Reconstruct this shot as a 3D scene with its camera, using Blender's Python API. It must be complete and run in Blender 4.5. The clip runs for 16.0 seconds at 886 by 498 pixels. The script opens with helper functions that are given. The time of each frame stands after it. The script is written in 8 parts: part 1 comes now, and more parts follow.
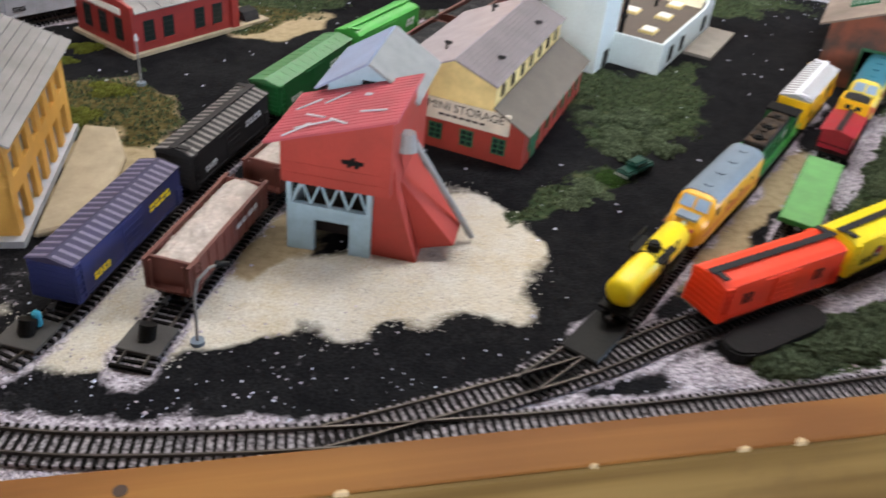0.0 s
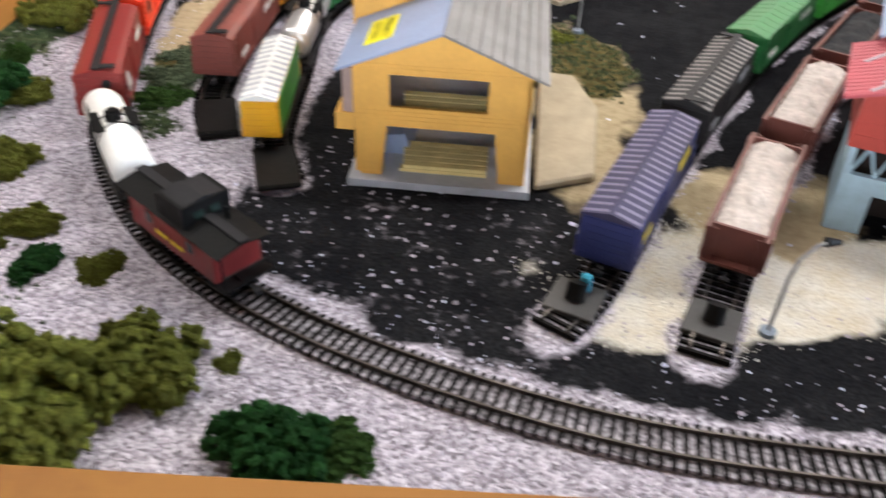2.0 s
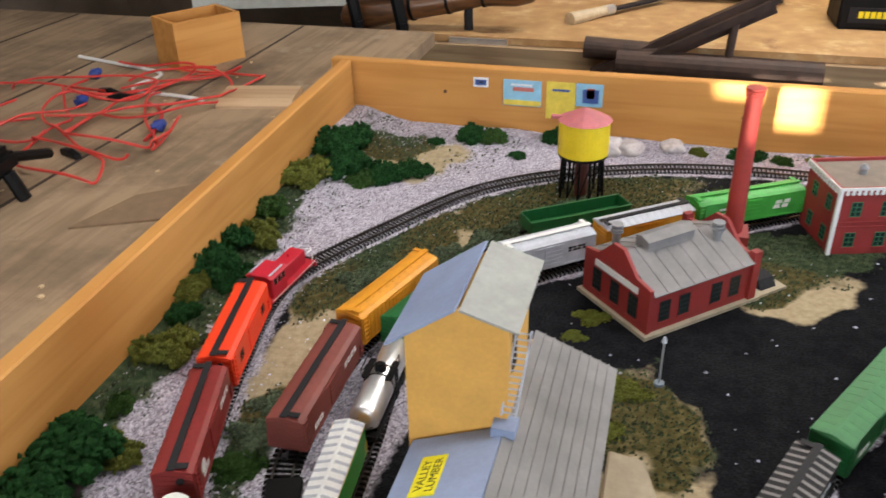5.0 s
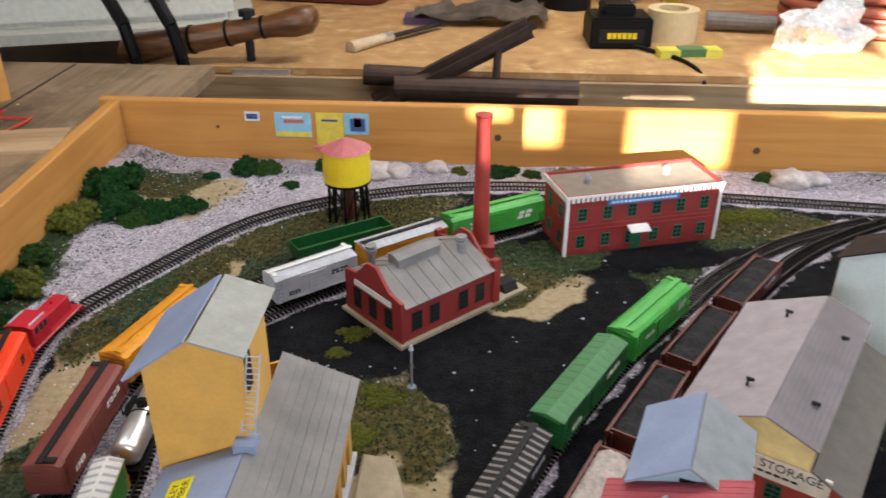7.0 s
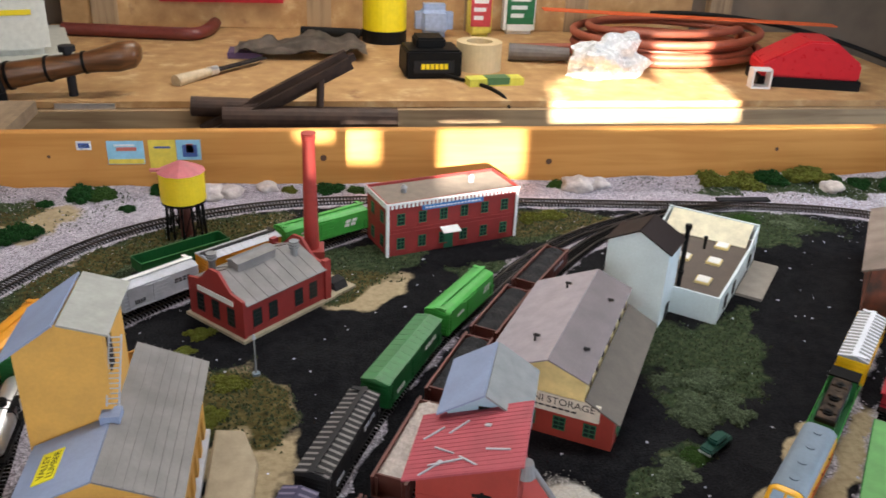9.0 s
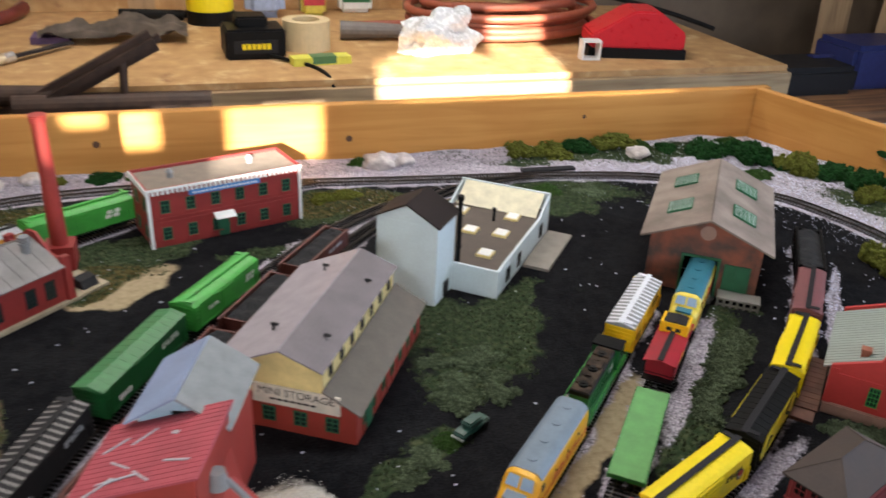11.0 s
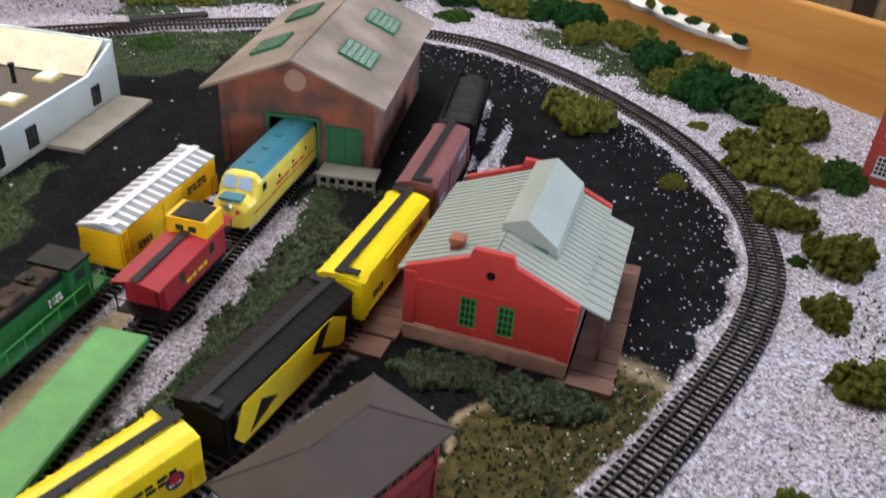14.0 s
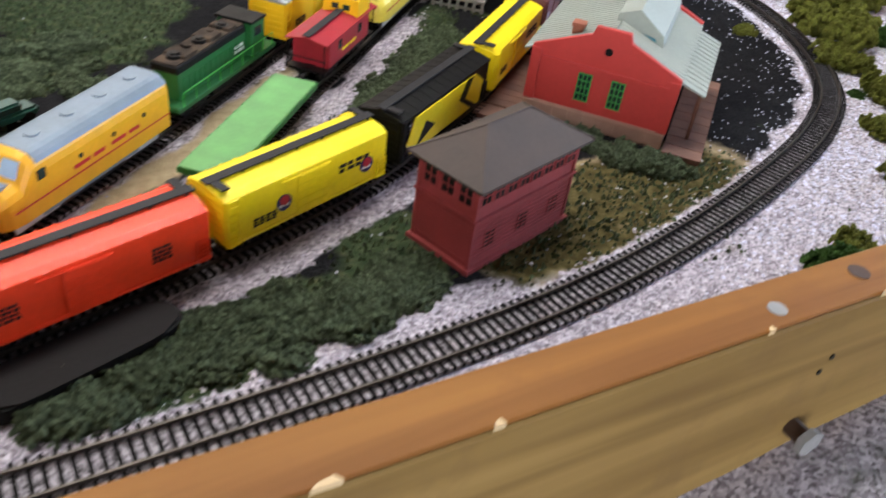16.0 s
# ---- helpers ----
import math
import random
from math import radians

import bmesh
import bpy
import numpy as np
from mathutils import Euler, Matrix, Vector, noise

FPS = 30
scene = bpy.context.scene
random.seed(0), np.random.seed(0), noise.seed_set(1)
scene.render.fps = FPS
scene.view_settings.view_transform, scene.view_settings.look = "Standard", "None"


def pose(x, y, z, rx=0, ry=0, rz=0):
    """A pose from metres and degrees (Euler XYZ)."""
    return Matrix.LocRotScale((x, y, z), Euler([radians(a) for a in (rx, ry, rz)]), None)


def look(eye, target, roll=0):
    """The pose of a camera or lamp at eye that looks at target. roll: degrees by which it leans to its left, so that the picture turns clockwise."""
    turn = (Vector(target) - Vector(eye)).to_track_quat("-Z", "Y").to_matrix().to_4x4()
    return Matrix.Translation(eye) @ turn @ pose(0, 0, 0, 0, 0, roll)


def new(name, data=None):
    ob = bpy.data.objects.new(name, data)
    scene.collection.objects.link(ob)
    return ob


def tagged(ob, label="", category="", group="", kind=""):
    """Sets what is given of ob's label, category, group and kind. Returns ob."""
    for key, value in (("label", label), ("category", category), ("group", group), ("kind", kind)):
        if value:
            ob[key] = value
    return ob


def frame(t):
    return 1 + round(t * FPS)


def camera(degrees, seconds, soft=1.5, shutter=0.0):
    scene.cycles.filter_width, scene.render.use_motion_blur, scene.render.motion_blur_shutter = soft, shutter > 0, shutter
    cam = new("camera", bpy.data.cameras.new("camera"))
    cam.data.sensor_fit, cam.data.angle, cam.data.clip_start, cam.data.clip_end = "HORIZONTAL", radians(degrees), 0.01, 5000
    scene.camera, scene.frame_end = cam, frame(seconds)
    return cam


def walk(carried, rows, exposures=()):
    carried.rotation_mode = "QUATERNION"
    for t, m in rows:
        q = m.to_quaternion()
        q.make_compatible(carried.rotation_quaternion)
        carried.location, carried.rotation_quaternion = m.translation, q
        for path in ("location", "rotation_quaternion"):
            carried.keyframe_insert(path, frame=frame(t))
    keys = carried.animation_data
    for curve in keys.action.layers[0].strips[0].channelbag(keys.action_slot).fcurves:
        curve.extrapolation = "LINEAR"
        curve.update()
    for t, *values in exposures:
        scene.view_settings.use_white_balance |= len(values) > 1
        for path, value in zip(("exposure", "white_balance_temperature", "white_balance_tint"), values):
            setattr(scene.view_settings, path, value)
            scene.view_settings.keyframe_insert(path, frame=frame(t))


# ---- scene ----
cam = camera(56.5, 16.0, soft=1.6, shutter=0.5)
EXPOSURE = 3.2
BRIGHTER = [(0, 0.1), (1, 0.22), (2, 0.5), (2.5, 0.6), (3, 0.45), (4, 0.05), (5, -0.1), (7.5, -0.3), (11, -0.4), (12.5, -0.42), (14, -0.1), (15, 0.12), (16, 0.3)]
PATH = [
    (0, (0.091, 0.221, 0.381), (0.427, 1.836, -0.751), 6.3),
    (0.5, (0.049, 0.273, 0.337), (0.296, 1.887, -0.819), 6.1),
    (1, (0.001, 0.296, 0.307), (0.155, 1.89, -0.891), 5.1),
    (1.5, (-0.064, 0.302, 0.298), (-0.046, 1.897, -0.909), 3.6),
    (2, (-0.132, 0.298, 0.309), (-0.267, 1.889, -0.895), 2.4),
    (2.5, (-0.173, 0.3, 0.321), (-0.462, 1.896, -0.849), 1.3),
    (3, (-0.2, 0.314, 0.358), (-0.65, 1.886, -0.795), -0.1),
    (3.5, (-0.202, 0.347, 0.388), (-0.718, 1.926, -0.726), -0.2),
    (4, (-0.182, 0.37, 0.442), (-0.706, 1.976, -0.63), 0.6),
    (4.5, (-0.131, 0.4, 0.474), (-0.668, 2.037, -0.541), -0.4),
    (5, (-0.091, 0.424, 0.499), (-0.594, 2.094, -0.48), -1.4),
    (7.5, (-0.001, 0.345, 0.547), (0.02, 2.119, -0.377), 1.3),
    (8, (-0.012, 0.28, 0.56), (0.114, 2.065, -0.333), 2.0),
    (10.5, (0.113, 0.231, 0.544), (0.588, 1.978, -0.306), 2.3),
    (11, (0.179, 0.273, 0.524), (0.72, 1.986, -0.356), 2.7),
    (11.5, (0.253, 0.321, 0.497), (0.892, 1.984, -0.411), 3.5),
    (12, (0.338, 0.353, 0.474), (1.049, 1.974, -0.457), 3.7),
    (12.5, (0.417, 0.392, 0.453), (1.184, 1.97, -0.507), 4.0),
    (13, (0.485, 0.42, 0.424), (1.275, 1.966, -0.569), 4.0),
    (13.5, (0.553, 0.435, 0.393), (1.361, 1.947, -0.638), 4.1),
    (14, (0.586, 0.436, 0.361), (1.413, 1.903, -0.717), 4.5),
    (14.5, (0.582, 0.413, 0.343), (1.413, 1.84, -0.785), 5.3),
    (15, (0.557, 0.385, 0.339), (1.383, 1.787, -0.824), 6.2),
    (15.5, (0.496, 0.356, 0.318), (1.331, 1.745, -0.853), 7.9),
    (16, (0.445, 0.33, 0.303), (1.237, 1.726, -0.89), 8.7),
]
walk(cam, [(t, look(eye, target, roll)) for t, eye, target, roll in PATH], exposures=[(t, EXPOSURE + d) for t, d in BRIGHTER])

# ---- world, sun and lamps ----
world = bpy.data.worlds.new("world")
scene.world = world
world.use_nodes = True
wn = world.node_tree.nodes
sky = wn.new("ShaderNodeTexSky")
sky.sky_type, sky.sun_disc = "NISHITA", False
sky.sun_elevation, sky.sun_rotation = radians(24), radians(196)
wn["Background"].inputs[1].default_value = 0.07
world.node_tree.links.new(sky.outputs[0], wn["Background"].inputs[0])

SUN_WAY = Vector((0.16, 1.0, -0.30)).normalized()
sun = new("sun", bpy.data.lights.new("sun", "SUN"))
sun.data.energy, sun.data.angle, sun.data.color = 5.0, radians(0.5), (1.0, 0.93, 0.82)
sun.matrix_world = Matrix.Translation((-0.6, -3.5, 2.2)) @ SUN_WAY.to_track_quat("-Z", "Y").to_matrix().to_4x4()


def area(name, where, target, sx, sy, watts, colour):
    lamp = new(name, bpy.data.lights.new(name, "AREA"))
    lamp.data.shape, lamp.data.size, lamp.data.size_y = "RECTANGLE", sx, sy
    lamp.data.energy, lamp.data.color = watts, colour
    lamp.matrix_world = look(where, target)
    return lamp


# fill lamps added under the ceiling, no fixtures known there
area("ceiling_fill", (0.7, 1.15, 1.468), (0.7, 1.15, 0.0), 1.2, 0.12, 2.35, (1.0, 0.98, 0.96))
area("ceiling_fill", (-0.9, 0.9, 1.468), (-0.9, 0.9, 0.0), 1.2, 0.12, 1.5, (1.0, 0.97, 0.93))
area("ceiling_fill", (0.4, 2.6, 1.468), (0.4, 2.6, 0.0), 1.2, 0.12, 3.5, (1.0, 0.95, 0.88))
# blue daylight at the window in the right wall
area("daylight_fill", (3.08, 0.7, 0.55), (0.8, 0.8, 0.0), 0.9, 0.9, 6.2, (0.58, 0.74, 1.0))
# fill added before the front wall, which has no such window
area("daylight_fill", (0.1, -1.66, 0.45), (0.3, 1.0, 0.0), 2.2, 0.9, 8.0, (0.90, 0.95, 1.0))

# ---- materials ----


def material(name, colour, rough=0.5, metal=0.0, vary=0.12, scale=60.0, bump=0.15, bump_scale=300.0, dark=None, spread=0.5, island=0.0, each=0.0):
    """A painted or natural surface: base colour mottled at two scales, with fine relief."""
    m = bpy.data.materials.new(name)
    m.use_nodes = True
    nt = m.node_tree
    N, L = nt.nodes, nt.links
    b = N["Principled BSDF"]
    b.inputs["Roughness"].default_value, b.inputs["Metallic"].default_value = rough, metal
    co = N.new("ShaderNodeTexCoord")
    n1 = N.new("ShaderNodeTexNoise")
    n1.inputs["Scale"].default_value, n1.inputs["Detail"].default_value = scale, 6
    n2 = N.new("ShaderNodeTexNoise")
    n2.inputs["Scale"].default_value, n2.inputs["Detail"].default_value = bump_scale, 4
    L.new(co.outputs["Object"], n1.inputs["Vector"])
    L.new(co.outputs["Object"], n2.inputs["Vector"])
    ramp = N.new("ShaderNodeValToRGB")
    ramp.color_ramp.elements[0].position, ramp.color_ramp.elements[1].position = 0.5 - spread / 2, 0.5 + spread / 2
    lo = dark or tuple(c * (1 - 2 * vary) for c in colour)
    ramp.color_ramp.elements[0].color = (*lo, 1)
    ramp.color_ramp.elements[1].color = (*colour, 1) if dark else (*[min(1, c * (1 + vary * 0.6)) for c in colour], 1)
    L.new(n1.outputs["Fac"], ramp.inputs["Fac"])
    out = ramp.outputs["Color"]
    mix = N.new("ShaderNodeMix")
    mix.data_type, mix.blend_type = "RGBA", "MULTIPLY"
    mix.inputs["Factor"].default_value = (0.35 if bump >= 0.6 else 0.12) * (vary > 0)
    L.new(out, mix.inputs["A"])
    L.new(n2.outputs["Color"], mix.inputs["B"])
    bw = N.new("ShaderNodeMapRange")
    bw.inputs["From Min"].default_value, bw.inputs["From Max"].default_value = 0.3, 0.7
    bw.inputs["To Min"].default_value, bw.inputs["To Max"].default_value = 0.55, 1.25
    L.new(n2.outputs["Fac"], bw.inputs["Value"])
    L.new(bw.outputs["Result"], mix.inputs["B"])
    out = mix.outputs["Result"]
    if island or each:
        hsv = N.new("ShaderNodeHueSaturation")
        r = N.new("ShaderNodeMapRange")
        a = island or each
        r.inputs["To Min"].default_value, r.inputs["To Max"].default_value = 1 - a, 1 + a
        if island:
            L.new(N.new("ShaderNodeNewGeometry").outputs["Random Per Island"], r.inputs["Value"])
        else:
            L.new(N.new("ShaderNodeObjectInfo").outputs["Random"], r.inputs["Value"])
        L.new(r.outputs["Result"], hsv.inputs["Value"])
        L.new(out, hsv.inputs["Color"])
        out = hsv.outputs["Color"]
    L.new(out, b.inputs["Base Color"])
    rr = N.new("ShaderNodeMapRange")
    rr.inputs["To Min"].default_value, rr.inputs["To Max"].default_value = max(0.02, rough - 0.12), min(1, rough + 0.15)
    L.new(n1.outputs["Fac"], rr.inputs["Value"])
    L.new(rr.outputs["Result"], b.inputs["Roughness"])
    if bump:
        bp = N.new("ShaderNodeBump")
        bp.inputs["Strength"].default_value, bp.inputs["Distance"].default_value = bump, 0.001
        L.new(n2.outputs["Fac"], bp.inputs["Height"])
        L.new(bp.outputs["Normal"], b.inputs["Normal"])
    return m


def timber(name, light, dark, along="X", scale=6.0, rough=0.6, knots=0.0):
    """Planed wood: grain drawn out along one axis, darker year lines and a few knots."""
    m = bpy.data.materials.new(name)
    m.use_nodes = True
    N, L = m.node_tree.nodes, m.node_tree.links
    b = N["Principled BSDF"]
    co, mp = N.new("ShaderNodeTexCoord"), N.new("ShaderNodeMapping")
    mp.inputs["Scale"].default_value = {"X": (0.6, 9, 9), "Y": (9, 0.6, 9), "Z": (9, 9, 0.6)}[along]
    n = N.new("ShaderNodeTexNoise")
    n.inputs["Scale"].default_value, n.inputs["Detail"].default_value, n.inputs["Distortion"].default_value = scale, 8, 0.6
    L.new(co.outputs["Object"], mp.inputs["Vector"])
    L.new(mp.outputs["Vector"], n.inputs["Vector"])
    big = N.new("ShaderNodeTexNoise")
    big.inputs["Scale"].default_value = 5
    L.new(co.outputs["Object"], big.inputs["Vector"])
    add = N.new("ShaderNodeMath")
    add.operation = "MULTIPLY_ADD"
    add.inputs[1].default_value, add.inputs[2].default_value = 0.6, -0.3
    L.new(big.outputs["Fac"], add.inputs[0])
    s = N.new("ShaderNodeMath")
    L.new(n.outputs["Fac"], s.inputs[0])
    L.new(add.outputs[0], s.inputs[1])
    r = N.new("ShaderNodeValToRGB")
    r.color_ramp.elements[0].position, r.color_ramp.elements[0].color = 0.32, (*dark, 1)
    r.color_ramp.elements[1].position, r.color_ramp.elements[1].color = 0.62, (*light, 1)
    L.new(s.outputs[0], r.inputs["Fac"])
    L.new(r.outputs["Color"], b.inputs["Base Color"])
    b.inputs["Roughness"].default_value = rough
    bp = N.new("ShaderNodeBump")
    bp.inputs["Strength"].default_value, bp.inputs["Distance"].default_value = 0.25, 0.001
    L.new(n.outputs["Fac"], bp.inputs["Height"])
    L.new(bp.outputs["Normal"], b.inputs["Normal"])
    return m


M = {}


def mat(key, *a, **k):
    if key not in M:
        M[key] = material(key, *a, **k)
    return M[key]


RED = mat("bright_red_paint", (0.54, 0.016, 0.036), 0.4)
ORANGE = mat("orange_red_plastic", (0.90, 0.055, 0.014), 0.4, vary=0.06)
MAROON = mat("maroon_plastic", (0.24, 0.022, 0.020), 0.45)
BROWN_RED = mat("boxcar_red_plastic", (0.21, 0.050, 0.038), 0.5)
HOPPER = mat("hopper_brown_plastic", (0.13, 0.035, 0.026), 0.55)
BLUE = mat("dark_blue_plastic", (0.022, 0.030, 0.13), 0.5)
SLATE = mat("dusty_purple_roof", (0.17, 0.15, 0.24), 0.65)
BLACK = mat("black_plastic", (0.005, 0.0048, 0.005), 0.5)
DARK = mat("dark_charcoal_plastic", (0.022, 0.021, 0.023), 0.55)
GREY = mat("grey_paint", (0.27, 0.27, 0.28), 0.6)
LGREY = mat("pale_grey_paint", (0.50, 0.52, 0.58), 0.5)
WHITE = mat("white_plastic", (0.80, 0.80, 0.78), 0.4, vary=0.04)
YELLOW = mat("bright_yellow_plastic", (0.88, 0.68, 0.010), 0.4, vary=0.05)
GOLD = mat("golden_yellow_plastic", (0.78, 0.40, 0.015), 0.4, vary=0.06)
AMBER = mat("orange_yellow_plastic", (0.72, 0.30, 0.02), 0.45)
GREEN = mat("dark_green_plastic", (0.010, 0.115, 0.028), 0.45)
LGREEN = mat("bright_green_plastic", (0.06, 0.38, 0.06), 0.45)
FGREEN = mat("flat_car_green", (0.13, 0.34, 0.11), 0.65)
TEAL = mat("teal_paint", (0.03, 0.17, 0.24), 0.4)
BGREY = mat("blue_grey_paint", (0.17, 0.22, 0.28), 0.5)
SILVER = mat("polished_silver", (0.86, 0.86, 0.86), 0.30, 0.85, vary=0.05)
STEEL = mat("worn_rail_steel", (0.11, 0.095, 0.085), 0.40, 0.85, vary=0.25)
TIE = mat("dark_tie_plastic", (0.011, 0.010, 0.010), 0.75, each=0.4)
CRIMSON = mat("crimson_plastic", (0.34, 0.012, 0.026), 0.45)
SOOT = mat("sooty_brown_roof", (0.085, 0.058, 0.040), 0.85, dark=(0.010, 0.008, 0.007), scale=70, spread=0.35)
SILVER_PAINT = mat("silver_roof_paint", (0.74, 0.75, 0.80), 0.35, vary=0.05)
SUN_YELLOW = mat("warm_yellow_plastic", (0.86, 0.50, 0.010), 0.4, vary=0.05)
GRAVEL_LOAD = mat("pale_gravel_load", (0.57, 0.50, 0.46), 0.9, dark=(0.36, 0.32, 0.29), scale=160, bump=0.6)
COAL_LOAD = mat("coal_load", (0.035, 0.035, 0.038), 0.7, bump=0.8, bump_scale=500)
HOUSE_YELLOW = mat("yellow_ochre_siding", (0.74, 0.40, 0.085), 0.6, vary=0.10, scale=25)
CREAM = mat("cream_siding", (0.78, 0.62, 0.27), 0.6)
BRICK_RED = mat("brick_red_plastic", (0.30, 0.030, 0.026), 0.55, scale=40)
BARN_RED = mat("barn_red_paint", (0.36, 0.045, 0.030), 0.6, scale=40)
COAL_RED = mat("coal_house_red", (0.40, 0.045, 0.032), 0.6, scale=30)
ROOF_RED = mat("faded_red_roof", (0.46, 0.085, 0.11), 0.6, scale=40)
ROUND_RED = mat("station_red", (0.50, 0.045, 0.040), 0.5, vary=0.08, scale=30)
# blue includes the window reflection painted into the left roof slopes
ROOF_BLUE_SHEEN = mat("blue_sheen_grey_roof", (0.27, 0.335, 0.50), 0.6, vary=0.1, scale=25)
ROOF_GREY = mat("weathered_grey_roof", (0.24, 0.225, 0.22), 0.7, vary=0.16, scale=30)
HALL_ROOF_DARKER = mat("hall_roof_darker_slope", (0.20, 0.172, 0.182), 0.7, vary=0.15, scale=30)
ROOF_DARK = mat("dark_brown_roof", (0.026, 0.018, 0.017), 0.65, vary=0.15, scale=30)
ROOF_GREEN = mat("pale_grey_green_roof", (0.32, 0.36, 0.33), 0.55, vary=0.08, scale=20)
SKYBLUE = mat("pale_blue_timber", (0.36, 0.50, 0.60), 0.6, vary=0.12)
BLDG_WHITE = mat("white_clapboard", (0.66, 0.75, 0.78), 0.55, vary=0.06, scale=20)
STONE = mat("pinkish_stone_base", (0.40, 0.24, 0.19), 0.8)
CONCRETE = mat("tan_concrete", (0.42, 0.35, 0.25), 0.85, vary=0.12)
PLANK = mat("brown_platform_boards", (0.20, 0.10, 0.07), 0.7, vary=0.2, each=0.15)
GLASS_DARK = mat("dark_window_glass", (0.02, 0.035, 0.03), 0.15, vary=0.05)
WIN_GREEN = mat("green_window_frames", (0.02, 0.13, 0.06), 0.5)
ENGINE_BRICK = mat("weathered_brown_brick", (0.27, 0.085, 0.050), 0.75, dark=(0.075, 0.048, 0.042), scale=30, spread=0.22)
TAN = mat("tan_roof_paint", (0.30, 0.24, 0.205), 0.75, dark=(0.15, 0.115, 0.095), scale=20, spread=0.35)
FOLIAGE = [mat("dark_foam_foliage", (0.022, 0.078, 0.022), 0.95, scale=70, vary=0.3, bump=0.9, bump_scale=600, island=0.35),
           mat("olive_foam_foliage", (0.160, 0.175, 0.034), 0.95, scale=70, vary=0.3, bump=0.9, bump_scale=600, island=0.3),
           mat("mid_green_foam_foliage", (0.050, 0.105, 0.026), 0.95, scale=70, vary=0.3, bump=0.9, bump_scale=600, island=0.35),
           mat("greyed_green_foliage", (0.145, 0.180, 0.110), 0.95, scale=60, dark=(0.045, 0.068, 0.038), bump=0.9, bump_scale=600, island=0.45)]
BALLAST = mat("grey_ballast_stones", (0.45, 0.41, 0.475), 0.9, island=0.34, vary=0.15)
ROADBED = mat("ballast_roadbed", (0.46, 0.43, 0.48), 0.95, dark=(0.06, 0.055, 0.06), scale=420, spread=0.3, bump=0.8, bump_scale=500)
# pale stones whose blue is window daylight painted into the colour
BALLAST_WINDOW_TINT = mat("pale_stones_window_tinted", (0.66, 0.67, 0.82), 0.9, island=0.3, vary=0.1)
for m_ in (BLACK, DARK, SOOT, ROOF_DARK):
    m_.node_tree.nodes["Principled BSDF"].inputs["Specular IOR Level"].default_value = 0.18
for m_ in (TIE, COAL_LOAD, ROADBED, BALLAST, *FOLIAGE):
    m_.node_tree.nodes["Principled BSDF"].inputs["Specular IOR Level"].default_value = 0.06
PINE = timber("orange_pine_board", (0.55, 0.265, 0.074), (0.45, 0.20, 0.050), "X")
# front board: varnished and raw pine, with the viewer's shade painted in
FRONT_PINE = timber("shaded_varnished_pine", (0.27, 0.118, 0.027), (0.17, 0.066, 0.015), "X", 5)
RAW_PINE = timber("raw_yellow_pine", (0.28, 0.178, 0.062), (0.16, 0.095, 0.030), "X", 4)
CHIP = mat("pale_chipped_wood", (0.62, 0.46, 0.27), 0.8)
PLY = timber("worn_plywood_top", (0.34, 0.235, 0.145), (0.22, 0.148, 0.088), "Y", 5, 0.75)


def soil(m, colour, scale, lo, hi):
    """Dirty blotches of a shape of their own over a finished surface."""
    N, L = m.node_tree.nodes, m.node_tree.links
    b = N["Principled BSDF"]
    src = b.inputs["Base Color"].links[0].from_socket
    co, n, r, x = N.new("ShaderNodeTexCoord"), N.new("ShaderNodeTexNoise"), N.new("ShaderNodeMapRange"), N.new("ShaderNodeMix")
    n.inputs["Scale"].default_value, n.inputs["Detail"].default_value, n.inputs["Roughness"].default_value = scale, 9, 0.68
    r.inputs["From Min"].default_value, r.inputs["From Max"].default_value = lo, hi
    r.inputs["To Max"].default_value = 0.85
    x.data_type = "RGBA"
    L.new(co.outputs["Object"], n.inputs["Vector"])
    L.new(n.outputs["Fac"], r.inputs["Value"])
    L.new(r.outputs["Result"], x.inputs["Factor"])
    L.new(src, x.inputs["A"])
    x.inputs["B"].default_value = (*colour, 1)
    L.new(x.outputs["Result"], b.inputs["Base Color"])


for m_ in (FRONT_PINE, RAW_PINE, PINE):
    m_.node_tree.nodes["Principled BSDF"].inputs["Specular IOR Level"].default_value = 0.2
soil(PLY, (0.10, 0.066, 0.040), 4.5, 0.46, 0.66)
soil(PLY, (0.40, 0.31, 0.22), 7.0, 0.60, 0.72)
soil(PINE, (0.50, 0.22, 0.06), 6.0, 0.52, 0.75)
soil(FRONT_PINE, (0.20, 0.080, 0.022), 14.0, 0.55, 0.72)
soil(RAW_PINE, (0.15, 0.088, 0.036), 9.0, 0.55, 0.75)
OSB = mat("stained_bench_board", (0.55, 0.34, 0.15), 0.7, dark=(0.38, 0.20, 0.075), scale=18, spread=0.4)
soil(OSB, (0.20, 0.075, 0.035), 5.5, 0.60, 0.70)
soil(OSB, (0.66, 0.48, 0.27), 9.0, 0.56, 0.72)
STUD = timber("framing_lumber", (0.45, 0.31, 0.17), (0.27, 0.17, 0.09), "X", 5)
STUD_Z = timber("framing_lumber_upright", (0.40, 0.27, 0.15), (0.22, 0.14, 0.08), "Z", 5)
RUST = mat("rusty_pipe_iron", (0.07, 0.038, 0.026), 0.6, 0.3, vary=0.3, scale=30)
WALLM = mat("unfinished_wall_board", (0.20, 0.15, 0.11), 0.8, vary=0.2, scale=6)
FLOORM = mat("dusty_concrete_floor", (0.16, 0.15, 0.14), 0.8, vary=0.2, scale=5)

# ---- mesh helpers ----


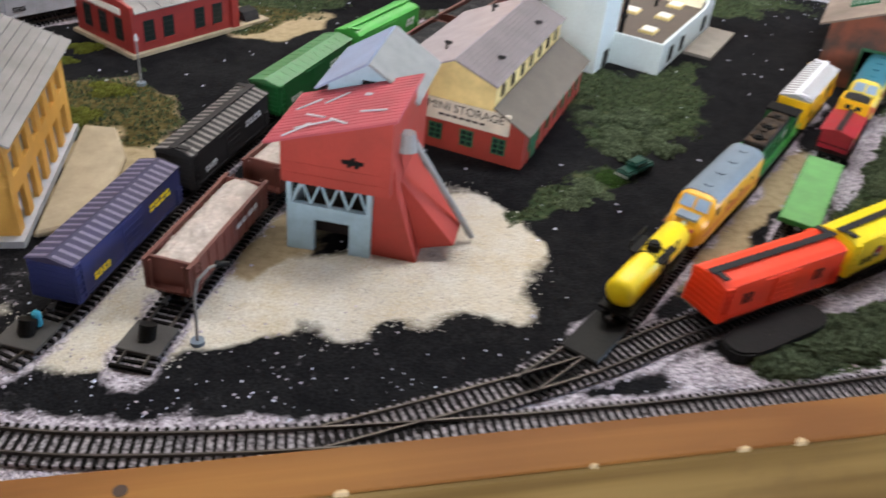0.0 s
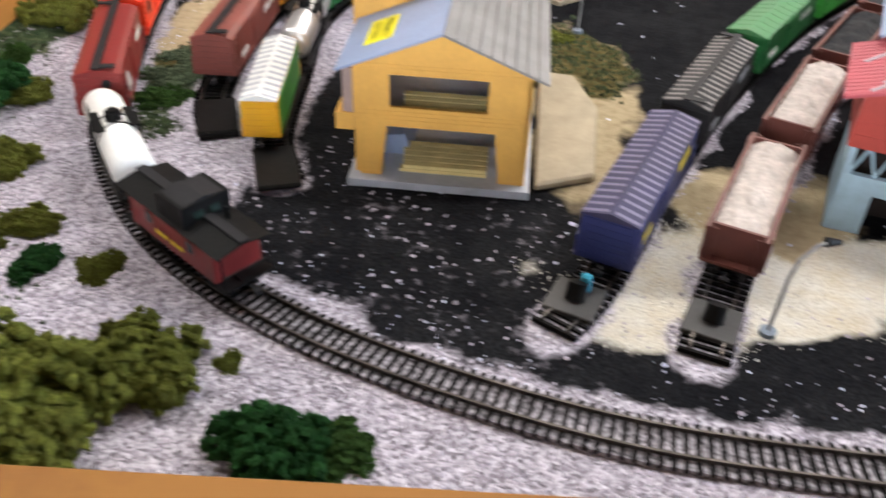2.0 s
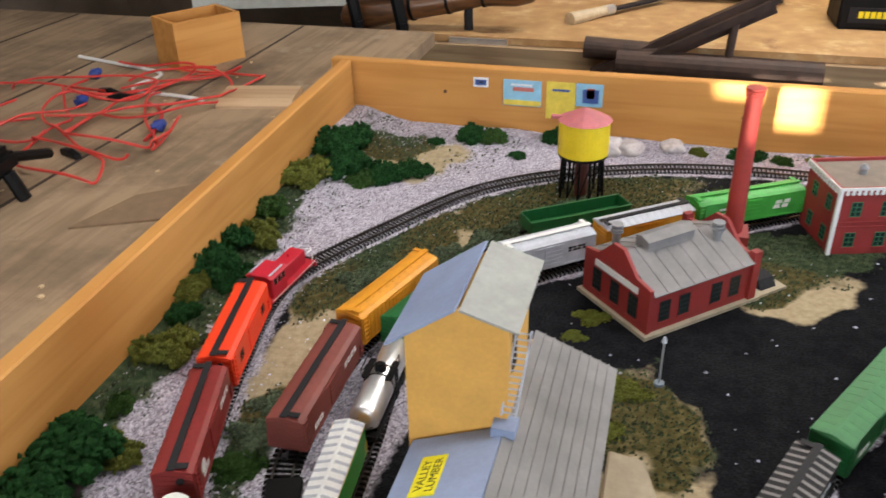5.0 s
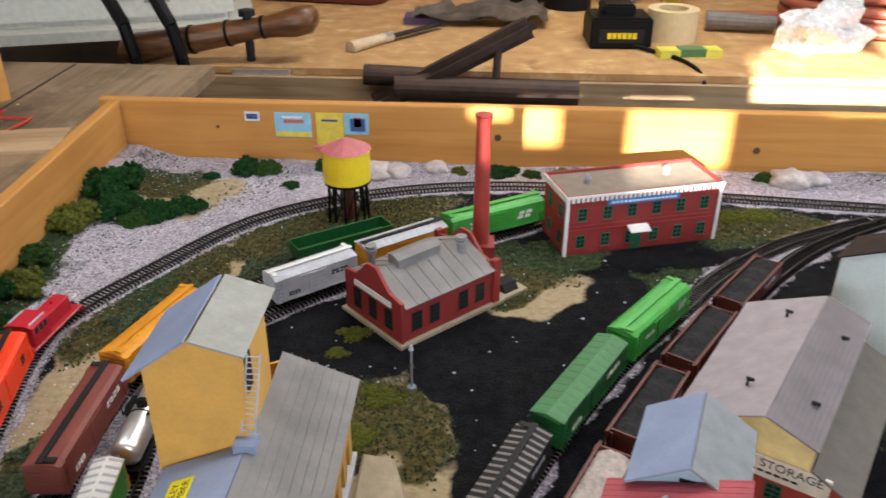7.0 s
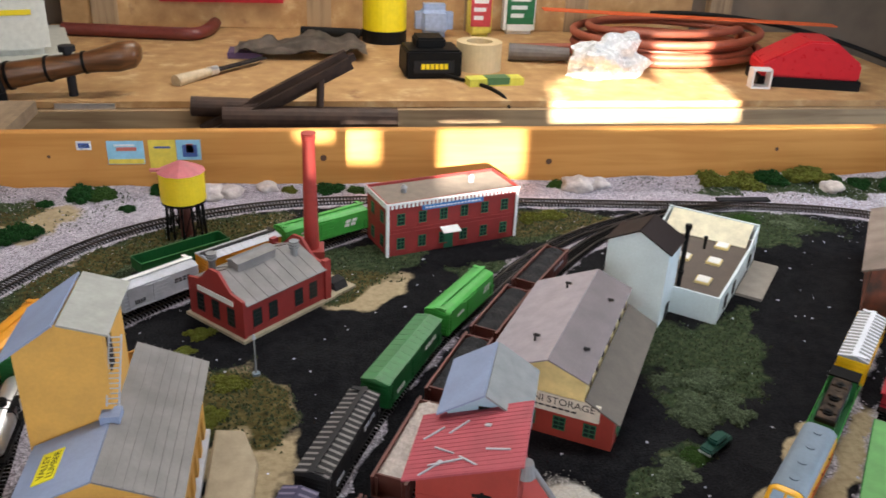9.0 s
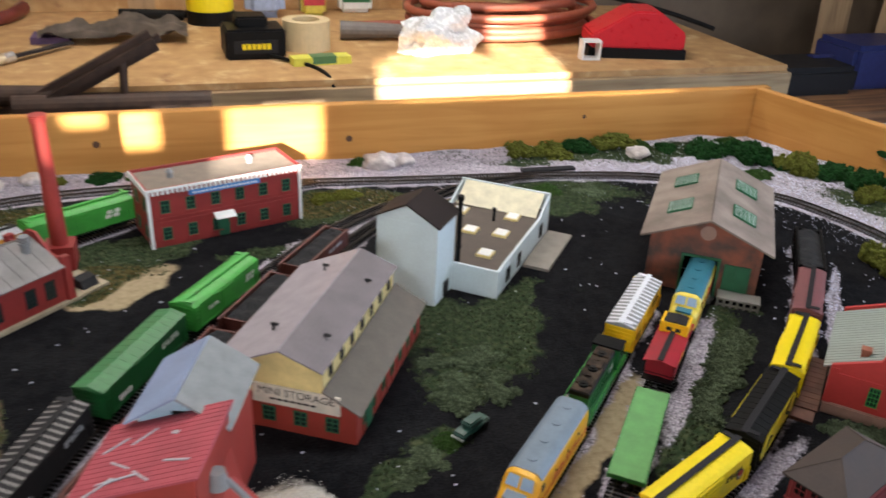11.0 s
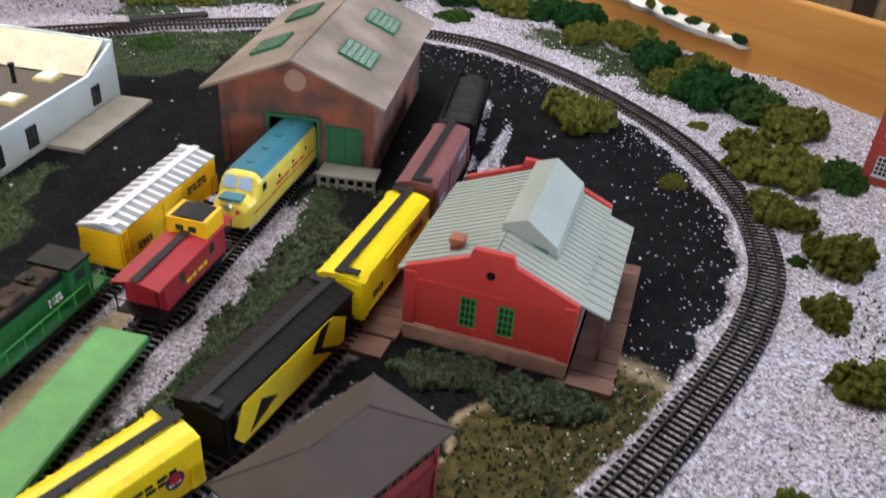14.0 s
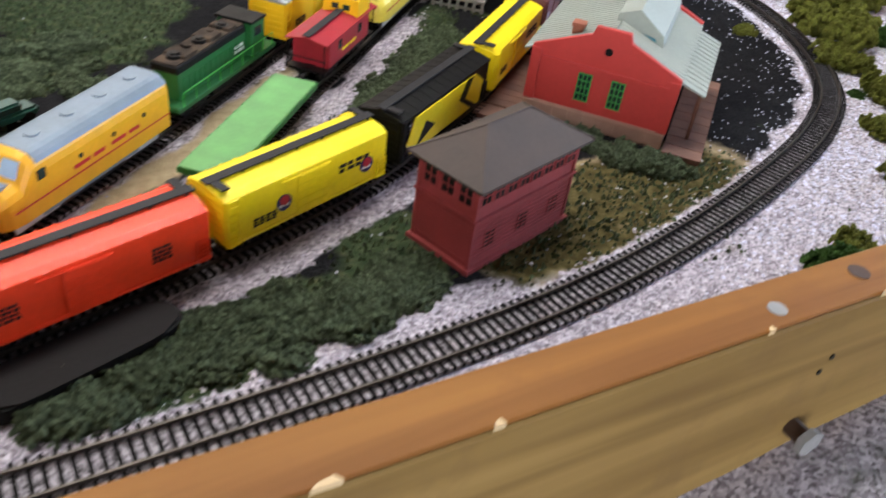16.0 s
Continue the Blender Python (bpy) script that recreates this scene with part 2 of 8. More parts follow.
def box(bm, x0, x1, y0, y1, z0, z1):
    v = [bm.verts.new(p) for p in ((x0, y0, z0), (x1, y0, z0), (x1, y1, z0), (x0, y1, z0), (x0, y0, z1), (x1, y0, z1), (x1, y1, z1), (x0, y1, z1))]
    for f in ((3, 2, 1, 0), (4, 5, 6, 7), (0, 1, 5, 4), (1, 2, 6, 5), (2, 3, 7, 6), (3, 0, 4, 7)):
        bm.faces.new([v[i] for i in f])
    return v


def prism(bm, pts, a, b, axis="x"):
    """Extrude a closed outline (two coordinates, counter-clockwise) along an axis from a to b."""
    def at(p, s):
        return {"x": (s, p[0], p[1]), "y": (p[0], s, p[1]), "z": (p[0], p[1], s)}[axis]
    lo, hi = [bm.verts.new(at(p, a)) for p in pts], [bm.verts.new(at(p, b)) for p in pts]
    n = len(pts)
    bm.faces.new(lo[::-1])
    bm.faces.new(hi)
    for i in range(n):
        bm.faces.new((lo[i], lo[(i + 1) % n], hi[(i + 1) % n], hi[i]))
    return lo + hi


def rod(bm, p, q, r, seg=8, r2=None):
    """A round bar from p to q."""
    p, q = Vector(p), Vector(q)
    m = Matrix.Translation((p + q) / 2) @ (q - p).to_track_quat("Z", "Y").to_matrix().to_4x4()
    bmesh.ops.create_cone(bm, cap_ends=True, segments=seg, radius1=r, radius2=r if r2 is None else r2, depth=(q - p).length, matrix=m)


def quad(bm, pts, thick):
    """A flat plate through four points, with thickness along its normal."""
    p = [Vector(a) for a in pts]
    n = (p[1] - p[0]).cross(p[3] - p[0]).normalized() * thick
    lo, hi = [bm.verts.new(a) for a in p], [bm.verts.new(a + n) for a in p]
    bm.faces.new(lo[::-1])
    bm.faces.new(hi)
    for i in range(len(p)):
        bm.faces.new((lo[i], lo[(i + 1) % len(p)], hi[(i + 1) % len(p)], hi[i]))


def soften(bm, width, segments=1):
    bmesh.ops.bevel(bm, geom=bm.edges[:], offset=width, segments=segments, affect="EDGES", clamp_overlap=True)


def finish(bm, name, material_, smooth=False):
    bmesh.ops.recalc_face_normals(bm, faces=bm.faces[:])
    me = bpy.data.meshes.new(name)
    bm.to_mesh(me)
    bm.free()
    me.materials.append(material_)
    if smooth:
        for p in me.polygons:
            p.use_smooth = True
    return me


def part(name, bm, material_, parent=None, label="", smooth=False, m=None):
    """Links a bmesh (or a mesh already made) as one object under a thing or a part."""
    me = bm if isinstance(bm, bpy.types.Mesh) else finish(bm, name, material_, smooth)
    ob = new(name, me)
    if parent is not None:
        ob.parent = parent
    if m is not None:
        ob.matrix_basis = m
    return tagged(ob, label)


def thing(name, m, label, category, group="", kind=""):
    ob = new(name)
    ob.empty_display_size = 0.02
    ob.matrix_basis = m
    return tagged(ob, label, category, group, kind)


def solid(name, bm, material_, label, category, group="", kind="", m=None, smooth=False):
    ob = new(name, finish(bm, name, material_, smooth))
    if m is not None:
        ob.matrix_basis = m
    return tagged(ob, label, category, group, kind)


def lettering(text, size, material_, parent, m, name="lettering"):
    cu = bpy.data.curves.new(name, "FONT")
    cu.body, cu.size, cu.align_x, cu.align_y, cu.extrude = text, size, "CENTER", "CENTER", 0.0001
    tmp = bpy.data.objects.new(name, cu)
    me = bpy.data.meshes.new_from_object(tmp)
    bpy.data.objects.remove(tmp)
    me.materials.append(material_)
    return part(name, me, material_, parent, m=m)


def frame2(ax, ay, bx, by):
    """A local frame at (ax, ay) whose x axis points at (bx, by)."""
    return pose(ax, ay, 0, 0, 0, math.degrees(math.atan2(by - ay, bx - ax)))


# ---- tracks ----
TIE_TOP, RAIL_TOP = 0.0042, 0.0068


def spline(pts, closed=False, step=0.0058):
    """Evenly spaced points along a smooth line through the control points."""
    n, out = len(pts), []
    P = [Vector((*p, 0)) for p in pts]
    for i in range(n if closed else n - 1):
        a, b, c, d = (P[(i + k) % n] if closed else P[min(max(i + k, 0), n - 1)] for k in (-1, 0, 1, 2))
        for j in range(40):
            t = j / 40
            out.append(0.5 * ((2 * b) + (c - a) * t + (2 * a - 5 * b + 4 * c - d) * t * t + (3 * b - a - 3 * c + d) * t ** 3))
    out.append(P[0] if closed else P[-1])
    seg = [0]
    for a, b in zip(out, out[1:]):
        seg.append(seg[-1] + (b - a).length)
    total, res, k = seg[-1], [], 0
    count = max(2, round(total / step))
    for i in range(count + (not closed)):
        s = total * i / count
        while k < len(seg) - 2 and seg[k + 1] < s:
            k += 1
        f = (s - seg[k]) / max(1e-9, seg[k + 1] - seg[k])
        res.append(out[k].lerp(out[k + 1], f))
    return res


def tangents(line, closed):
    n = len(line)
    return [((line[(i + 1) % n] if closed else line[min(i + 1, n - 1)]) - (line[i - 1] if closed or i else line[0])).normalized() for i in range(n)]


MAIN = spline([(0.04, 0.562), (0.27, 0.568), (0.49, 0.587), (0.67, 0.612), (0.81, 0.650), (0.95, 0.708), (1.04, 0.757), (1.105, 0.812),
               (1.160, 0.900), (1.193, 1.024), (1.192, 1.165), (1.170, 1.270), (1.12, 1.375), (0.98, 1.485), (0.80, 1.532), (0.56, 1.555),
               (0.34, 1.578), (0.10, 1.600), (-0.08, 1.585), (-0.236, 1.528), (-0.35, 1.440), (-0.432, 1.305), (-0.490, 1.190), (-0.503, 1.11),
               (-0.470, 0.948), (-0.430, 0.815), (-0.355, 0.705), (-0.246, 0.626), (-0.10, 0.576)], closed=True)
LINES = {
    "left_outer": [(-0.345, 0.815), (-0.372, 0.885), (-0.378, 1.03), (-0.342, 1.18), (-0.25, 1.315), (-0.136, 1.40), (0.0, 1.482), (0.15, 1.55), (0.30, 1.578)],
    "left_inner": [(-0.283, 0.765), (-0.305, 0.82), (-0.316, 0.92), (-0.325, 1.045), (-0.287, 1.165), (-0.175, 1.282), (-0.065, 1.368), (0.066, 1.462), (0.20, 1.535), (0.36, 1.574)],
    "yard_one": [(-0.098, 0.640), (-0.070, 0.690), (-0.018, 0.822), (0.045, 0.958), (0.135, 1.112), (0.225, 1.230), (0.31, 1.335), (0.42, 1.43), (0.56, 1.505)],
    "yard_two": [(-0.018, 0.630), (0.002, 0.690), (0.046, 0.800), (0.120, 0.950), (0.190, 1.074), (0.270, 1.195), (0.355, 1.312), (0.46, 1.42), (0.60, 1.51), (0.74, 1.538)],
    "engine_lead": [(0.235, 0.600), (0.318, 0.664), (0.405, 0.757), (0.500, 0.852), (0.60, 0.960), (0.700, 1.066)],
    "shed_track": [(0.445, 0.690), (0.530, 0.786), (0.612, 0.888), (0.665, 0.945), (0.735, 1.025), (0.80, 1.098), (0.90, 1.215)],
    "right_yard": [(0.10, 0.562), (0.268, 0.612), (0.365, 0.653), (0.505, 0.708), (0.620, 0.762), (0.735, 0.846), (0.840, 0.942), (0.935, 1.05), (1.03, 1.183)],
}
LINES = {k: spline(v) for k, v in LINES.items()}


def sweep(bm, line, closed, off, w, z0, z1):
    """A bar of rectangular section that follows a line at a sideways offset."""
    tan = tangents(line, closed)
    rings = []
    for p, t in zip(line, tan):
        s = Vector((-t.y, t.x, 0))
        rings.append([bm.verts.new((p + s * o + Vector((0, 0, z)))) for o, z in ((off - w / 2, z0), (off + w / 2, z0), (off + w / 2, z1), (off - w / 2, z1))])
    n = len(rings)
    for i in range(n if closed else n - 1):
        a, b = rings[i], rings[(i + 1) % n]
        for k in range(4):
            bm.faces.new((a[k], a[(k + 1) % 4], b[(k + 1) % 4], b[k]))
    if not closed:
        bm.faces.new(rings[0])
        bm.faces.new(rings[-1][::-1])


def near_front(p):
    return p.y < 0.86 and p.x > -0.45


bm = bmesh.new()
box(bm, -0.0011, 0.0011, -0.0145, 0.0145, 0.0012, TIE_TOP)
TIE_MESH = finish(bm, "tie", TIE)


def lay_track(name, line, closed, label, singles):
    track = thing(name, pose(0, 0, 0), label, "railway track", "model railway tracks", "structure")
    for off in (-0.0083, 0.0083):
        bm = bmesh.new()
        sweep(bm, line, closed, off, 0.0013, TIE_TOP, RAIL_TOP)
        part("rail", bm, STEEL, track)
    bm = bmesh.new()
    sweep(bm, line, closed, 0.0, 0.0282 if closed else 0.0275, 0.0, 0.0031 if closed else 0.0029 - 0.0001 * (len(line) % 7) )
    tagged(part("roadbed", bm, ROADBED, track, "grey ballast roadbed"), kind="stuff")
    rest = bmesh.new()
    tan, ahead = tangents(line, closed), 0.0
    for k in range(len(line)):
        p, t = line[k], tan[k]
        a = math.atan2(t.y, t.x)
        if singles > 0 and near_front(p):
            singles -= 1
            part("tie", TIE_MESH, TIE, track, m=Matrix.Translation(p) @ Matrix.Rotation(a, 4, "Z"))
        else:
            v = box(rest, -0.0011, 0.0011, -0.0145, 0.0145, 0.0012, TIE_TOP)
            bmesh.ops.transform(rest, matrix=Matrix.Translation(p) @ Matrix.Rotation(a, 4, "Z"), verts=v)
    if rest.verts:
        tagged(part("far_ties", rest, TIE, track), kind="stuff")
    else:
        rest.free()
    return track


# ---- the layout's ground ----
FRONT = [(-0.62, 0.413), (1.62, 0.565)]           # inner foot of the front board


def seg_dist(line, x, y):
    pts = np.array([(p.x, p.y) for p in line[::3]])
    return np.sqrt((x[..., None] - pts[:, 0]) ** 2 + (y[..., None] - pts[:, 1]) ** 2).min(-1)


def blob(x, y, cx, cy, rx, ry, turn=0.0, soft=0.35):
    c, s = math.cos(radians(turn)), math.sin(radians(turn))
    u, v = (x - cx) * c + (y - cy) * s, -(x - cx) * s + (y - cy) * c
    return np.clip((1 - np.sqrt((u / rx) ** 2 + (v / ry) ** 2)) / soft + 0.5, 0, 1)


NX, NY = 330, 200
gx, gy = np.meshgrid(np.linspace(-0.64, 1.66, NX), np.linspace(0.40, 1.70, NY))
rng = np.random.default_rng(5)


def wob(x, y, f, seed):
    return np.array([noise.noise(Vector((a * f + seed, b * f, seed * 1.7))) for a, b in zip(x.ravel(), y.ravel())]).reshape(x.shape)


w1, w2 = wob(gx, gy, 9, 1.0), wob(gx, gy, 30, 7.0)
wx, wy = gx + 0.042 * w1 + 0.026 * w2, gy + 0.042 * np.roll(w1, 40, 1) + 0.026 * np.roll(w2, 25, 0)
dmain = seg_dist(MAIN, gx, gy)
dside = np.min([seg_dist(l, gx, gy) for l in LINES.values()], axis=0)
inside = np.zeros_like(gx, bool)
mp = np.array([(p.x, p.y) for p in MAIN[::4]])
for (ax, ay), (bx, by) in zip(mp, np.roll(mp, -1, 0)):
    cross = ((ay > gy) != (by > gy)) & (gx < (bx - ax) * (gy - ay) / (by - ay + 1e-12) + ax)
    inside ^= cross
stone = np.where(inside, np.clip((0.030 + 0.012 * w2 - dmain) / 0.012, 0, 1), np.clip(0.95 + 0.4 * w1, 0, 1))
stone = np.maximum(stone, np.clip((0.024 + 0.012 * w2 - dside) / 0.010, 0, 1) * 0.85)
for b in ((-0.345, 0.94, 0.055, 0.17, 0), (0.690, 0.932, 0.150, 0.014, 48), (0.585, 0.722, 0.17, 0.016, 27), (0.80, 0.905, 0.07, 0.012, 45), (0.54, 0.618, 0.15, 0.022, 9), (0.40, 0.618, 0.06, 0.018, 10), (-0.36, 0.79, 0.05, 0.09, 15), (-0.335, 1.02, 0.06, 0.10, 0), (0.955, 1.02, 0.13, 0.010, 50)):
    stone = np.maximum(stone, 0.95 * blob(gx + 0.008 * w2, gy, *b))
# thin stone cover front-left, partly painting in the dirt's grazing sheen
stone = np.maximum(stone, (0.22 + 0.10 * w2) * np.maximum(blob(gx, gy, -0.24, 0.66, 0.22, 0.17), 0.8 * blob(gx, gy, -0.02, 0.63, 0.20, 0.06, 10)))
stone *= 1 - 0.8 * blob(wx, wy, -0.45, 1.52, 0.10, 0.06, 40)
pale = np.zeros_like(gx)
for b in ((0.145, 0.703, 0.115, 0.054, 6), (0.02, 0.70, 0.13, 0.055, 20), (0.23, 0.785, 0.05, 0.07, 0)):
    pale = np.maximum(pale, blob(wx, wy, *b))
tan_ = np.zeros_like(gx)
for b in ((-0.085, 0.87, 0.045, 0.105, 0), (0.035, 0.77, 0.07, 0.05, 60), (0.055, 1.275, 0.075, 0.035, 20), (-0.435, 1.06, 0.045, 0.15, 4), (0.50, 0.815, 0.17, 0.035, 47), (-0.45, 1.53, 0.14, 0.085, 40), (-0.20, 1.45, 0.17, 0.05, 33), (0.12, 1.53, 0.18, 0.035, 12), (0.42, 1.49, 0.14, 0.04, -4), (0.79, 0.69, 0.14, 0.065, 25), (-0.105, 1.02, 0.05, 0.075, 0), (-0.30, 1.30, 0.08, 0.12, -25)):
    tan_ = np.maximum(tan_, blob(wx, wy, *b))
grass = np.zeros_like(gx)
for b in ((-0.105, 1.02, 0.05, 0.075, 0), (0.335, 0.862, 0.055, 0.028, 45), (0.475, 1.045, 0.070, 0.120, -38), (0.515, 1.095, 0.075, 0.050, 40), (0.42, 1.10, 0.06, 0.08, -38), (0.57, 1.145, 0.04, 0.03, 50), (0.30, 0.835, 0.05, 0.02, 40),
          (0.78, 0.69, 0.13, 0.055, 25), (0.525, 0.645, 0.125, 0.030, 13), (0.62, 0.685, 0.06, 0.03, 20), (0.66, 0.87, 0.14, 0.028, 45), (0.76, 1.00, 0.08, 0.035, 45),
          (-0.40, 1.23, 0.05, 0.16, -25), (-0.22, 1.40, 0.14, 0.045, 36), (0.00, 1.50, 0.20, 0.035, 22), (0.38, 1.48, 0.12, 0.05, 0),
          (0.72, 1.46, 0.18, 0.06, -5), (-0.41, 0.92, 0.025, 0.12, 0), (0.25, 1.33, 0.05, 0.03, 30), (0.03, 1.32, 0.09, 0.05, 30), (-0.50, 0.60, 0.075, 0.14, 25), (-0.565, 0.80, 0.03, 0.14, 0), (-0.20, 1.46, 0.17, 0.055, 33), (0.12, 1.53, 0.18, 0.03, 12), (0.06, 1.36, 0.10, 0.05, 25), (0.42, 1.49, 0.16, 0.045, -4), (-0.52, 1.56, 0.07, 0.05, 30), (-0.585, 1.15, 0.035, 0.36, 3), (0.95, 1.62, 0.25, 0.035, 0), (1.30, 1.18, 0.03, 0.20, 15)):
    grass = np.maximum(grass, blob(wx, wy, *b))
for b in ((0.690, 0.932, 0.150, 0.012, 48), (0.585, 0.722, 0.17, 0.014, 27)):
    grass *= 1 - blob(gx + 0.008 * w2, gy, *b)
grass *= np.clip((dmain - 0.018) / 0.006, 0, 1) * np.clip((dside - 0.018) / 0.006, 0, 1)
grass_out = np.clip((np.clip(w1 * 2.2, 0, 1) + np.clip((-0.50 - gx) / 0.05, 0, 1)), 0, 1) * (~inside) * np.clip((dmain - 0.05) / 0.03, 0, 1) * 0.28
grass = np.maximum(grass, grass_out)
gz = 0.0006 * w2 + 0.0012 * w1 * (dside > 0.03) + 0.010 * np.clip((dmain - 0.055) / 0.10, 0, 1) * (~inside) * (0.6 + w1)
gz += 0.006 * blob(gx, gy, 0.16, 0.71, 0.13, 0.06) * 0.4 + 0.02 * np.clip((-0.52 - gx) / 0.08, 0, 1) * np.clip((gy - 0.62) / 0.1, 0, 1)
gz[(dmain < 0.02) | (dside < 0.02)] *= 0.3


def build_ground():
    me = bpy.data.meshes.new("ground")
    verts = np.stack([gx, gy, gz], -1).reshape(-1, 3)
    idx = np.arange(NX * NY).reshape(NY, NX)
    faces = np.stack([idx[:-1, :-1], idx[:-1, 1:], idx[1:, 1:], idx[1:, :-1]], -1).reshape(-1, 4)
    me.from_pydata(verts.tolist(), [], faces.tolist())
    at = me.color_attributes.new("cover", "FLOAT_COLOR", "POINT")
    col = np.stack([stone, grass, pale, tan_], -1).reshape(-1).astype(np.float32)
    at.data.foreach_set("color", col)
    for p in me.polygons:
        p.use_smooth = True
    m = bpy.data.materials.new("scenic_ground_cover")
    m.use_nodes = True
    N, L = m.node_tree.nodes, m.node_tree.links
    b = N["Principled BSDF"]
    b.inputs["Roughness"].default_value = 0.9
    b.inputs["Specular IOR Level"].default_value = 0.03
    co = N.new("ShaderNodeTexCoord")

    def noisy(scale, detail=5):
        n = N.new("ShaderNodeTexNoise")
        n.inputs["Scale"].default_value, n.inputs["Detail"].default_value = scale, detail
        L.new(co.outputs["Object"], n.inputs["Vector"])
        return n.outputs["Fac"]

    def ramp(fac, *stops):
        r = N.new("ShaderNodeValToRGB")
        while len(r.color_ramp.elements) < len(stops):
            r.color_ramp.elements.new(0.5)
        for e, (p, c) in zip(r.color_ramp.elements, stops):
            e.position, e.color = p, (*c, 1)
        L.new(fac, r.inputs["Fac"])
        return r.outputs["Color"]

    def mixed(fac, a, c):
        x = N.new("ShaderNodeMix")
        x.data_type = "RGBA"
        L.new(fac, x.inputs["Factor"])
        L.new(a, x.inputs["A"])
        L.new(c, x.inputs["B"])
        return x.outputs["Result"]

    def edge(fac, grain, amount=0.5):
        a = N.new("ShaderNodeMath")
        a.operation = "MULTIPLY_ADD"
        a.inputs[1].default_value, a.inputs[2].default_value = amount * 2, -amount
        L.new(grain, a.inputs[0])
        s = N.new("ShaderNodeMath")
        L.new(fac, s.inputs[0])
        L.new(a.outputs[0], s.inputs[1])
        k = N.new("ShaderNodeMapRange")
        k.inputs["From Min"].default_value, k.inputs["From Max"].default_value = 0.28, 0.70
        L.new(s.outputs[0], k.inputs["Value"])
        return k.outputs["Result"]

    at_ = N.new("ShaderNodeVertexColor")
    at_.layer_name = "cover"
    sep = N.new("ShaderNodeSeparateColor")
    L.new(at_.outputs["Color"], sep.inputs["Color"])
    fine, mid, big = noisy(420, 3), noisy(120), noisy(14)
    dirt = mixed(edge(big, noisy(60), 0.5), ramp(fine, (0.3, (0.0035, 0.0035, 0.0045)), (0.7, (0.010, 0.010, 0.012))), ramp(fine, (0.3, (0.006, 0.006, 0.007)), (0.7, (0.021, 0.021, 0.023))))
    vor = N.new("ShaderNodeTexVoronoi")
    vor.inputs["Scale"].default_value = 520
    L.new(co.outputs["Object"], vor.inputs["Vector"])
    vsep = N.new("ShaderNodeSeparateColor")
    L.new(vor.outputs["Color"], vsep.inputs["Color"])
    rock = ramp(vsep.outputs["Red"], (0.0, (0.13, 0.115, 0.13)), (0.5, (0.36, 0.33, 0.38)), (1.0, (0.60, 0.56, 0.63)))
    turf = ramp(mid, (0.25, (0.012, 0.024, 0.011)), (0.5, (0.036, 0.054, 0.027)), (0.75, (0.10, 0.105, 0.055)))
    dry = ramp(mid, (0.25, (0.030, 0.026, 0.010)), (0.5, (0.070, 0.058, 0.022)), (0.75, (0.14, 0.115, 0.050)))
    turf = mixed(edge(at_.outputs["Alpha"], noisy(45), 0.4), turf, dry)
    sand = mixed(edge(noisy(22), noisy(90), 0.35), ramp(fine, (0.25, (0.42, 0.365, 0.27)), (0.75, (0.58, 0.52, 0.415))), ramp(fine, (0.25, (0.46, 0.44, 0.40)), (0.75, (0.66, 0.64, 0.59))))
    tan2 = ramp(mid, (0.25, (0.27, 0.21, 0.13)), (0.75, (0.42, 0.34, 0.22)))
    c = mixed(edge(at_.outputs["Alpha"], mid, 0.25), dirt, tan2)
    c = mixed(edge(sep.outputs["Blue"], mid, 0.3), c, sand)
    c = mixed(edge(sep.outputs["Red"], mid, 0.35), c, rock)
    c = mixed(edge(sep.outputs["Green"], noisy(38, 8), 0.75), c, turf)
    L.new(c, b.inputs["Base Color"])
    bp = N.new("ShaderNodeBump")
    bp.inputs["Strength"].default_value, bp.inputs["Distance"].default_value = 0.7, 0.0015
    L.new(fine, bp.inputs["Height"])
    L.new(bp.outputs["Normal"], b.inputs["Normal"])
    me.materials.append(m)
    return tagged(new("ground", me), "model railway scenery of dark cinders, gravel and turf", "ground", kind="structure")


build_ground()

# ---- boards, benches and the room ----


def board(name, ax, ay, bx, by, thick, z0, z1, material_, label):
    L = math.hypot(bx - ax, by - ay)
    bm = bmesh.new()
    box(bm, 0, L, 0, thick, z0, z1)
    soften(bm, 0.002)
    return solid(name, bm, material_, label, "board", "layout side boards", "structure", frame2(ax, ay, bx, by))


BACK_Y = 1.684
board("board_back", -0.66, BACK_Y, 1.32, BACK_Y, 0.02, -0.05, 0.104, PINE, "orange-stained pine board along the layout's back edge")
board("board_left", -0.548, 0.402, -0.621, BACK_Y - 0.003, 0.019, -0.05, 0.104, PINE, "orange-stained pine board along the layout's edge")
board("board_right", 1.281, BACK_Y - 0.003, 1.59, 0.555, 0.019, -0.05, 0.104, PINE, "orange-stained pine board along the layout's edge")
FB = frame2(-0.60, 0.397, 1.70, 0.551)
front = tagged(thing("board_front", FB, "scuffed pine board with a varnished top edge", "board", "layout side boards", "structure"))
bm = bmesh.new()
box(bm, 0, 2.305, 0, 0.026, -0.06, 0.0985)
soften(bm, 0.0012)
part("plank", bm, RAW_PINE, front, "raw yellowish pine face")
bm = bmesh.new()
box(bm, 0, 2.305, 0.0012, 0.0262, 0.0984, 0.1005)
soften(bm, 0.0008)
part("varnished_edge", bm, FRONT_PINE, front)
frnd = random.Random(31)
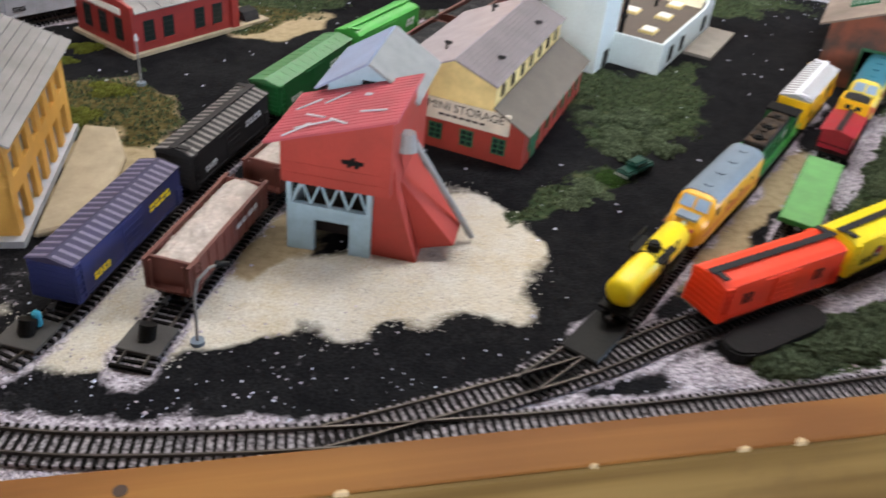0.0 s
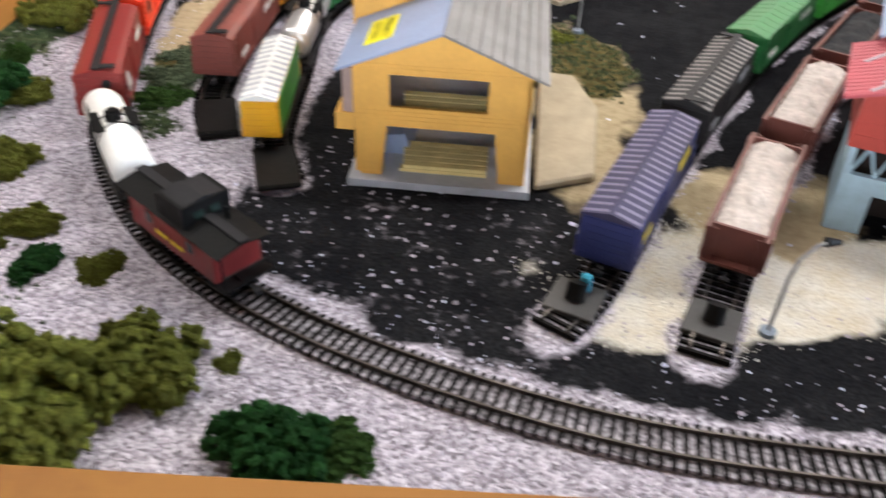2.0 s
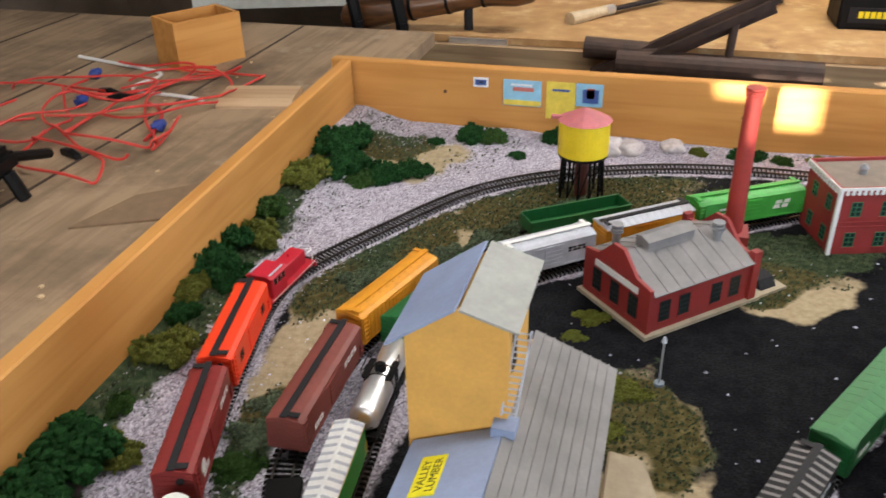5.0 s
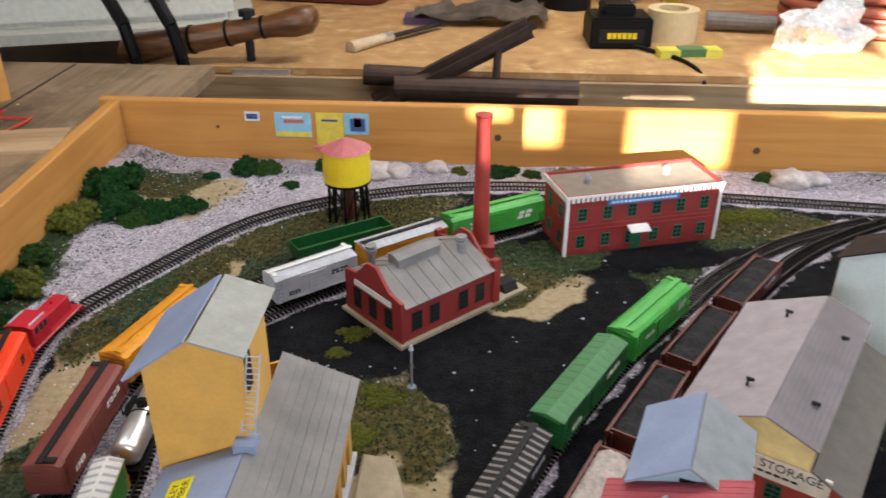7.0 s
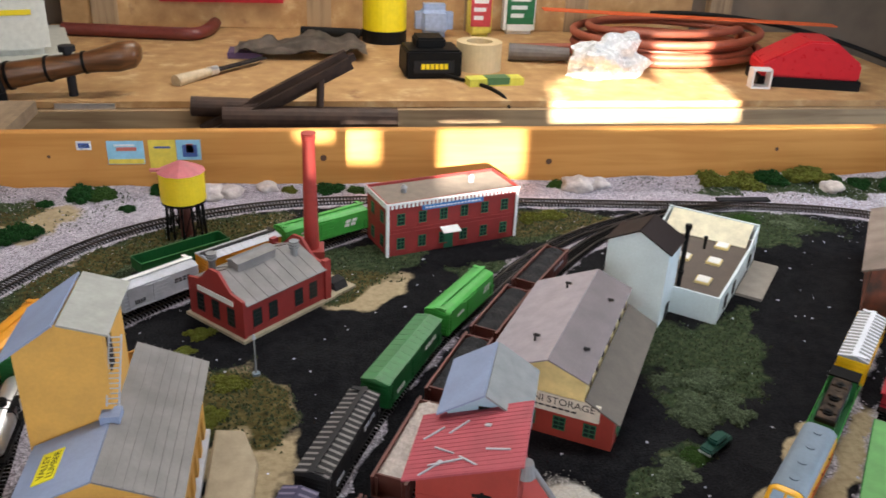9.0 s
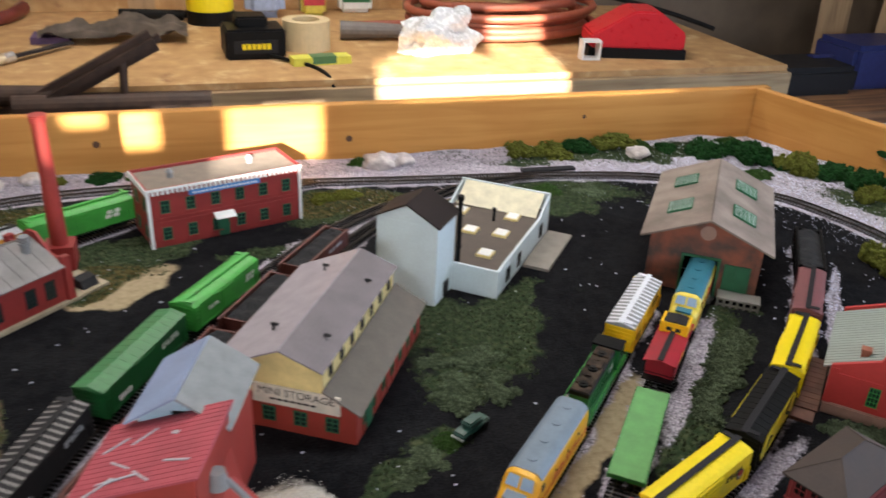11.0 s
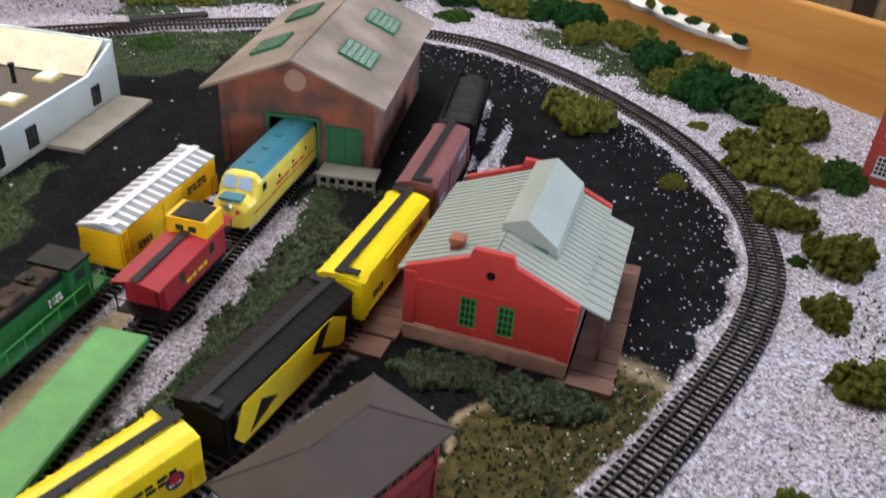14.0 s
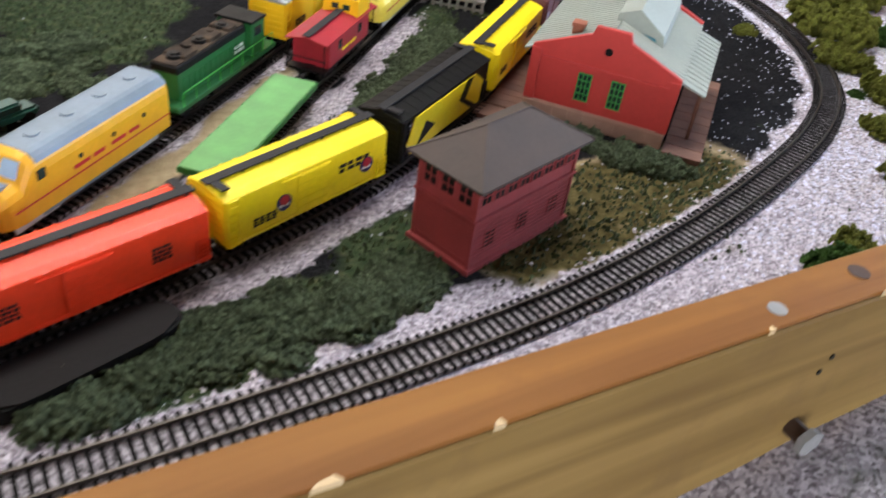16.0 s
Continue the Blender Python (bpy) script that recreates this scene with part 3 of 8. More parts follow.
for k in range(16):
    x = 0.35 + 1.25 * (k + frnd.random()) / 16
    w_, d_ = frnd.uniform(0.003, 0.011), frnd.uniform(0.001, 0.003)
    bm = bmesh.new()
    prism(bm, [(x, 0.0008), (x + w_, 0.0008), (x + w_ * 0.8, 0.0008 + d_), (x + w_ * 0.3, 0.0008 + d_ * 0.7)], 0.0980, 0.1008, "z")
    part("chip", bm, CHIP, front, "pale chipped spot")
for x, y, r, m_ in ((1.300, 0.010, 0.0042, GREY), (1.357, 0.015, 0.0050, RUST), (0.62, 0.014, 0.003, RUST)):
    bm = bmesh.new()
    rod(bm, (x, y, 0.0985), (x, y, 0.1009), r, 14)
    part("nail_head" if m_ is GREY else "knot", bm, m_, front)
for x, z in ((1.337, 0.060), (1.341, 0.068), (0.95, 0.05), (0.72, 0.03)):
    bm = bmesh.new()
    rod(bm, (x, 0.0005, z), (x, -0.0006, z), 0.0016, 8)
    part("nail_hole", bm, BLACK, front)

bm = bmesh.new()
box(bm, -0.62, 1.6, 0.40, 1.70, -0.07, -0.045)
solid("layout_deck", bm, STUD, "wooden deck that carries the model railway", "deck", kind="structure")
for x in (-0.52, 1.2):
    for y in (0.55, 1.6):
        bm = bmesh.new()
        box(bm, x - 0.02, x + 0.02, y - 0.02, y + 0.02, -0.92, -0.07)
        solid("deck_leg", bm, STUD_Z, "square timber leg under the layout deck", "leg", "deck legs", "structure")

bm = bmesh.new()
box(bm, -2.4, 3.1, -1.7, 3.5, -0.95, -0.92)
solid("floor", bm, FLOORM, "dusty grey concrete workshop floor", "floor", kind="structure")
bm = bmesh.new()
box(bm, -2.4, 3.1, -1.7, 3.5, 1.50, 1.53)
solid("ceiling", bm, WALLM, "unfinished board workshop ceiling", "ceiling", kind="structure")
bm = bmesh.new()
box(bm, -2.4, 3.1, 3.5, 3.56, -0.95, 1.5)
solid("wall_back", bm, WALLM, "brown unfinished workshop wall behind the bench", "wall", kind="structure")
bm = bmesh.new()
box(bm, -2.46, -2.4, -1.7, 3.56, -0.95, 1.5)
solid("wall_left", bm, WALLM, "brown unfinished workshop wall", "wall", kind="structure")
bm = bmesh.new()
for y0, y1, z0, z1 in ((-1.7, 0.25, -0.95, 1.5), (1.15, 3.56, -0.95, 1.5), (0.25, 1.15, -0.95, 0.1), (0.25, 1.15, 1.0, 1.5)):
    box(bm, 3.1, 3.16, y0, y1, z0, z1)
solid("wall_right", bm, WALLM, "brown unfinished workshop wall with a window", "wall", kind="structure")

# unseen wall added behind the viewer, its holes traced back from wanted sun patches
WALL_Y = -1.7


def back_to_wall(x, y, z):
    k = (WALL_Y - y) / SUN_WAY.y
    return x + SUN_WAY.x * k, z + SUN_WAY.z * k


ax0, az0 = back_to_wall(0.226, BACK_Y, 0.012)
ax1, az1 = back_to_wall(0.386, BACK_Y, 0.110)
bx0, bz0 = back_to_wall(0.655, 2.43, -0.112)
bx1, bz1 = back_to_wall(1.255, 2.66, -0.055)
cx0, cz0 = back_to_wall(-0.005, BACK_Y, 0.045)
cx1, cz1 = back_to_wall(0.11, BACK_Y, 0.102)
ex0, ez0 = back_to_wall(1.07, 2.66, -0.055)
ex1, ez1 = back_to_wall(1.34, 3.20, -0.055)
bm = bmesh.new()
dz0 = az1 - 0.022
xs = sorted([ex0, ex1, cx0 - 0.03, cx0 + 0.035, bx0 + 0.05, bx1 - 0.22, -2.46, 3.16, ax0, ax1, bx0, bx1, cx0 + 0.055, cx1])
zs = sorted([ez1, dz0, bz1 + 0.02, -0.95, 1.5, az0, az1, bz0, bz1, cz0])
holes = ((ax0, ax1, az0, az1), (bx0, bx1, bz0, bz1), (cx0 + 0.055, cx1, cz0, az1), (cx0 - 0.03, cx0 + 0.035, dz0, az1), (bx0 + 0.05, bx1 - 0.22, bz1, bz1 + 0.02), (ex0, ex1, bz1, ez1))
for x0, x1 in zip(xs, xs[1:]):
    for z0, z1 in zip(zs, zs[1:]):
        mx, mz = (x0 + x1) / 2, (z0 + z1) / 2
        if x1 - x0 > 1e-4 and z1 - z0 > 1e-4 and not any(h[0] < mx < h[1] and h[2] < mz < h[3] for h in holes):
            box(bm, x0, x1, WALL_Y - 0.012, WALL_Y, z0, z1)
bmesh.ops.remove_doubles(bm, verts=bm.verts[:], dist=1e-5)
solid("wall_front", bm, WALLM, "unseen wall added with holes cut to shape the sun patches", "wall", kind="structure")

# benches
BENCH_Z = -0.055
bm = bmesh.new()
box(bm, -0.95, 1.98, 2.45, 3.5, BENCH_Z - 0.018, BENCH_Z)
bench = thing("workbench", pose(0, 0, 0), "long wooden workbench with a stained strand-board top", "workbench", kind="structure")
part("bench_top", bm, OSB, bench)
bm = bmesh.new()
box(bm, -0.95, 1.985, 2.43, 2.468, BENCH_Z - 0.145, BENCH_Z - 0.02)
part("front_rail", bm, STUD, bench)
for x in (-0.9, 0.5, 1.9):
    bm = bmesh.new()
    box(bm, x - 0.04, x + 0.04, 2.47, 2.55, -0.92, BENCH_Z - 0.02)
    part("leg", bm, STUD_Z, bench)
LEFT_Z = 0.0
bm = bmesh.new()
box(bm, -2.4, -0.652, 0.1, 2.26, LEFT_Z - 0.03, LEFT_Z)
side = thing("side_table", pose(0, 0, 0), "worn plywood work table beside the layout", "work table", kind="structure")
part("table_top", bm, PLY, side)
for x in (-2.2, -0.75):
    for y in (0.2, 2.2):
        bm = bmesh.new()
        box(bm, x - 0.03, x + 0.03, y - 0.03, y + 0.03, -0.92, LEFT_Z - 0.03)
        part("leg", bm, STUD_Z, side)

lay_track("main_track", MAIN, True, "steel-railed model track on dark ties, laid as a loop", 300)
for n_, l_ in LINES.items():
    lay_track("siding_track", l_, False, "steel-railed model siding on dark plastic ties", 40)

# ---- rolling stock ----


def wheelset_mesh():
    bm = bmesh.new()
    for y in (-0.0075, 0.0075):
        rod(bm, (0, y - 0.0013, 0), (0, y + 0.0013, 0), 0.0052, 14)
    rod(bm, (0, -0.009, 0), (0, 0.009, 0), 0.001, 6)
    return finish(bm, "wheel", DARK, False)


def truck_mesh():
    bm = bmesh.new()
    for y in (-0.0112, 0.0112):
        box(bm, -0.0145, 0.0145, y - 0.0009, y + 0.0009, 0.0058, 0.0082)
        for x in (-0.0105, 0.0105):
            box(bm, x - 0.0022, x + 0.0022, y - 0.0012, y + 0.0012, 0.0036, 0.0086)
        box(bm, -0.0035, 0.0035, y - 0.0011, y + 0.0011, 0.0030, 0.0090)
    box(bm, -0.003, 0.003, -0.0112, 0.0112, 0.006, 0.0096)
    return finish(bm, "truck", BLACK)


def coupler_mesh():
    bm = bmesh.new()
    box(bm, 0, 0.008, -0.0012, 0.0012, 0.0070, 0.0090)
    box(bm, 0.006, 0.0095, -0.0022, 0.0022, 0.0066, 0.0094)
    return finish(bm, "coupler", DARK)


WHEEL, TRUCK, COUPLER = wheelset_mesh(), truck_mesh(), coupler_mesh()


def running_gear(car, L, inset=0.024):
    for s in (-1, 1):
        t = part("truck", TRUCK, BLACK, car, m=pose(s * (L / 2 - inset), 0, 0))
        for x in (-0.0105, 0.0105):
            part("wheel", WHEEL, DARK, t, m=pose(x, 0, 0.0052))
        part("coupler", COUPLER, DARK, car, m=pose(s * (L / 2 - 0.001), 0, 0, 0, 0, 0 if s > 0 else 180))
    bm = bmesh.new()
    box(bm, -L / 2 + 0.002, L / 2 - 0.002, -0.004, 0.004, 0.0095, 0.0125)
    box(bm, -0.02, 0.02, -0.012, 0.012, 0.0065, 0.0112)
    part("underframe", bm, BLACK, car)


W = 0.0165


def car_at(name, ends, label, category, group):
    """A car whose body stretches between two places on the plan."""
    (x0, y0), (x1, y1) = ends
    L = math.hypot(x1 - x0, y1 - y0)
    m = pose((x0 + x1) / 2, (y0 + y1) / 2, RAIL_TOP, 0, 0, math.degrees(math.atan2(y1 - y0, x1 - x0)))
    return thing(name, m, label, category, group), L


def opening_wall(bm, x0, x1, z0, z1, y0, y1, holes):
    """A wall in the xz plane with rectangular openings cut right through."""
    xs = sorted({x0, x1, *[h[0] for h in holes], *[h[1] for h in holes]})
    zs = sorted({z0, z1, *[h[2] for h in holes], *[h[3] for h in holes]})
    for a, b in zip(xs, xs[1:]):
        for c, d in zip(zs, zs[1:]):
            mx, mz = (a + b) / 2, (c + d) / 2
            if not any(h[0] < mx < h[1] and h[2] < mz < h[3] for h in holes):
                box(bm, a, b, y0, y1, max(c, z0), d)
    bmesh.ops.remove_doubles(bm, verts=bm.verts[:], dist=1e-6)


def ladder(car, x, y, z0, z1, material_):
    bm = bmesh.new()
    d, n = 0.0039, 6
    step = (z1 - z0) / n
    opening_wall(bm, x - d, x + d, z0, z1, y - 0.0006, y + 0.0006, [(x - d + 0.0008, x + d - 0.0008, z0 + i * step + 0.0008, z0 + (i + 1) * step - (0.0008 if i == n - 1 else 0)) for i in range(n)])
    part("ladder", bm, material_, car)


def bars(car, x, z, w, h, rows, material_, y, name="lettering"):
    """Illegible lettering as plain bars on one side."""
    bm = bmesh.new()
    s = 1 if y > 0 else -1
    for i in range(rows):
        zz = z + h / 2 - (i + 0.5) * h / rows
        n = 4
        for k in range(n):
            a = x - w / 2 + w * k / n
            box(bm, a, a + w / n * (0.82 - 0.2 * ((i + k) % 2)), min(y, y + s * 0.0003), max(y, y + s * 0.0003), zz - h / rows * 0.34, zz + h / rows * 0.34)
    part(name, bm, material_, car)


def boxcar(ends, label, body, roof=None, walk=DARK, group="boxcars in the yard", ribs=12, H=0.0405, marks=None, emblem=None, roof_ribs=True, side_ribs=False, roof_base=None):
    car, L = car_at("boxcar", ends, label, "boxcar", group)
    h, e = L / 2, 0.0105
    bm = bmesh.new()
    prism(bm, [(-W, e), (W, e), (W, H), (0.012, H + 0.0022), (0, H + 0.0042), (-0.012, H + 0.0022), (-W, H)] if roof is None else [(-W, e), (W, e), (W, H), (-W, H)], -h, h)
    soften(bm, 0.0005)
    shell = part("body", bm, body, car)
    bm = bmesh.new()
    box(bm, -h, h, -W - 0.0007, W + 0.0007, e, e + 0.002)
    part("sill", bm, body, car)

    def one(name, *b_):
        t_ = bmesh.new()
        box(t_, *b_)
        return finish(t_, name, body)
    if side_ribs:
        n, rib = int(L / 0.0065), one("side_rib", -0.0006, 0.0006, -0.0006, 0.0006, e + 0.001, H - 0.001)
        for i in range(1, n):
            x = -h + L * i / n
            if abs(x) > 0.015:
                for y in (-W, W):
                    part("side_rib", rib, body, shell, m=pose(x, y, 0))
    rib = one("end_rib", -0.0006, 0.0006, -W + 0.002, W - 0.002, 0, 0.0018)
    for s in (-1, 1):
        for k in range(6):
            part("end_rib", rib, body, shell, m=pose(s * h, 0, e + 0.003 + k * 0.0048))
    if roof_ribs and roof is None:
        t_ = bmesh.new()
        quad(t_, [(-0.0009, 0.004, H + 0.0038), (0.0009, 0.004, H + 0.0038), (0.0009, W + 0.0003, H + 0.0002), (-0.0009, W + 0.0003, H + 0.0002)], -0.0009)
        rib = finish(t_, "roof_rib", body)
        for i in range(ribs + 1):
            x = -h + 0.002 + (L - 0.004) * i / ribs
            for s in (0, 180):
                part("roof_rib", rib, body, shell, m=pose(x, 0, 0, 0, 0, s))
    if roof is not None:
        bm = bmesh.new()
        prism(bm, [(-W - 0.0006, H), (W + 0.0006, H), (W + 0.0006, H + 0.0008), (0, H + 0.0048), (-W - 0.0006, H + 0.0008)], -h - 0.0004, h + 0.0004)
        rf = part("roof", bm, roof_base or roof, car)
        k, t_ = L / ribs * 0.17, bmesh.new()
        quad(t_, [(-k, 0.002, H + 0.0046), (k, 0.002, H + 0.0046), (k, W + 0.0005, H + 0.0010), (-k, W + 0.0005, H + 0.0010)], -0.0014)
        rib = finish(t_, "roof_rib", roof)
        for i in range(ribs + 1):
            for s in (0, 180):
                part("roof_rib", rib, roof, rf, m=pose(-h + 0.003 + (L - 0.006) * i / ribs, 0, 0, 0, 0, s))
    if walk is not None:
        bm = bmesh.new()
        box(bm, -h - 0.001, h + 0.001, -0.0030, 0.0030, H + 0.0052, H + 0.0062)
        for i in range(7):
            x = -h + 0.004 + (L - 0.008) * i / 6
            box(bm, x - 0.0008, x + 0.0008, -0.0026, 0.0026, H + 0.0034, H + 0.0053)
        for s in (-1, 1):
            x = s * (h - 0.004)
            box(bm, x - 0.0028, x + 0.0028, 0.003 * s, 0.013 * s, H + 0.0050, H + 0.0060) if s > 0 else box(bm, x - 0.0028, x + 0.0028, -0.013, -0.003, H + 0.0050, H + 0.0060)
        part("running_board", bm, walk, car)
    for y in (-1, 1):
        bm = bmesh.new()
        y0 = y * (W + 0.0002)
        box(bm, -0.012, 0.012, y0 - 0.0006, y0 + 0.0006, e + 0.002, H - 0.002)
        door = part("door", bm, body, car)
        rib = one("door_rib", -0.011, 0.011, -0.0010, 0.0010, 0, 0.0008)
        for k in range(5):
            part("door_rib", rib, body, door, m=pose(0, y0, e + 0.005 + k * 0.0052))
        bm = bmesh.new()
        box(bm, -0.024, 0.013, y0 - 0.0011, y0 + 0.0011, H - 0.003, H - 0.0022)
        part("door_rail", bm, body, car)
        ladder(car, (h - 0.005) * y, y * (W + 0.0009), e, H, body)
        ladder(car, -(h - 0.005) * y, y * (W + 0.0009), e, e + 0.014, body)
        if marks is not None:
            bars(car, -y * L * 0.28, 0.029, L * 0.22, 0.007, 2, marks, y * (W + 0.0002))
            bars(car, y * L * 0.28, 0.019, L * 0.14, 0.006, 3, marks, y * (W + 0.0002))
        if emblem is not None:
            for x in (-L * 0.29, L * 0.29):
                bars(car, x, 0.026, 0.011, 0.010, 4, emblem, y * (W + 0.0002), "emblem")
    bm = bmesh.new()
    rod(bm, (h + 0.0008, 0.006, H - 0.006), (h + 0.002, 0.006, H - 0.006), 0.0032, 12)
    part("brake_wheel", bm, DARK, car)
    running_gear(car, L)
    return car


def disc(car, x, y, z, r, material_, name="emblem"):
    bm = bmesh.new()
    s = 1 if y > 0 else -1
    rod(bm, (x, y, z), (x, y + s * 0.0005, z), r, 20)
    part(name, bm, material_, car)


def slanted_emblem(car, x, y, z, size, material_):
    """Two bold slanted blocks, as a painted sign on one side."""
    s = 1 if y > 0 else -1
    for x0, x1 in ((-0.95, -0.12), (0.10, 0.95)):
        for z0, z1 in ((-0.5, -0.06), (0.06, 0.5)):
            bm = bmesh.new()
            prism(bm, [(x - s * (a * size + 0.35 * c * size), z + c * size) for a, c in ((x0, z0), (x1, z0), (x1 - 0.08, z1), (x0 + 0.05, z1))], y, y + s * 0.0004, "y")
            part("emblem", bm, material_, car)


def hopper(ends, label, load, body=HOPPER, H=0.036, group="hopper cars", marks=LGREY):
    car, L = car_at("hopper_car", ends, label, "hopper car", group)
    h, e = L / 2, 0.013
    bm = bmesh.new()
    t = 0.0011
    for s in (-1, 1):
        box(bm, -h, h, s * W - t / 2, s * W + t / 2, e, H)
        box(bm, s * (h - 0.006) - t / 2, s * (h - 0.006) + t / 2, -W, W, e + 0.004, H)
        box(bm, -h, h, s * W - 0.0014, s * W + 0.0014, H - 0.0014, H + 0.0004)
        box(bm, s * (h - 0.006) - 0.001, s * (h - 0.006) + 0.001, -W, W, H - 0.0014, H + 0.0004)
        for i in range(11):
            x = -h + 0.004 + (L - 0.008) * i / 10
            box(bm, x - 0.0008, x + 0.0008, s * W - 0.0014, s * W + 0.0014, e, H - 0.001)
    box(bm, -h + 0.006, h - 0.006, -W, W, e, e + 0.012)
    for s in (-1, 1):
        box(bm, s * (h - 0.003) - 0.003, s * (h - 0.003) + 0.003, -W, W, e - 0.001, e + 0.001)
        for y in (-0.012, 0.012):
            box(bm, s * (h - 0.001) - 0.0007, s * (h - 0.001) + 0.0007, y - 0.0007, y + 0.0007, e, H)
    part("body", bm, body, car)
    for x in (-L * 0.16, L * 0.16):
        bm = bmesh.new()
        prism(bm, [(x - 0.018, e), (x - 0.006, 0.005), (x + 0.006, 0.005), (x + 0.018, e)], -0.011, 0.011, "y")
        part("chute", bm, body, car)
    n, k = 26, 9
    bm = bmesh.new()
    grid = [[bm.verts.new((-h + 0.0068 + (L - 0.0136) * i / n, -W + 0.0008 + (2 * W - 0.0016) * j / k, H - 0.005 + 0.006 * math.sin(math.pi * j / k) * (0.7 + 0.3 * math.sin(i * 0.8)) + 0.0016 * noise.noise(Vector((i * 0.9, j * 0.9, L * 99)))))
             for j in range(k + 1)] for i in range(n + 1)]
    for i in range(n):
        for j in range(k):
            bm.faces.new((grid[i][j], grid[i + 1][j], grid[i + 1][j + 1], grid[i][j + 1]))
    part("load", bm, load, car, "heaped loose load")
    for y in (-1, 1):
        bars(car, -y * L * 0.2, 0.027, L * 0.3, 0.006, 1, marks, y * (W + 0.0014))
        ladder(car, y * (h - 0.009), y * (W + 0.0018), e, H, body)
    running_gear(car, L, 0.020)
    return car


def tank_car(ends, label, shell, R=0.0135, dome=BLACK, group="tank cars"):
    car, L = car_at("tank_car", ends, label, "tank car", group)
    h, zc = L / 2, 0.0125 + R
    bm = bmesh.new()
    prof = [(-h + 0.002, 0.0), (-h + 0.0024, R * 0.5), (-h + 0.004, R * 0.85), (-h + 0.007, R), (h - 0.007, R), (h - 0.004, R * 0.85), (h - 0.0024, R * 0.5), (h - 0.002, 0.0)]
    rings = [[bm.verts.new((x, r * math.cos(a * math.tau / 28), zc + r * math.sin(a * math.tau / 28))) for a in range(28)] for x, r in prof[1:-1]]
    for a, b in zip(rings, rings[1:]):
        for i in range(28):
            bm.faces.new((a[i], a[(i + 1) % 28], b[(i + 1) % 28], b[i]))
    bm.faces.new(rings[0])
    bm.faces.new(rings[-1][::-1])
    part("tank", bm, shell, car, smooth=True)
    bm = bmesh.new()
    rod(bm, (0, 0, zc + R * 0.8), (0, 0, zc + R + 0.005), 0.0052, 16)
    rod(bm, (0, 0, zc + R + 0.005), (0, 0, zc + R + 0.0066), 0.0035, 12)
    part("dome", bm, dome, car)
    bm = bmesh.new()
    rod(bm, (0.006, 0, zc), (0.0075, 0, zc), R + 0.0005, 28)
    rod(bm, (-0.0075, 0, zc), (-0.006, 0, zc), R + 0.0005, 28)
    part("band", bm, dome, car)
    for s in (-1, 1):
        bm = bmesh.new()
        box(bm, -0.014, 0.014, s * 0.011 - 0.003, s * 0.011 + 0.003, zc + R - 0.001, zc + R)
        for x in (-0.0135, 0.0135):
            rod(bm, (x, s * 0.0135, zc + R), (x, s * 0.0135, zc + R + 0.008), 0.0005, 6)
        rod(bm, (-0.0135, s * 0.0135, zc + R + 0.008), (0.0135, s * 0.0135, zc + R + 0.008), 0.0005, 6)
        part("platform", bm, dome, car)
        ladder(car, 0, s * (R + 0.001), 0.011, zc + R, dome)
    bm = bmesh.new()
    box(bm, -h, h, -0.012, 0.012, 0.0095, 0.0120)
    for x in (-h + 0.012, h - 0.012):
        box(bm, x - 0.004, x + 0.004, -0.010, 0.010, 0.0118, 0.0170)
    part("frame", bm, BLACK, car)
    running_gear(car, L, 0.020)
    return car


def flat_car(ends, label, deck):
    car, L = car_at("flat_car", ends, label, "flat car", "flat cars")
    h = L / 2
    bm = bmesh.new()
    box(bm, -h, h, -W, W, 0.0105, 0.0130)
    for i in range(12):
        x = -h + 0.006 + (L - 0.012) * i / 11
        for s in (-1, 1):
            box(bm, x - 0.0012, x + 0.0012, s * W - 0.0008, s * W + 0.0008, 0.0095, 0.0132)
    part("deck", bm, deck, car)
    bm = bmesh.new()
    box(bm, -h - 0.0003, h + 0.0003, -W - 0.0011, W + 0.0011, 0.0080, 0.0122)
    part("side_sill", bm, mat("sill_green", (0.03, 0.20, 0.04), 0.5), car, "darker green side sill")
    running_gear(car, L)
    return car


def gondola(ends, label, body):
    car, L = car_at("gondola_car", ends, label, "gondola car", "gondola cars")
    h = L / 2
    bm = bmesh.new()
    box(bm, -h, h, -W, W, 0.0105, 0.0120)
    for s in (-1, 1):
        box(bm, -h, h, s * W - 0.0006, s * W + 0.0006, 0.011, 0.027)
        box(bm, s * h - 0.0006, s * h + 0.0006, -W, W, 0.011, 0.027)
        box(bm, -h, h, s * W - 0.0012, s * W + 0.0012, 0.0262, 0.0275)
        for i in range(12):
            x = -h + 0.003 + (L - 0.006) * i / 11
            box(bm, x - 0.0008, x + 0.0008, s * W - 0.0013, s * W + 0.0013, 0.011, 0.0265)
    part("body", bm, body, car)
    running_gear(car, L)
    return car


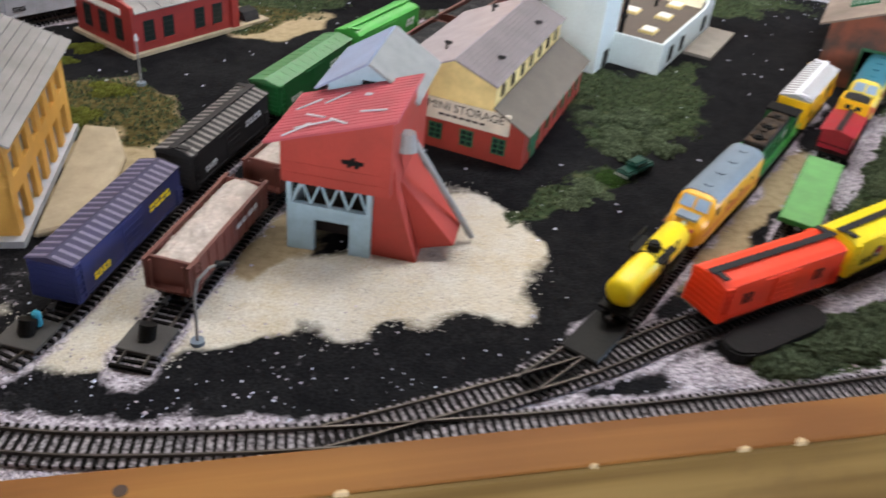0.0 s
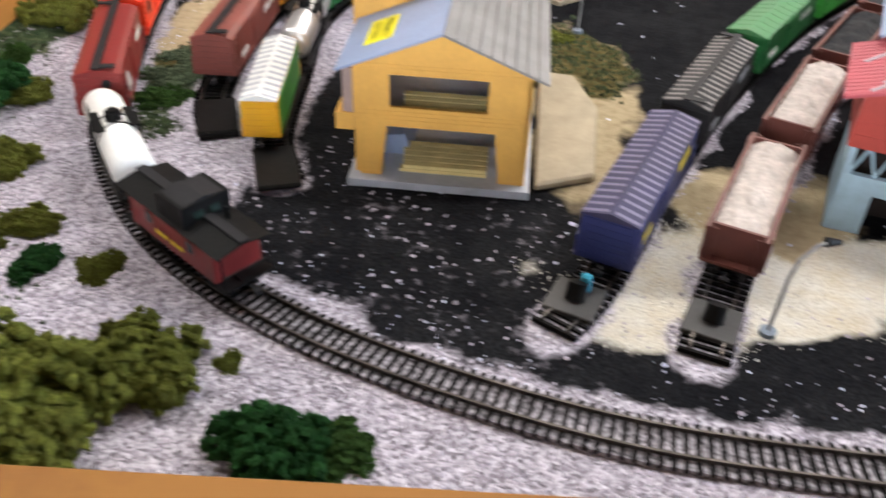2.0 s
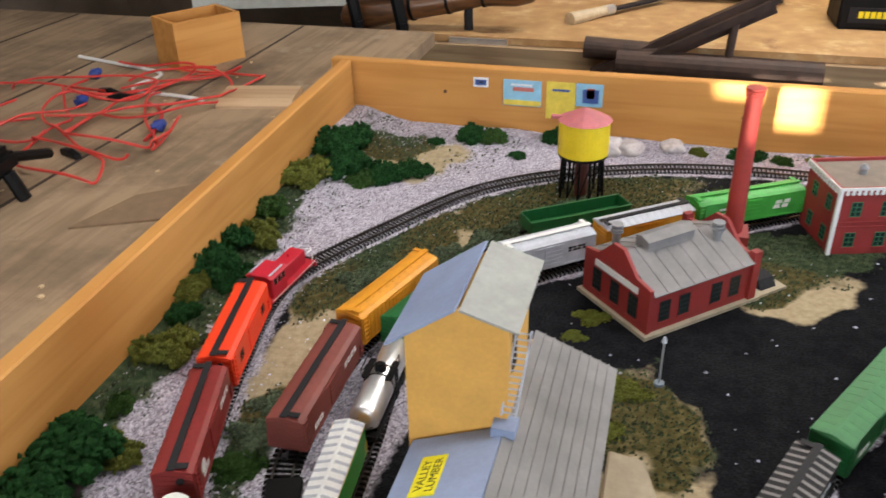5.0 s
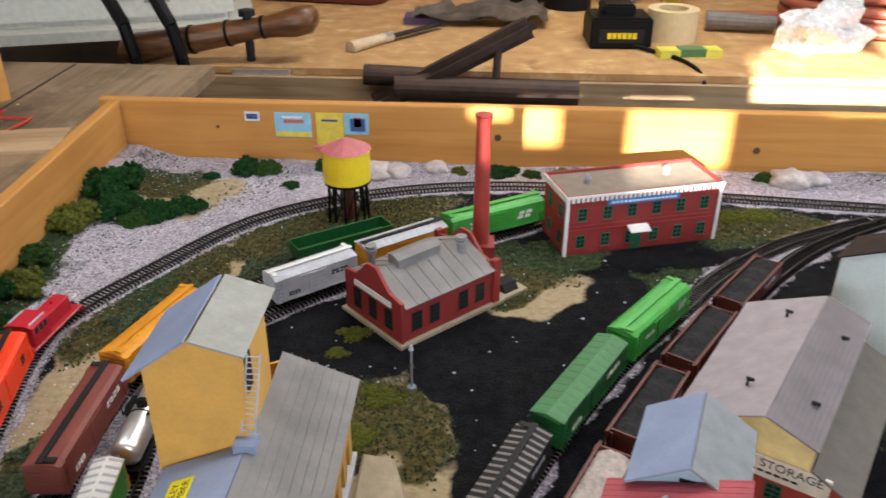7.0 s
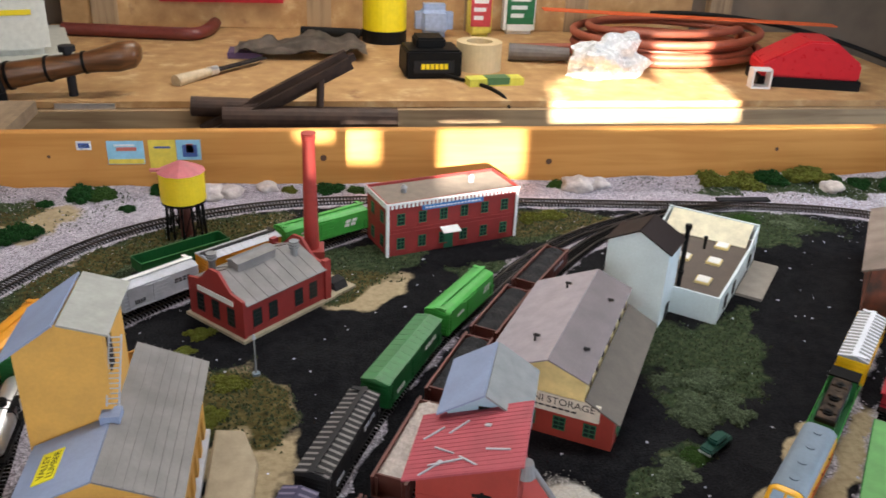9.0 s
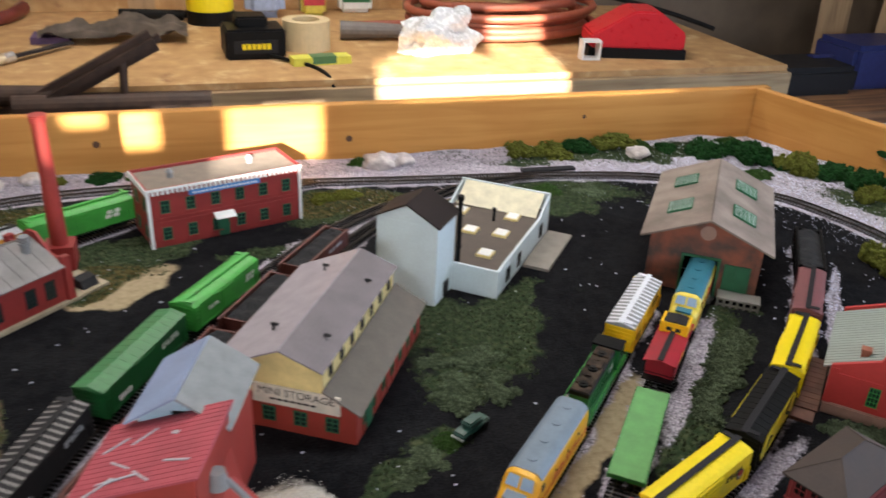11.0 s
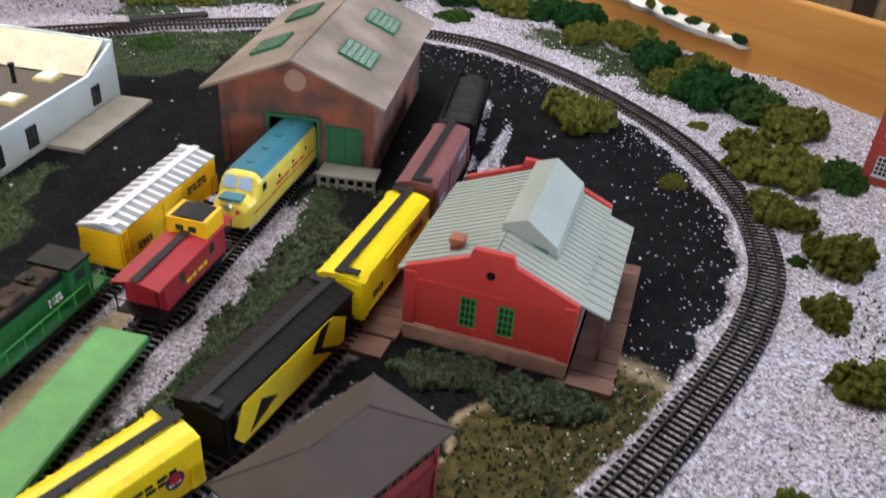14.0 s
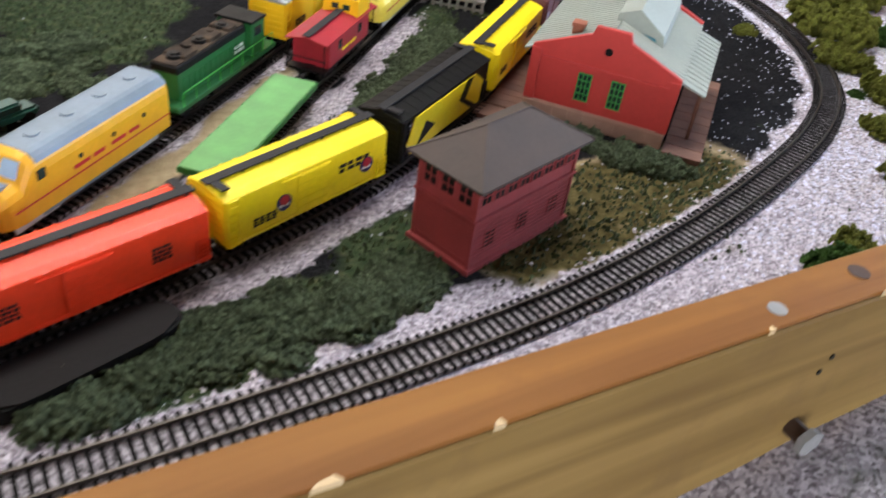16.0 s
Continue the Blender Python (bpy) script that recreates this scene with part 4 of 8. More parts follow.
def cab_diesel(ends, label, body, roof, nose, group="diesel locomotives"):
    """A streamlined cab unit: rounded nose at the first end, raked windscreen, portholes."""
    car, L = car_at("diesel_locomotive", ends, label, "locomotive", group)
    h, w, H = L / 2, 0.0172, 0.043
    bm = bmesh.new()
    rings = []
    for x, top, wd in ((-h, 0.020, 0.55), (-h + 0.002, 0.0265, 0.76), (-h + 0.007, 0.0300, 0.92), (-h + 0.015, 0.0318, 1.0), (-h + 0.0165, 0.0330, 1.0), (-h + 0.024, 0.0435, 1.0), (-h + 0.028, H + 0.002, 1.0), (h, H + 0.002, 1.0)):
        ww = w * wd
        k = min(0.011, (top - 0.009) * 0.45)
        arc = [(ww - k + k * math.cos(radians(a)), top - k + k * math.sin(radians(a))) for a in (0, 22.5, 45, 67.5, 90)]
        rings.append([bm.verts.new((x, y, z)) for y, z in [(-ww, 0.009), (ww, 0.009), *arc, *[(-y, z) for y, z in arc[::-1]]]])
    for a, b in zip(rings, rings[1:]):
        for i in range(12):
            bm.faces.new((a[i], a[(i + 1) % 12], b[(i + 1) % 12], b[i]))
    bm.faces.new(rings[0])
    bm.faces.new(rings[-1][::-1])
    part("body", bm, body, car, smooth=False)
    bm = bmesh.new()
    arc = [(w - 0.011 + 0.0116 * math.cos(radians(a)), H - 0.009 + 0.0116 * math.sin(radians(a))) for a in (30, 45, 60, 75, 90)]
    prism(bm, arc + [(-y, z) for y, z in arc[::-1]], -h + 0.029, h + 0.0003)
    top = part("roof", bm, roof, car)
    for i in range(4):
        x = -h + 0.045 + i * (L - 0.06) / 3
        bm = bmesh.new()
        rod(bm, (x, 0, H + 0.0024), (x, 0, H + 0.0036), 0.0042, 14)
        part("roof_fan", bm, roof, top)
    bm = bmesh.new()
    box(bm, -h + 0.003, -h + 0.014, -0.009, 0.009, 0.0300, 0.0322)
    part("nose_panel", bm, nose, car)
    for s in (-1, 1):
        bm = bmesh.new()
        quad(bm, [(-h + 0.0168, s * 0.0012, 0.0340), (-h + 0.0168, s * 0.0125, 0.0340), (-h + 0.0226, s * 0.0115, 0.0422), (-h + 0.0226, s * 0.0012, 0.0422)], -0.0009 * s)
        part("windscreen", bm, mat("pale_blue_glass", (0.30, 0.42, 0.58), 0.2, vary=0.05), car, "pale blue glass windscreen")
        bm = bmesh.new()
        y = s * (w + 0.0002)
        box(bm, -h + 0.027, -h + 0.033, y - 0.0003, y + 0.0003, 0.030, 0.036)
        part("cab_window", bm, GLASS_DARK, car)
        for x in (-L * 0.08, L * 0.12, L * 0.32):
            bm = bmesh.new()
            rod(bm, (x, y - 0.0003, 0.029), (x, y + 0.0003, 0.029), 0.0015, 14)
            part("porthole", bm, GLASS_DARK, car)
        bm = bmesh.new()
        box(bm, -h + 0.008, h, y - 0.0003, y + 0.0003, 0.0185, 0.0192)
        part("stripe", bm, RED, car)
        bars(car, L * 0.1, 0.024, L * 0.45, 0.0035, 1, RED, y)
        bm = bmesh.new()
        rod(bm, (-h + 0.001, s * 0.008, 0.023), (-h - 0.0005, s * 0.008, 0.023), 0.0018, 10)
        part("number_lamp", bm, RED, car)
    bm = bmesh.new()
    rod(bm, (-h + 0.004, 0, 0.0262), (-h - 0.001, 0, 0.0258), 0.0026, 14)
    part("headlight", bm, SILVER, car)
    bm = bmesh.new()
    box(bm, -h + 0.03, h - 0.03, -0.014, 0.014, 0.004, 0.0095)
    part("fuel_tank", bm, BGREY, car)
    for s in (-1, 1):
        for x in (-h + 0.026, h - 0.026):
            bm = bmesh.new()
            box(bm, x - 0.017, x + 0.017, s * 0.0130 - 0.0006, s * 0.0130 + 0.0006, 0.0030, 0.0088)
            part("truck_side", bm, LGREY, car, "silver-grey truck side frame")
    running_gear(car, L, 0.026)
    return car


def hood_diesel(ends, label):
    """A long-hood road switcher with walkway, cab, fans and railings."""
    car, L = car_at("diesel_locomotive", ends, label, "locomotive", "diesel locomotives")
    h = L / 2
    bm = bmesh.new()
    box(bm, -h, h, -W, W, 0.0105, 0.0145)
    box(bm, -h + 0.010, h - 0.010, -0.0102, 0.0102, 0.0145, 0.0360)
    soften(bm, 0.0006)
    part("hood", bm, GREEN, car)
    bm = bmesh.new()
    box(bm, h - 0.036, h - 0.016, -0.0152, 0.0152, 0.0145, 0.0415)
    soften(bm, 0.001)
    part("cab", bm, GREEN, car)
    bm = bmesh.new()
    box(bm, -h + 0.0095, h - 0.037, -0.0106, 0.0106, 0.0340, 0.0400)
    soften(bm, 0.0008)
    part("hood_top", bm, BLACK, car, "black hood top")
    bm = bmesh.new()
    box(bm, h - 0.037, h - 0.015, -0.0157, 0.0157, 0.0405, 0.0427)
    part("cab_roof", bm, BLACK, car, "weathered black cab roof")
    bm = bmesh.new()
    box(bm, -h + 0.0105, h - 0.0375, -0.0090, 0.0090, 0.0398, 0.0408)
    part("roof", bm, SOOT, car, "dusty brown roof deck")
    for x0, x1, y0, z1 in ((-0.34, -0.22, 0.0085, 0.0432), (-0.10, 0.02, 0.0075, 0.0438), (0.08, 0.16, 0.0085, 0.0430)):
        bm = bmesh.new()
        box(bm, x0 * L, x1 * L, -y0, y0, 0.0400, z1)
        soften(bm, 0.0006)
        part("roof_hatch", bm, SOOT, car)
    for i in range(5):
        x = -h + 0.022 + i * (L - 0.075) / 4
        bm = bmesh.new()
        rod(bm, (x, 0, 0.0405), (x, 0, 0.0432), 0.0052, 18)
        rod(bm, (x, 0, 0.0432), (x, 0, 0.0446), 0.0030, 10)
        part("fan", bm, SOOT if i % 2 else BLACK, car)
    for s in (-1, 1):
        bm = bmesh.new()
        y = s * W
        for i in range(9):
            x = -h + 0.006 + (L - 0.012) * i / 8
            rod(bm, (x, y, 0.0145), (x, y, 0.0245), 0.0004, 5)
        rod(bm, (-h + 0.006, y, 0.0245), (h - 0.006, y, 0.0245), 0.0004, 5)
        part("handrail", bm, LGREEN, car)
        bm = bmesh.new()
        box(bm, h - 0.032, h - 0.022, s * 0.0152 - 0.0003, s * 0.0152 + 0.0003, 0.030, 0.037)
        part("cab_window", bm, GLASS_DARK, car)
        bars(car, L * 0.16, 0.025, 0.013, 0.007, 2, WHITE, s * 0.0103, "emblem")
        for i in range(11):
            bm = bmesh.new()
            x = -h + 0.018 + i * (L - 0.068) / 10
            box(bm, x - 0.0022, x + 0.0022, s * 0.0103 - 0.0003, s * 0.0103 + 0.0003, 0.0165, 0.0300)
            part("hood_door", bm, GREEN, car)
    bm = bmesh.new()
    box(bm, -0.02, 0.02, -0.013, 0.013, 0.004, 0.0105)
    part("fuel_tank", bm, BLACK, car)
    running_gear(car, L, 0.028)
    return car


def caboose(ends, label, body, cupola, roof=DARK, cup_at=0.0, top=None):
    car, L = car_at("caboose", ends, label, "caboose", "cabooses")
    h, H, b = L / 2, 0.034, L / 2 - 0.010
    bm = bmesh.new()
    prism(bm, [(-W + 0.001, 0.0115), (W - 0.001, 0.0115), (W - 0.001, H), (0, H + 0.003), (-W + 0.001, H)], -b, b)
    soften(bm, 0.0004)
    part("body", bm, body, car)
    bm = bmesh.new()
    prism(bm, [(-W - 0.0012, H - 0.0003), (0, H + 0.0030), (W + 0.0012, H - 0.0003), (W + 0.0012, H + 0.0006), (0, H + 0.0040), (-W - 0.0012, H + 0.0006)], -h, h)
    part("roof", bm, top or body, car)
    bm = bmesh.new()
    box(bm, -h, h, -0.003, 0.003, H + 0.0045, H + 0.0053)
    part("running_board", bm, DARK, car)
    bm = bmesh.new()
    c = cup_at * L
    box(bm, c - 0.0125, c + 0.0125, -0.0155, 0.0155, H - 0.001, H + 0.0145)
    cu = part("cupola", bm, cupola, car)
    bm = bmesh.new()
    prism(bm, [(-0.0135, H + 0.0144), (0.0135, H + 0.0144), (0, H + 0.0162)], c - 0.0112, c + 0.0112)
    part("cupola_roof", bm, roof, cu)
    for s in (-1, 1):
        for x in (-0.005, 0.005):
            bm = bmesh.new()
            box(bm, c + s * 0.0126 - 0.0002, c + s * 0.0126 + 0.0002, x - 0.003, x + 0.003, H + 0.005, H + 0.0095)
            part("cupola_window", bm, GLASS_DARK, cu)
        for x in (-L * 0.2, L * 0.2):
            bm = bmesh.new()
            y = s * (W - 0.0008)
            box(bm, x - 0.003, x + 0.003, y - 0.0003, y + 0.0003, 0.022, 0.029)
            part("window", bm, GLASS_DARK, car)
        bars(car, 0, 0.019, L * 0.3, 0.004, 1, YELLOW, s * (W - 0.0009))
        bm = bmesh.new()
        box(bm, min(s * b, s * h), max(s * b, s * h), -W, W, 0.0105, 0.0118)
        for y in (-W + 0.001, W - 0.001):
            rod(bm, (s * (h - 0.0005), y, 0.0115), (s * (h - 0.0005), y, H), 0.0005, 5)
        rod(bm, (s * (h - 0.0005), -W, 0.021), (s * (h - 0.0005), W, 0.021), 0.0005, 5)
        part("end_platform", bm, BLACK, car)
    bm = bmesh.new()
    rod(bm, (c + 0.02, 0.008, H), (c + 0.02, 0.008, H + 0.010), 0.0013, 8)
    part("smokestack", bm, BLACK, car)
    running_gear(car, L, 0.022)
    return car


def switcher(ends, label):
    """A small end-cab switcher with white-edged front railing and striped pilot; the first end is the front."""
    car, L = car_at("switcher_locomotive", ends, label, "locomotive", "moving train")
    h = L / 2
    bm = bmesh.new()
    box(bm, -h, h, -W, W, 0.0085, 0.0120)
    box(bm, -h + 0.010, h - 0.030, -0.0095, 0.0095, 0.0120, 0.0300)
    soften(bm, 0.0008)
    part("hood", bm, RED, car)
    bm = bmesh.new()
    box(bm, h - 0.036, h - 0.006, -0.0155, 0.0155, 0.0120, 0.0370)
    soften(bm, 0.0008)
    part("cab", bm, RED, car)
    bm = bmesh.new()
    prism(bm, [(-0.0165, 0.0368), (0.0165, 0.0368), (0.010, 0.0395), (-0.010, 0.0395)], h - 0.038, h - 0.004)
    part("cab_roof", bm, RED, car)
    for s in (-1, 1):
        for x in (h - 0.029, h - 0.021, h - 0.013):
            bm = bmesh.new()
            box(bm, x - 0.0028, x + 0.0028, s * 0.0156 - 0.0003, s * 0.0156 + 0.0003, 0.027, 0.034)
            part("cab_window", bm, GLASS_DARK, car)
        bm = bmesh.new()
        box(bm, h - 0.0365, h - 0.0357, s * 0.010 - 0.003, s * 0.010 + 0.003, 0.031, 0.0355)
        part("front_window", bm, GLASS_DARK, car)
        bm = bmesh.new()
        for i in range(24):
            x = -h + 0.002 + (L - 0.004) * i / 24
            box(bm, x, x + (L - 0.004) / 48, s * (W + 0.0002) - 0.0003, s * (W + 0.0002) + 0.0003, 0.0112, 0.0122)
        part("dashed_stripe", bm, WHITE, car)
        bm = bmesh.new()
        rod(bm, (-h + 0.001, s * 0.013, 0.012), (-h + 0.001, s * 0.013, 0.026), 0.0007, 6)
        rod(bm, (-h + 0.001, s * 0.013, 0.026), (-h + 0.010, s * 0.013, 0.026), 0.0007, 6)
        rod(bm, (-h + 0.001, s * 0.004, 0.0255), (-h + 0.001, s * 0.013, 0.026), 0.0006, 6)
        part("handrail", bm, WHITE, car, "white-painted railing")
        bm = bmesh.new()
        box(bm, h - 0.034, h - 0.008, s * 0.012 - 0.001, s * 0.012 + 0.001, 0.0392, 0.0402)
        part("roof_strip", bm, LGREY, car)
    bm = bmesh.new()
    box(bm, -h - 0.0012, -h + 0.0005, -W, W, 0.003, 0.0105)
    pilot = part("pilot", bm, RED, car)
    for i, y in enumerate((-0.013, -0.0065, 0.0065, 0.013)):
        bm = bmesh.new()
        quad(bm, [(-h - 0.0014, y - 0.001, 0.0035), (-h - 0.0014, y + 0.001, 0.0035), (-h - 0.0014, y + 0.001 + math.copysign(0.003, y), 0.010), (-h - 0.0014, y - 0.001 + math.copysign(0.003, y), 0.010)], 0.0003)
        part("stripe", bm, WHITE, pilot)
    bm = bmesh.new()
    rod(bm, (-h + 0.010, 0, 0.0265), (-h + 0.0085, 0, 0.0265), 0.0022, 12)
    part("headlight", bm, SILVER, car)
    bm = bmesh.new()
    rod(bm, (-h + 0.03, 0, 0.030), (-h + 0.03, 0, 0.034), 0.0018, 10)
    part("exhaust", bm, RED, car)
    running_gear(car, L, 0.026)
    return car


# train on the loop, set by distance along the line
def along(line, x, y, closed=True):
    k = min(range(len(line)), key=lambda i: (line[i].x - x) ** 2 + (line[i].y - y) ** 2)
    return k


S0 = along(MAIN, -0.489, 1.085)
STEP = (MAIN[1] - MAIN[0]).length


def on_main(a, b):
    p, q = MAIN[(S0 + round(a / STEP)) % len(MAIN)], MAIN[(S0 + round(b / STEP)) % len(MAIN)]
    return (p.x, p.y), (q.x, q.y)


switcher(on_main(-0.105, -0.008), "small bright red end-cab switcher with white-edged railings")
boxcar(on_main(0.004, 0.140), "bright orange-red boxcar with a black roof walk", ORANGE, group="moving train", emblem=DARK, ribs=14)
gn = boxcar(on_main(0.152, 0.284), "dark red boxcar with white lettering and a black roof walk", MAROON, group="moving train", marks=WHITE, ribs=14)
for s in (-1, 1):
    disc(gn, s * 0.042, s * (W + 0.0001), 0.026, 0.006, WHITE)
tank_car(on_main(0.297, 0.408), "white tank car with a black dome platform", WHITE, group="moving train")
caboose(on_main(0.420, 0.520), "dark red caboose with a black roof", MAROON, BLACK, cup_at=0.05, top=BLACK)

# standing cars
boxcar(((-0.370, 0.885), (-0.374, 1.028)), "brown-red boxcar with a black roof walk on the outer siding", BROWN_RED, marks=WHITE)
boxcar(((-0.377, 1.045), (-0.338, 1.178)), "orange-yellow boxcar with a plain ribbed roof", AMBER, walk=AMBER, side_ribs=True)
stock = boxcar(((-0.306, 0.795), (-0.318, 0.900)), "stock car with yellow ends, green sides and a white roof", GOLD, roof=LGREY, roof_base=WHITE, walk=None, ribs=11)
for s in (-1, 1):
    bm = bmesh.new()
    box(bm, -0.049, 0.049, s * (W + 0.0012) - 0.0003, s * (W + 0.0012) + 0.0003, 0.011, 0.0395)
    part("side_panel", bm, LGREEN, stock, "green slatted side")
stock.matrix_basis = stock.matrix_basis @ Matrix.Diagonal((1, 0.76, 0.94, 1))
tank_car(((-0.314, 0.915), (-0.320, 1.030)), "polished silver tank car with a black dome walk", SILVER)
boxcar(((-0.330, 1.045), (-0.287, 1.178)), "dark green boxcar beside the lumber shed", GREEN, walk=GREEN, marks=WHITE)
boxcar(((-0.258, 1.212), (-0.172, 1.284)), "pale grey covered hopper with dark lettering", LGREY, walk=WHITE, marks=DARK)
boxcar(((-0.160, 1.294), (-0.064, 1.370)), "orange-yellow refrigerator car with a pale roof", AMBER, roof=LGREY, marks=DARK)
g1 = boxcar(((-0.058, 1.384), (0.070, 1.464)), "bright green boxcar with a bold white emblem", LGREEN, walk=LGREEN)
for s in (-1, 1):
    slanted_emblem(g1, -s * 0.042, s * (W + 0.0002), 0.027, 0.011, WHITE)
    bars(g1, s * 0.036, 0.031, 0.022, 0.004, 1, WHITE, s * (W + 0.0002))
    bars(g1, s * 0.036, 0.024, 0.018, 0.005, 2, WHITE, s * (W + 0.0002))
gondola(((-0.252, 1.318), (-0.140, 1.398)), "empty dark green gondola car", GREEN)
boxcar(((-0.072, 0.684), (-0.020, 0.818)), "dark blue boxcar with a dusty purple ribbed roof", BLUE, roof=SLATE, walk=None, marks=YELLOW, roof_base=mat("dark_purple_roof", (0.035, 0.030, 0.075), 0.7), ribs=18)
boxcar(((-0.012, 0.834), (0.045, 0.960)), "black boxcar with a pale stained ribbed roof", DARK, roof=ROOF_GREY, roof_base=DARK, walk=DARK, ribs=16, marks=LGREY)
boxcar(((0.056, 0.976), (0.132, 1.108)), "dark green boxcar with a ribbed pale green roof", GREEN, roof=mat("dull_green_roof", (0.055, 0.20, 0.075), 0.5), walk=None, marks=WHITE)
g2 = boxcar(((0.142, 1.120), (0.222, 1.228)), "bright green boxcar with a white emblem", LGREEN, walk=LGREEN)
for s in (-1, 1):
    slanted_emblem(g2, -s * 0.046, s * (W + 0.0002), 0.028, 0.009, WHITE)
    bars(g2, s * 0.03, 0.027, 0.020, 0.005, 2, WHITE, s * (W + 0.0002))
hopper(((0.000, 0.688), (0.048, 0.806)), "brown hopper car heaped with pale gravel", GRAVEL_LOAD)
hopper(((0.058, 0.826), (0.118, 0.946)), "brown hopper car heaped with pale gravel", GRAVEL_LOAD)
hopper(((0.124, 0.958), (0.188, 1.070)), "brown hopper car filled with coal", COAL_LOAD)
hopper(((0.194, 1.080), (0.264, 1.186)), "brown hopper car filled with coal", COAL_LOAD)
hopper(((0.272, 1.198), (0.350, 1.306)), "brown hopper car filled with coal", COAL_LOAD)
tank_car(((0.312, 0.659), (0.392, 0.743)), "bright yellow tank car with a black dome walk", YELLOW, R=0.012)
cab_diesel(((0.398, 0.750), (0.500, 0.853)), "yellow streamlined diesel with a blue-grey roof", GOLD, BGREY, BGREY)
hood_diesel(((0.508, 0.862), (0.602, 0.962)), "dark green road diesel with a weathered black roof")
boxcar(((0.612, 0.972), (0.702, 1.068)), "yellow boxcar with a bright silver ribbed roof", SUN_YELLOW, roof=SILVER_PAINT, roof_base=GREY, walk=SILVER_PAINT, marks=DARK, ribs=14)
flat_car(((0.520, 0.773), (0.612, 0.888)), "bright green empty flat car", FGREEN)
caboose(((0.624, 0.903), (0.692, 0.978)), "crimson caboose with a yellow cupola", CRIMSON, SUN_YELLOW, cup_at=0.27)
cab_diesel(((0.708, 0.996), (0.800, 1.100)), "yellow streamlined diesel with a teal roof, halfway into the engine house", mat("lemon_yellow", (0.78, 0.62, 0.08), 0.4), TEAL, TEAL)
boxcar(((0.378, 0.659), (0.502, 0.707)), "bright orange-red boxcar standing on the yard track", ORANGE, emblem=DARK, ribs=14)
y1 = boxcar(((0.510, 0.711), (0.624, 0.765)), "bright yellow boxcar with a dark roof walk and round emblems", YELLOW, marks=DARK, side_ribs=False)
for s in (-1, 1):
    for x in (-0.045, 0.022):
        disc(y1, x * s, s * (W + 0.0001), 0.024, 0.0055, BLUE)
        disc(y1, x * s, s * (W + 0.0005), 0.0258, 0.0033, RED)
        bars(y1, x * s, 0.0225, 0.008, 0.0022, 1, WHITE, s * (W + 0.0006), "emblem")
bk = boxcar(((0.634, 0.771), (0.738, 0.850)), "black boxcar with yellow slanted side panels", BLACK, roof=BLACK, walk=DARK)
for s in (-1, 1):
    y = s * (W + 0.0013)
    for pts in (((-0.052, 0.0120), (0.052, 0.0120), (0.059, 0.0220), (0.050, 0.0392), (-0.040, 0.0392), (-0.055, 0.0290)),):
        bm = bmesh.new()
        prism(bm, [(s * a, b) for a, b in pts], y - 0.0003, y + 0.0003, "y")
        part("yellow_panel", bm, YELLOW, bk)
    for pts in (((0.046, 0.0150), (0.020, 0.0230), (0.034, 0.0310)), ((-0.026, 0.0390), (-0.036, 0.0390), (-0.026, 0.0240), (-0.046, 0.0122), (-0.038, 0.0122), (-0.016, 0.0260))):
        bm = bmesh.new()
        prism(bm, [(s * a, b) for a, b in pts], y - 0.0005, y + 0.0005, "y")
        part("black_slash", bm, BLACK, bk)
    bars(bk, s * 0.049, 0.033, 0.010, 0.006, 2, LGREY, s * (W + 0.0003), "emblem")
boxcar(((0.746, 0.856), (0.838, 0.942)), "bright yellow boxcar with a dark roof walk", YELLOW, marks=DARK)
boxcar(((0.848, 0.954), (0.930, 1.046)), "faded maroon boxcar beside the engine house", mat("faded_maroon", (0.20, 0.07, 0.075), 0.6), marks=LGREY)
hopper(((0.940, 1.058), (1.022, 1.170)), "black hopper car filled with coal", COAL_LOAD, body=BLACK, marks=DARK)


# ---- buildings ----
def window(parent, x, z, w, h, m, frame_mat=WIN_GREEN, cols=2, rows=3, sill=None, glass=GLASS_DARK):
    """A glazed window set on a wall whose outside faces local -y; m puts the wall's frame."""
    bm = bmesh.new()
    f = min(w, h) * 0.10
    across = [-w / 2 + f / 2 + (w - f) * i / cols for i in range(cols + 1)]
    up = [f / 2 + (h - f) * i / rows for i in range(rows + 1)]
    opening_wall(bm, -w / 2, w / 2, 0, h, -0.0009, 0.0004, [(a + f / 3, b - f / 3, c + f / 3, d - f / 3) for a, b in zip(across, across[1:]) for c, d in zip(up, up[1:])])
    win = part("window", bm, frame_mat, parent, m=m @ pose(x, 0, z))
    bm = bmesh.new()
    box(bm, -w / 2 + f * 0.5, w / 2 - f * 0.5, -0.0004, 0.0002, f * 0.5, h - f * 0.5)
    part("pane", bm, glass, win)
    if sill is not None:
        bm = bmesh.new()
        box(bm, -w / 2 - 0.001, w / 2 + 0.001, -0.0018, 0.0002, -0.0014, 0.0)
        part("sill", bm, sill, win)
    return win


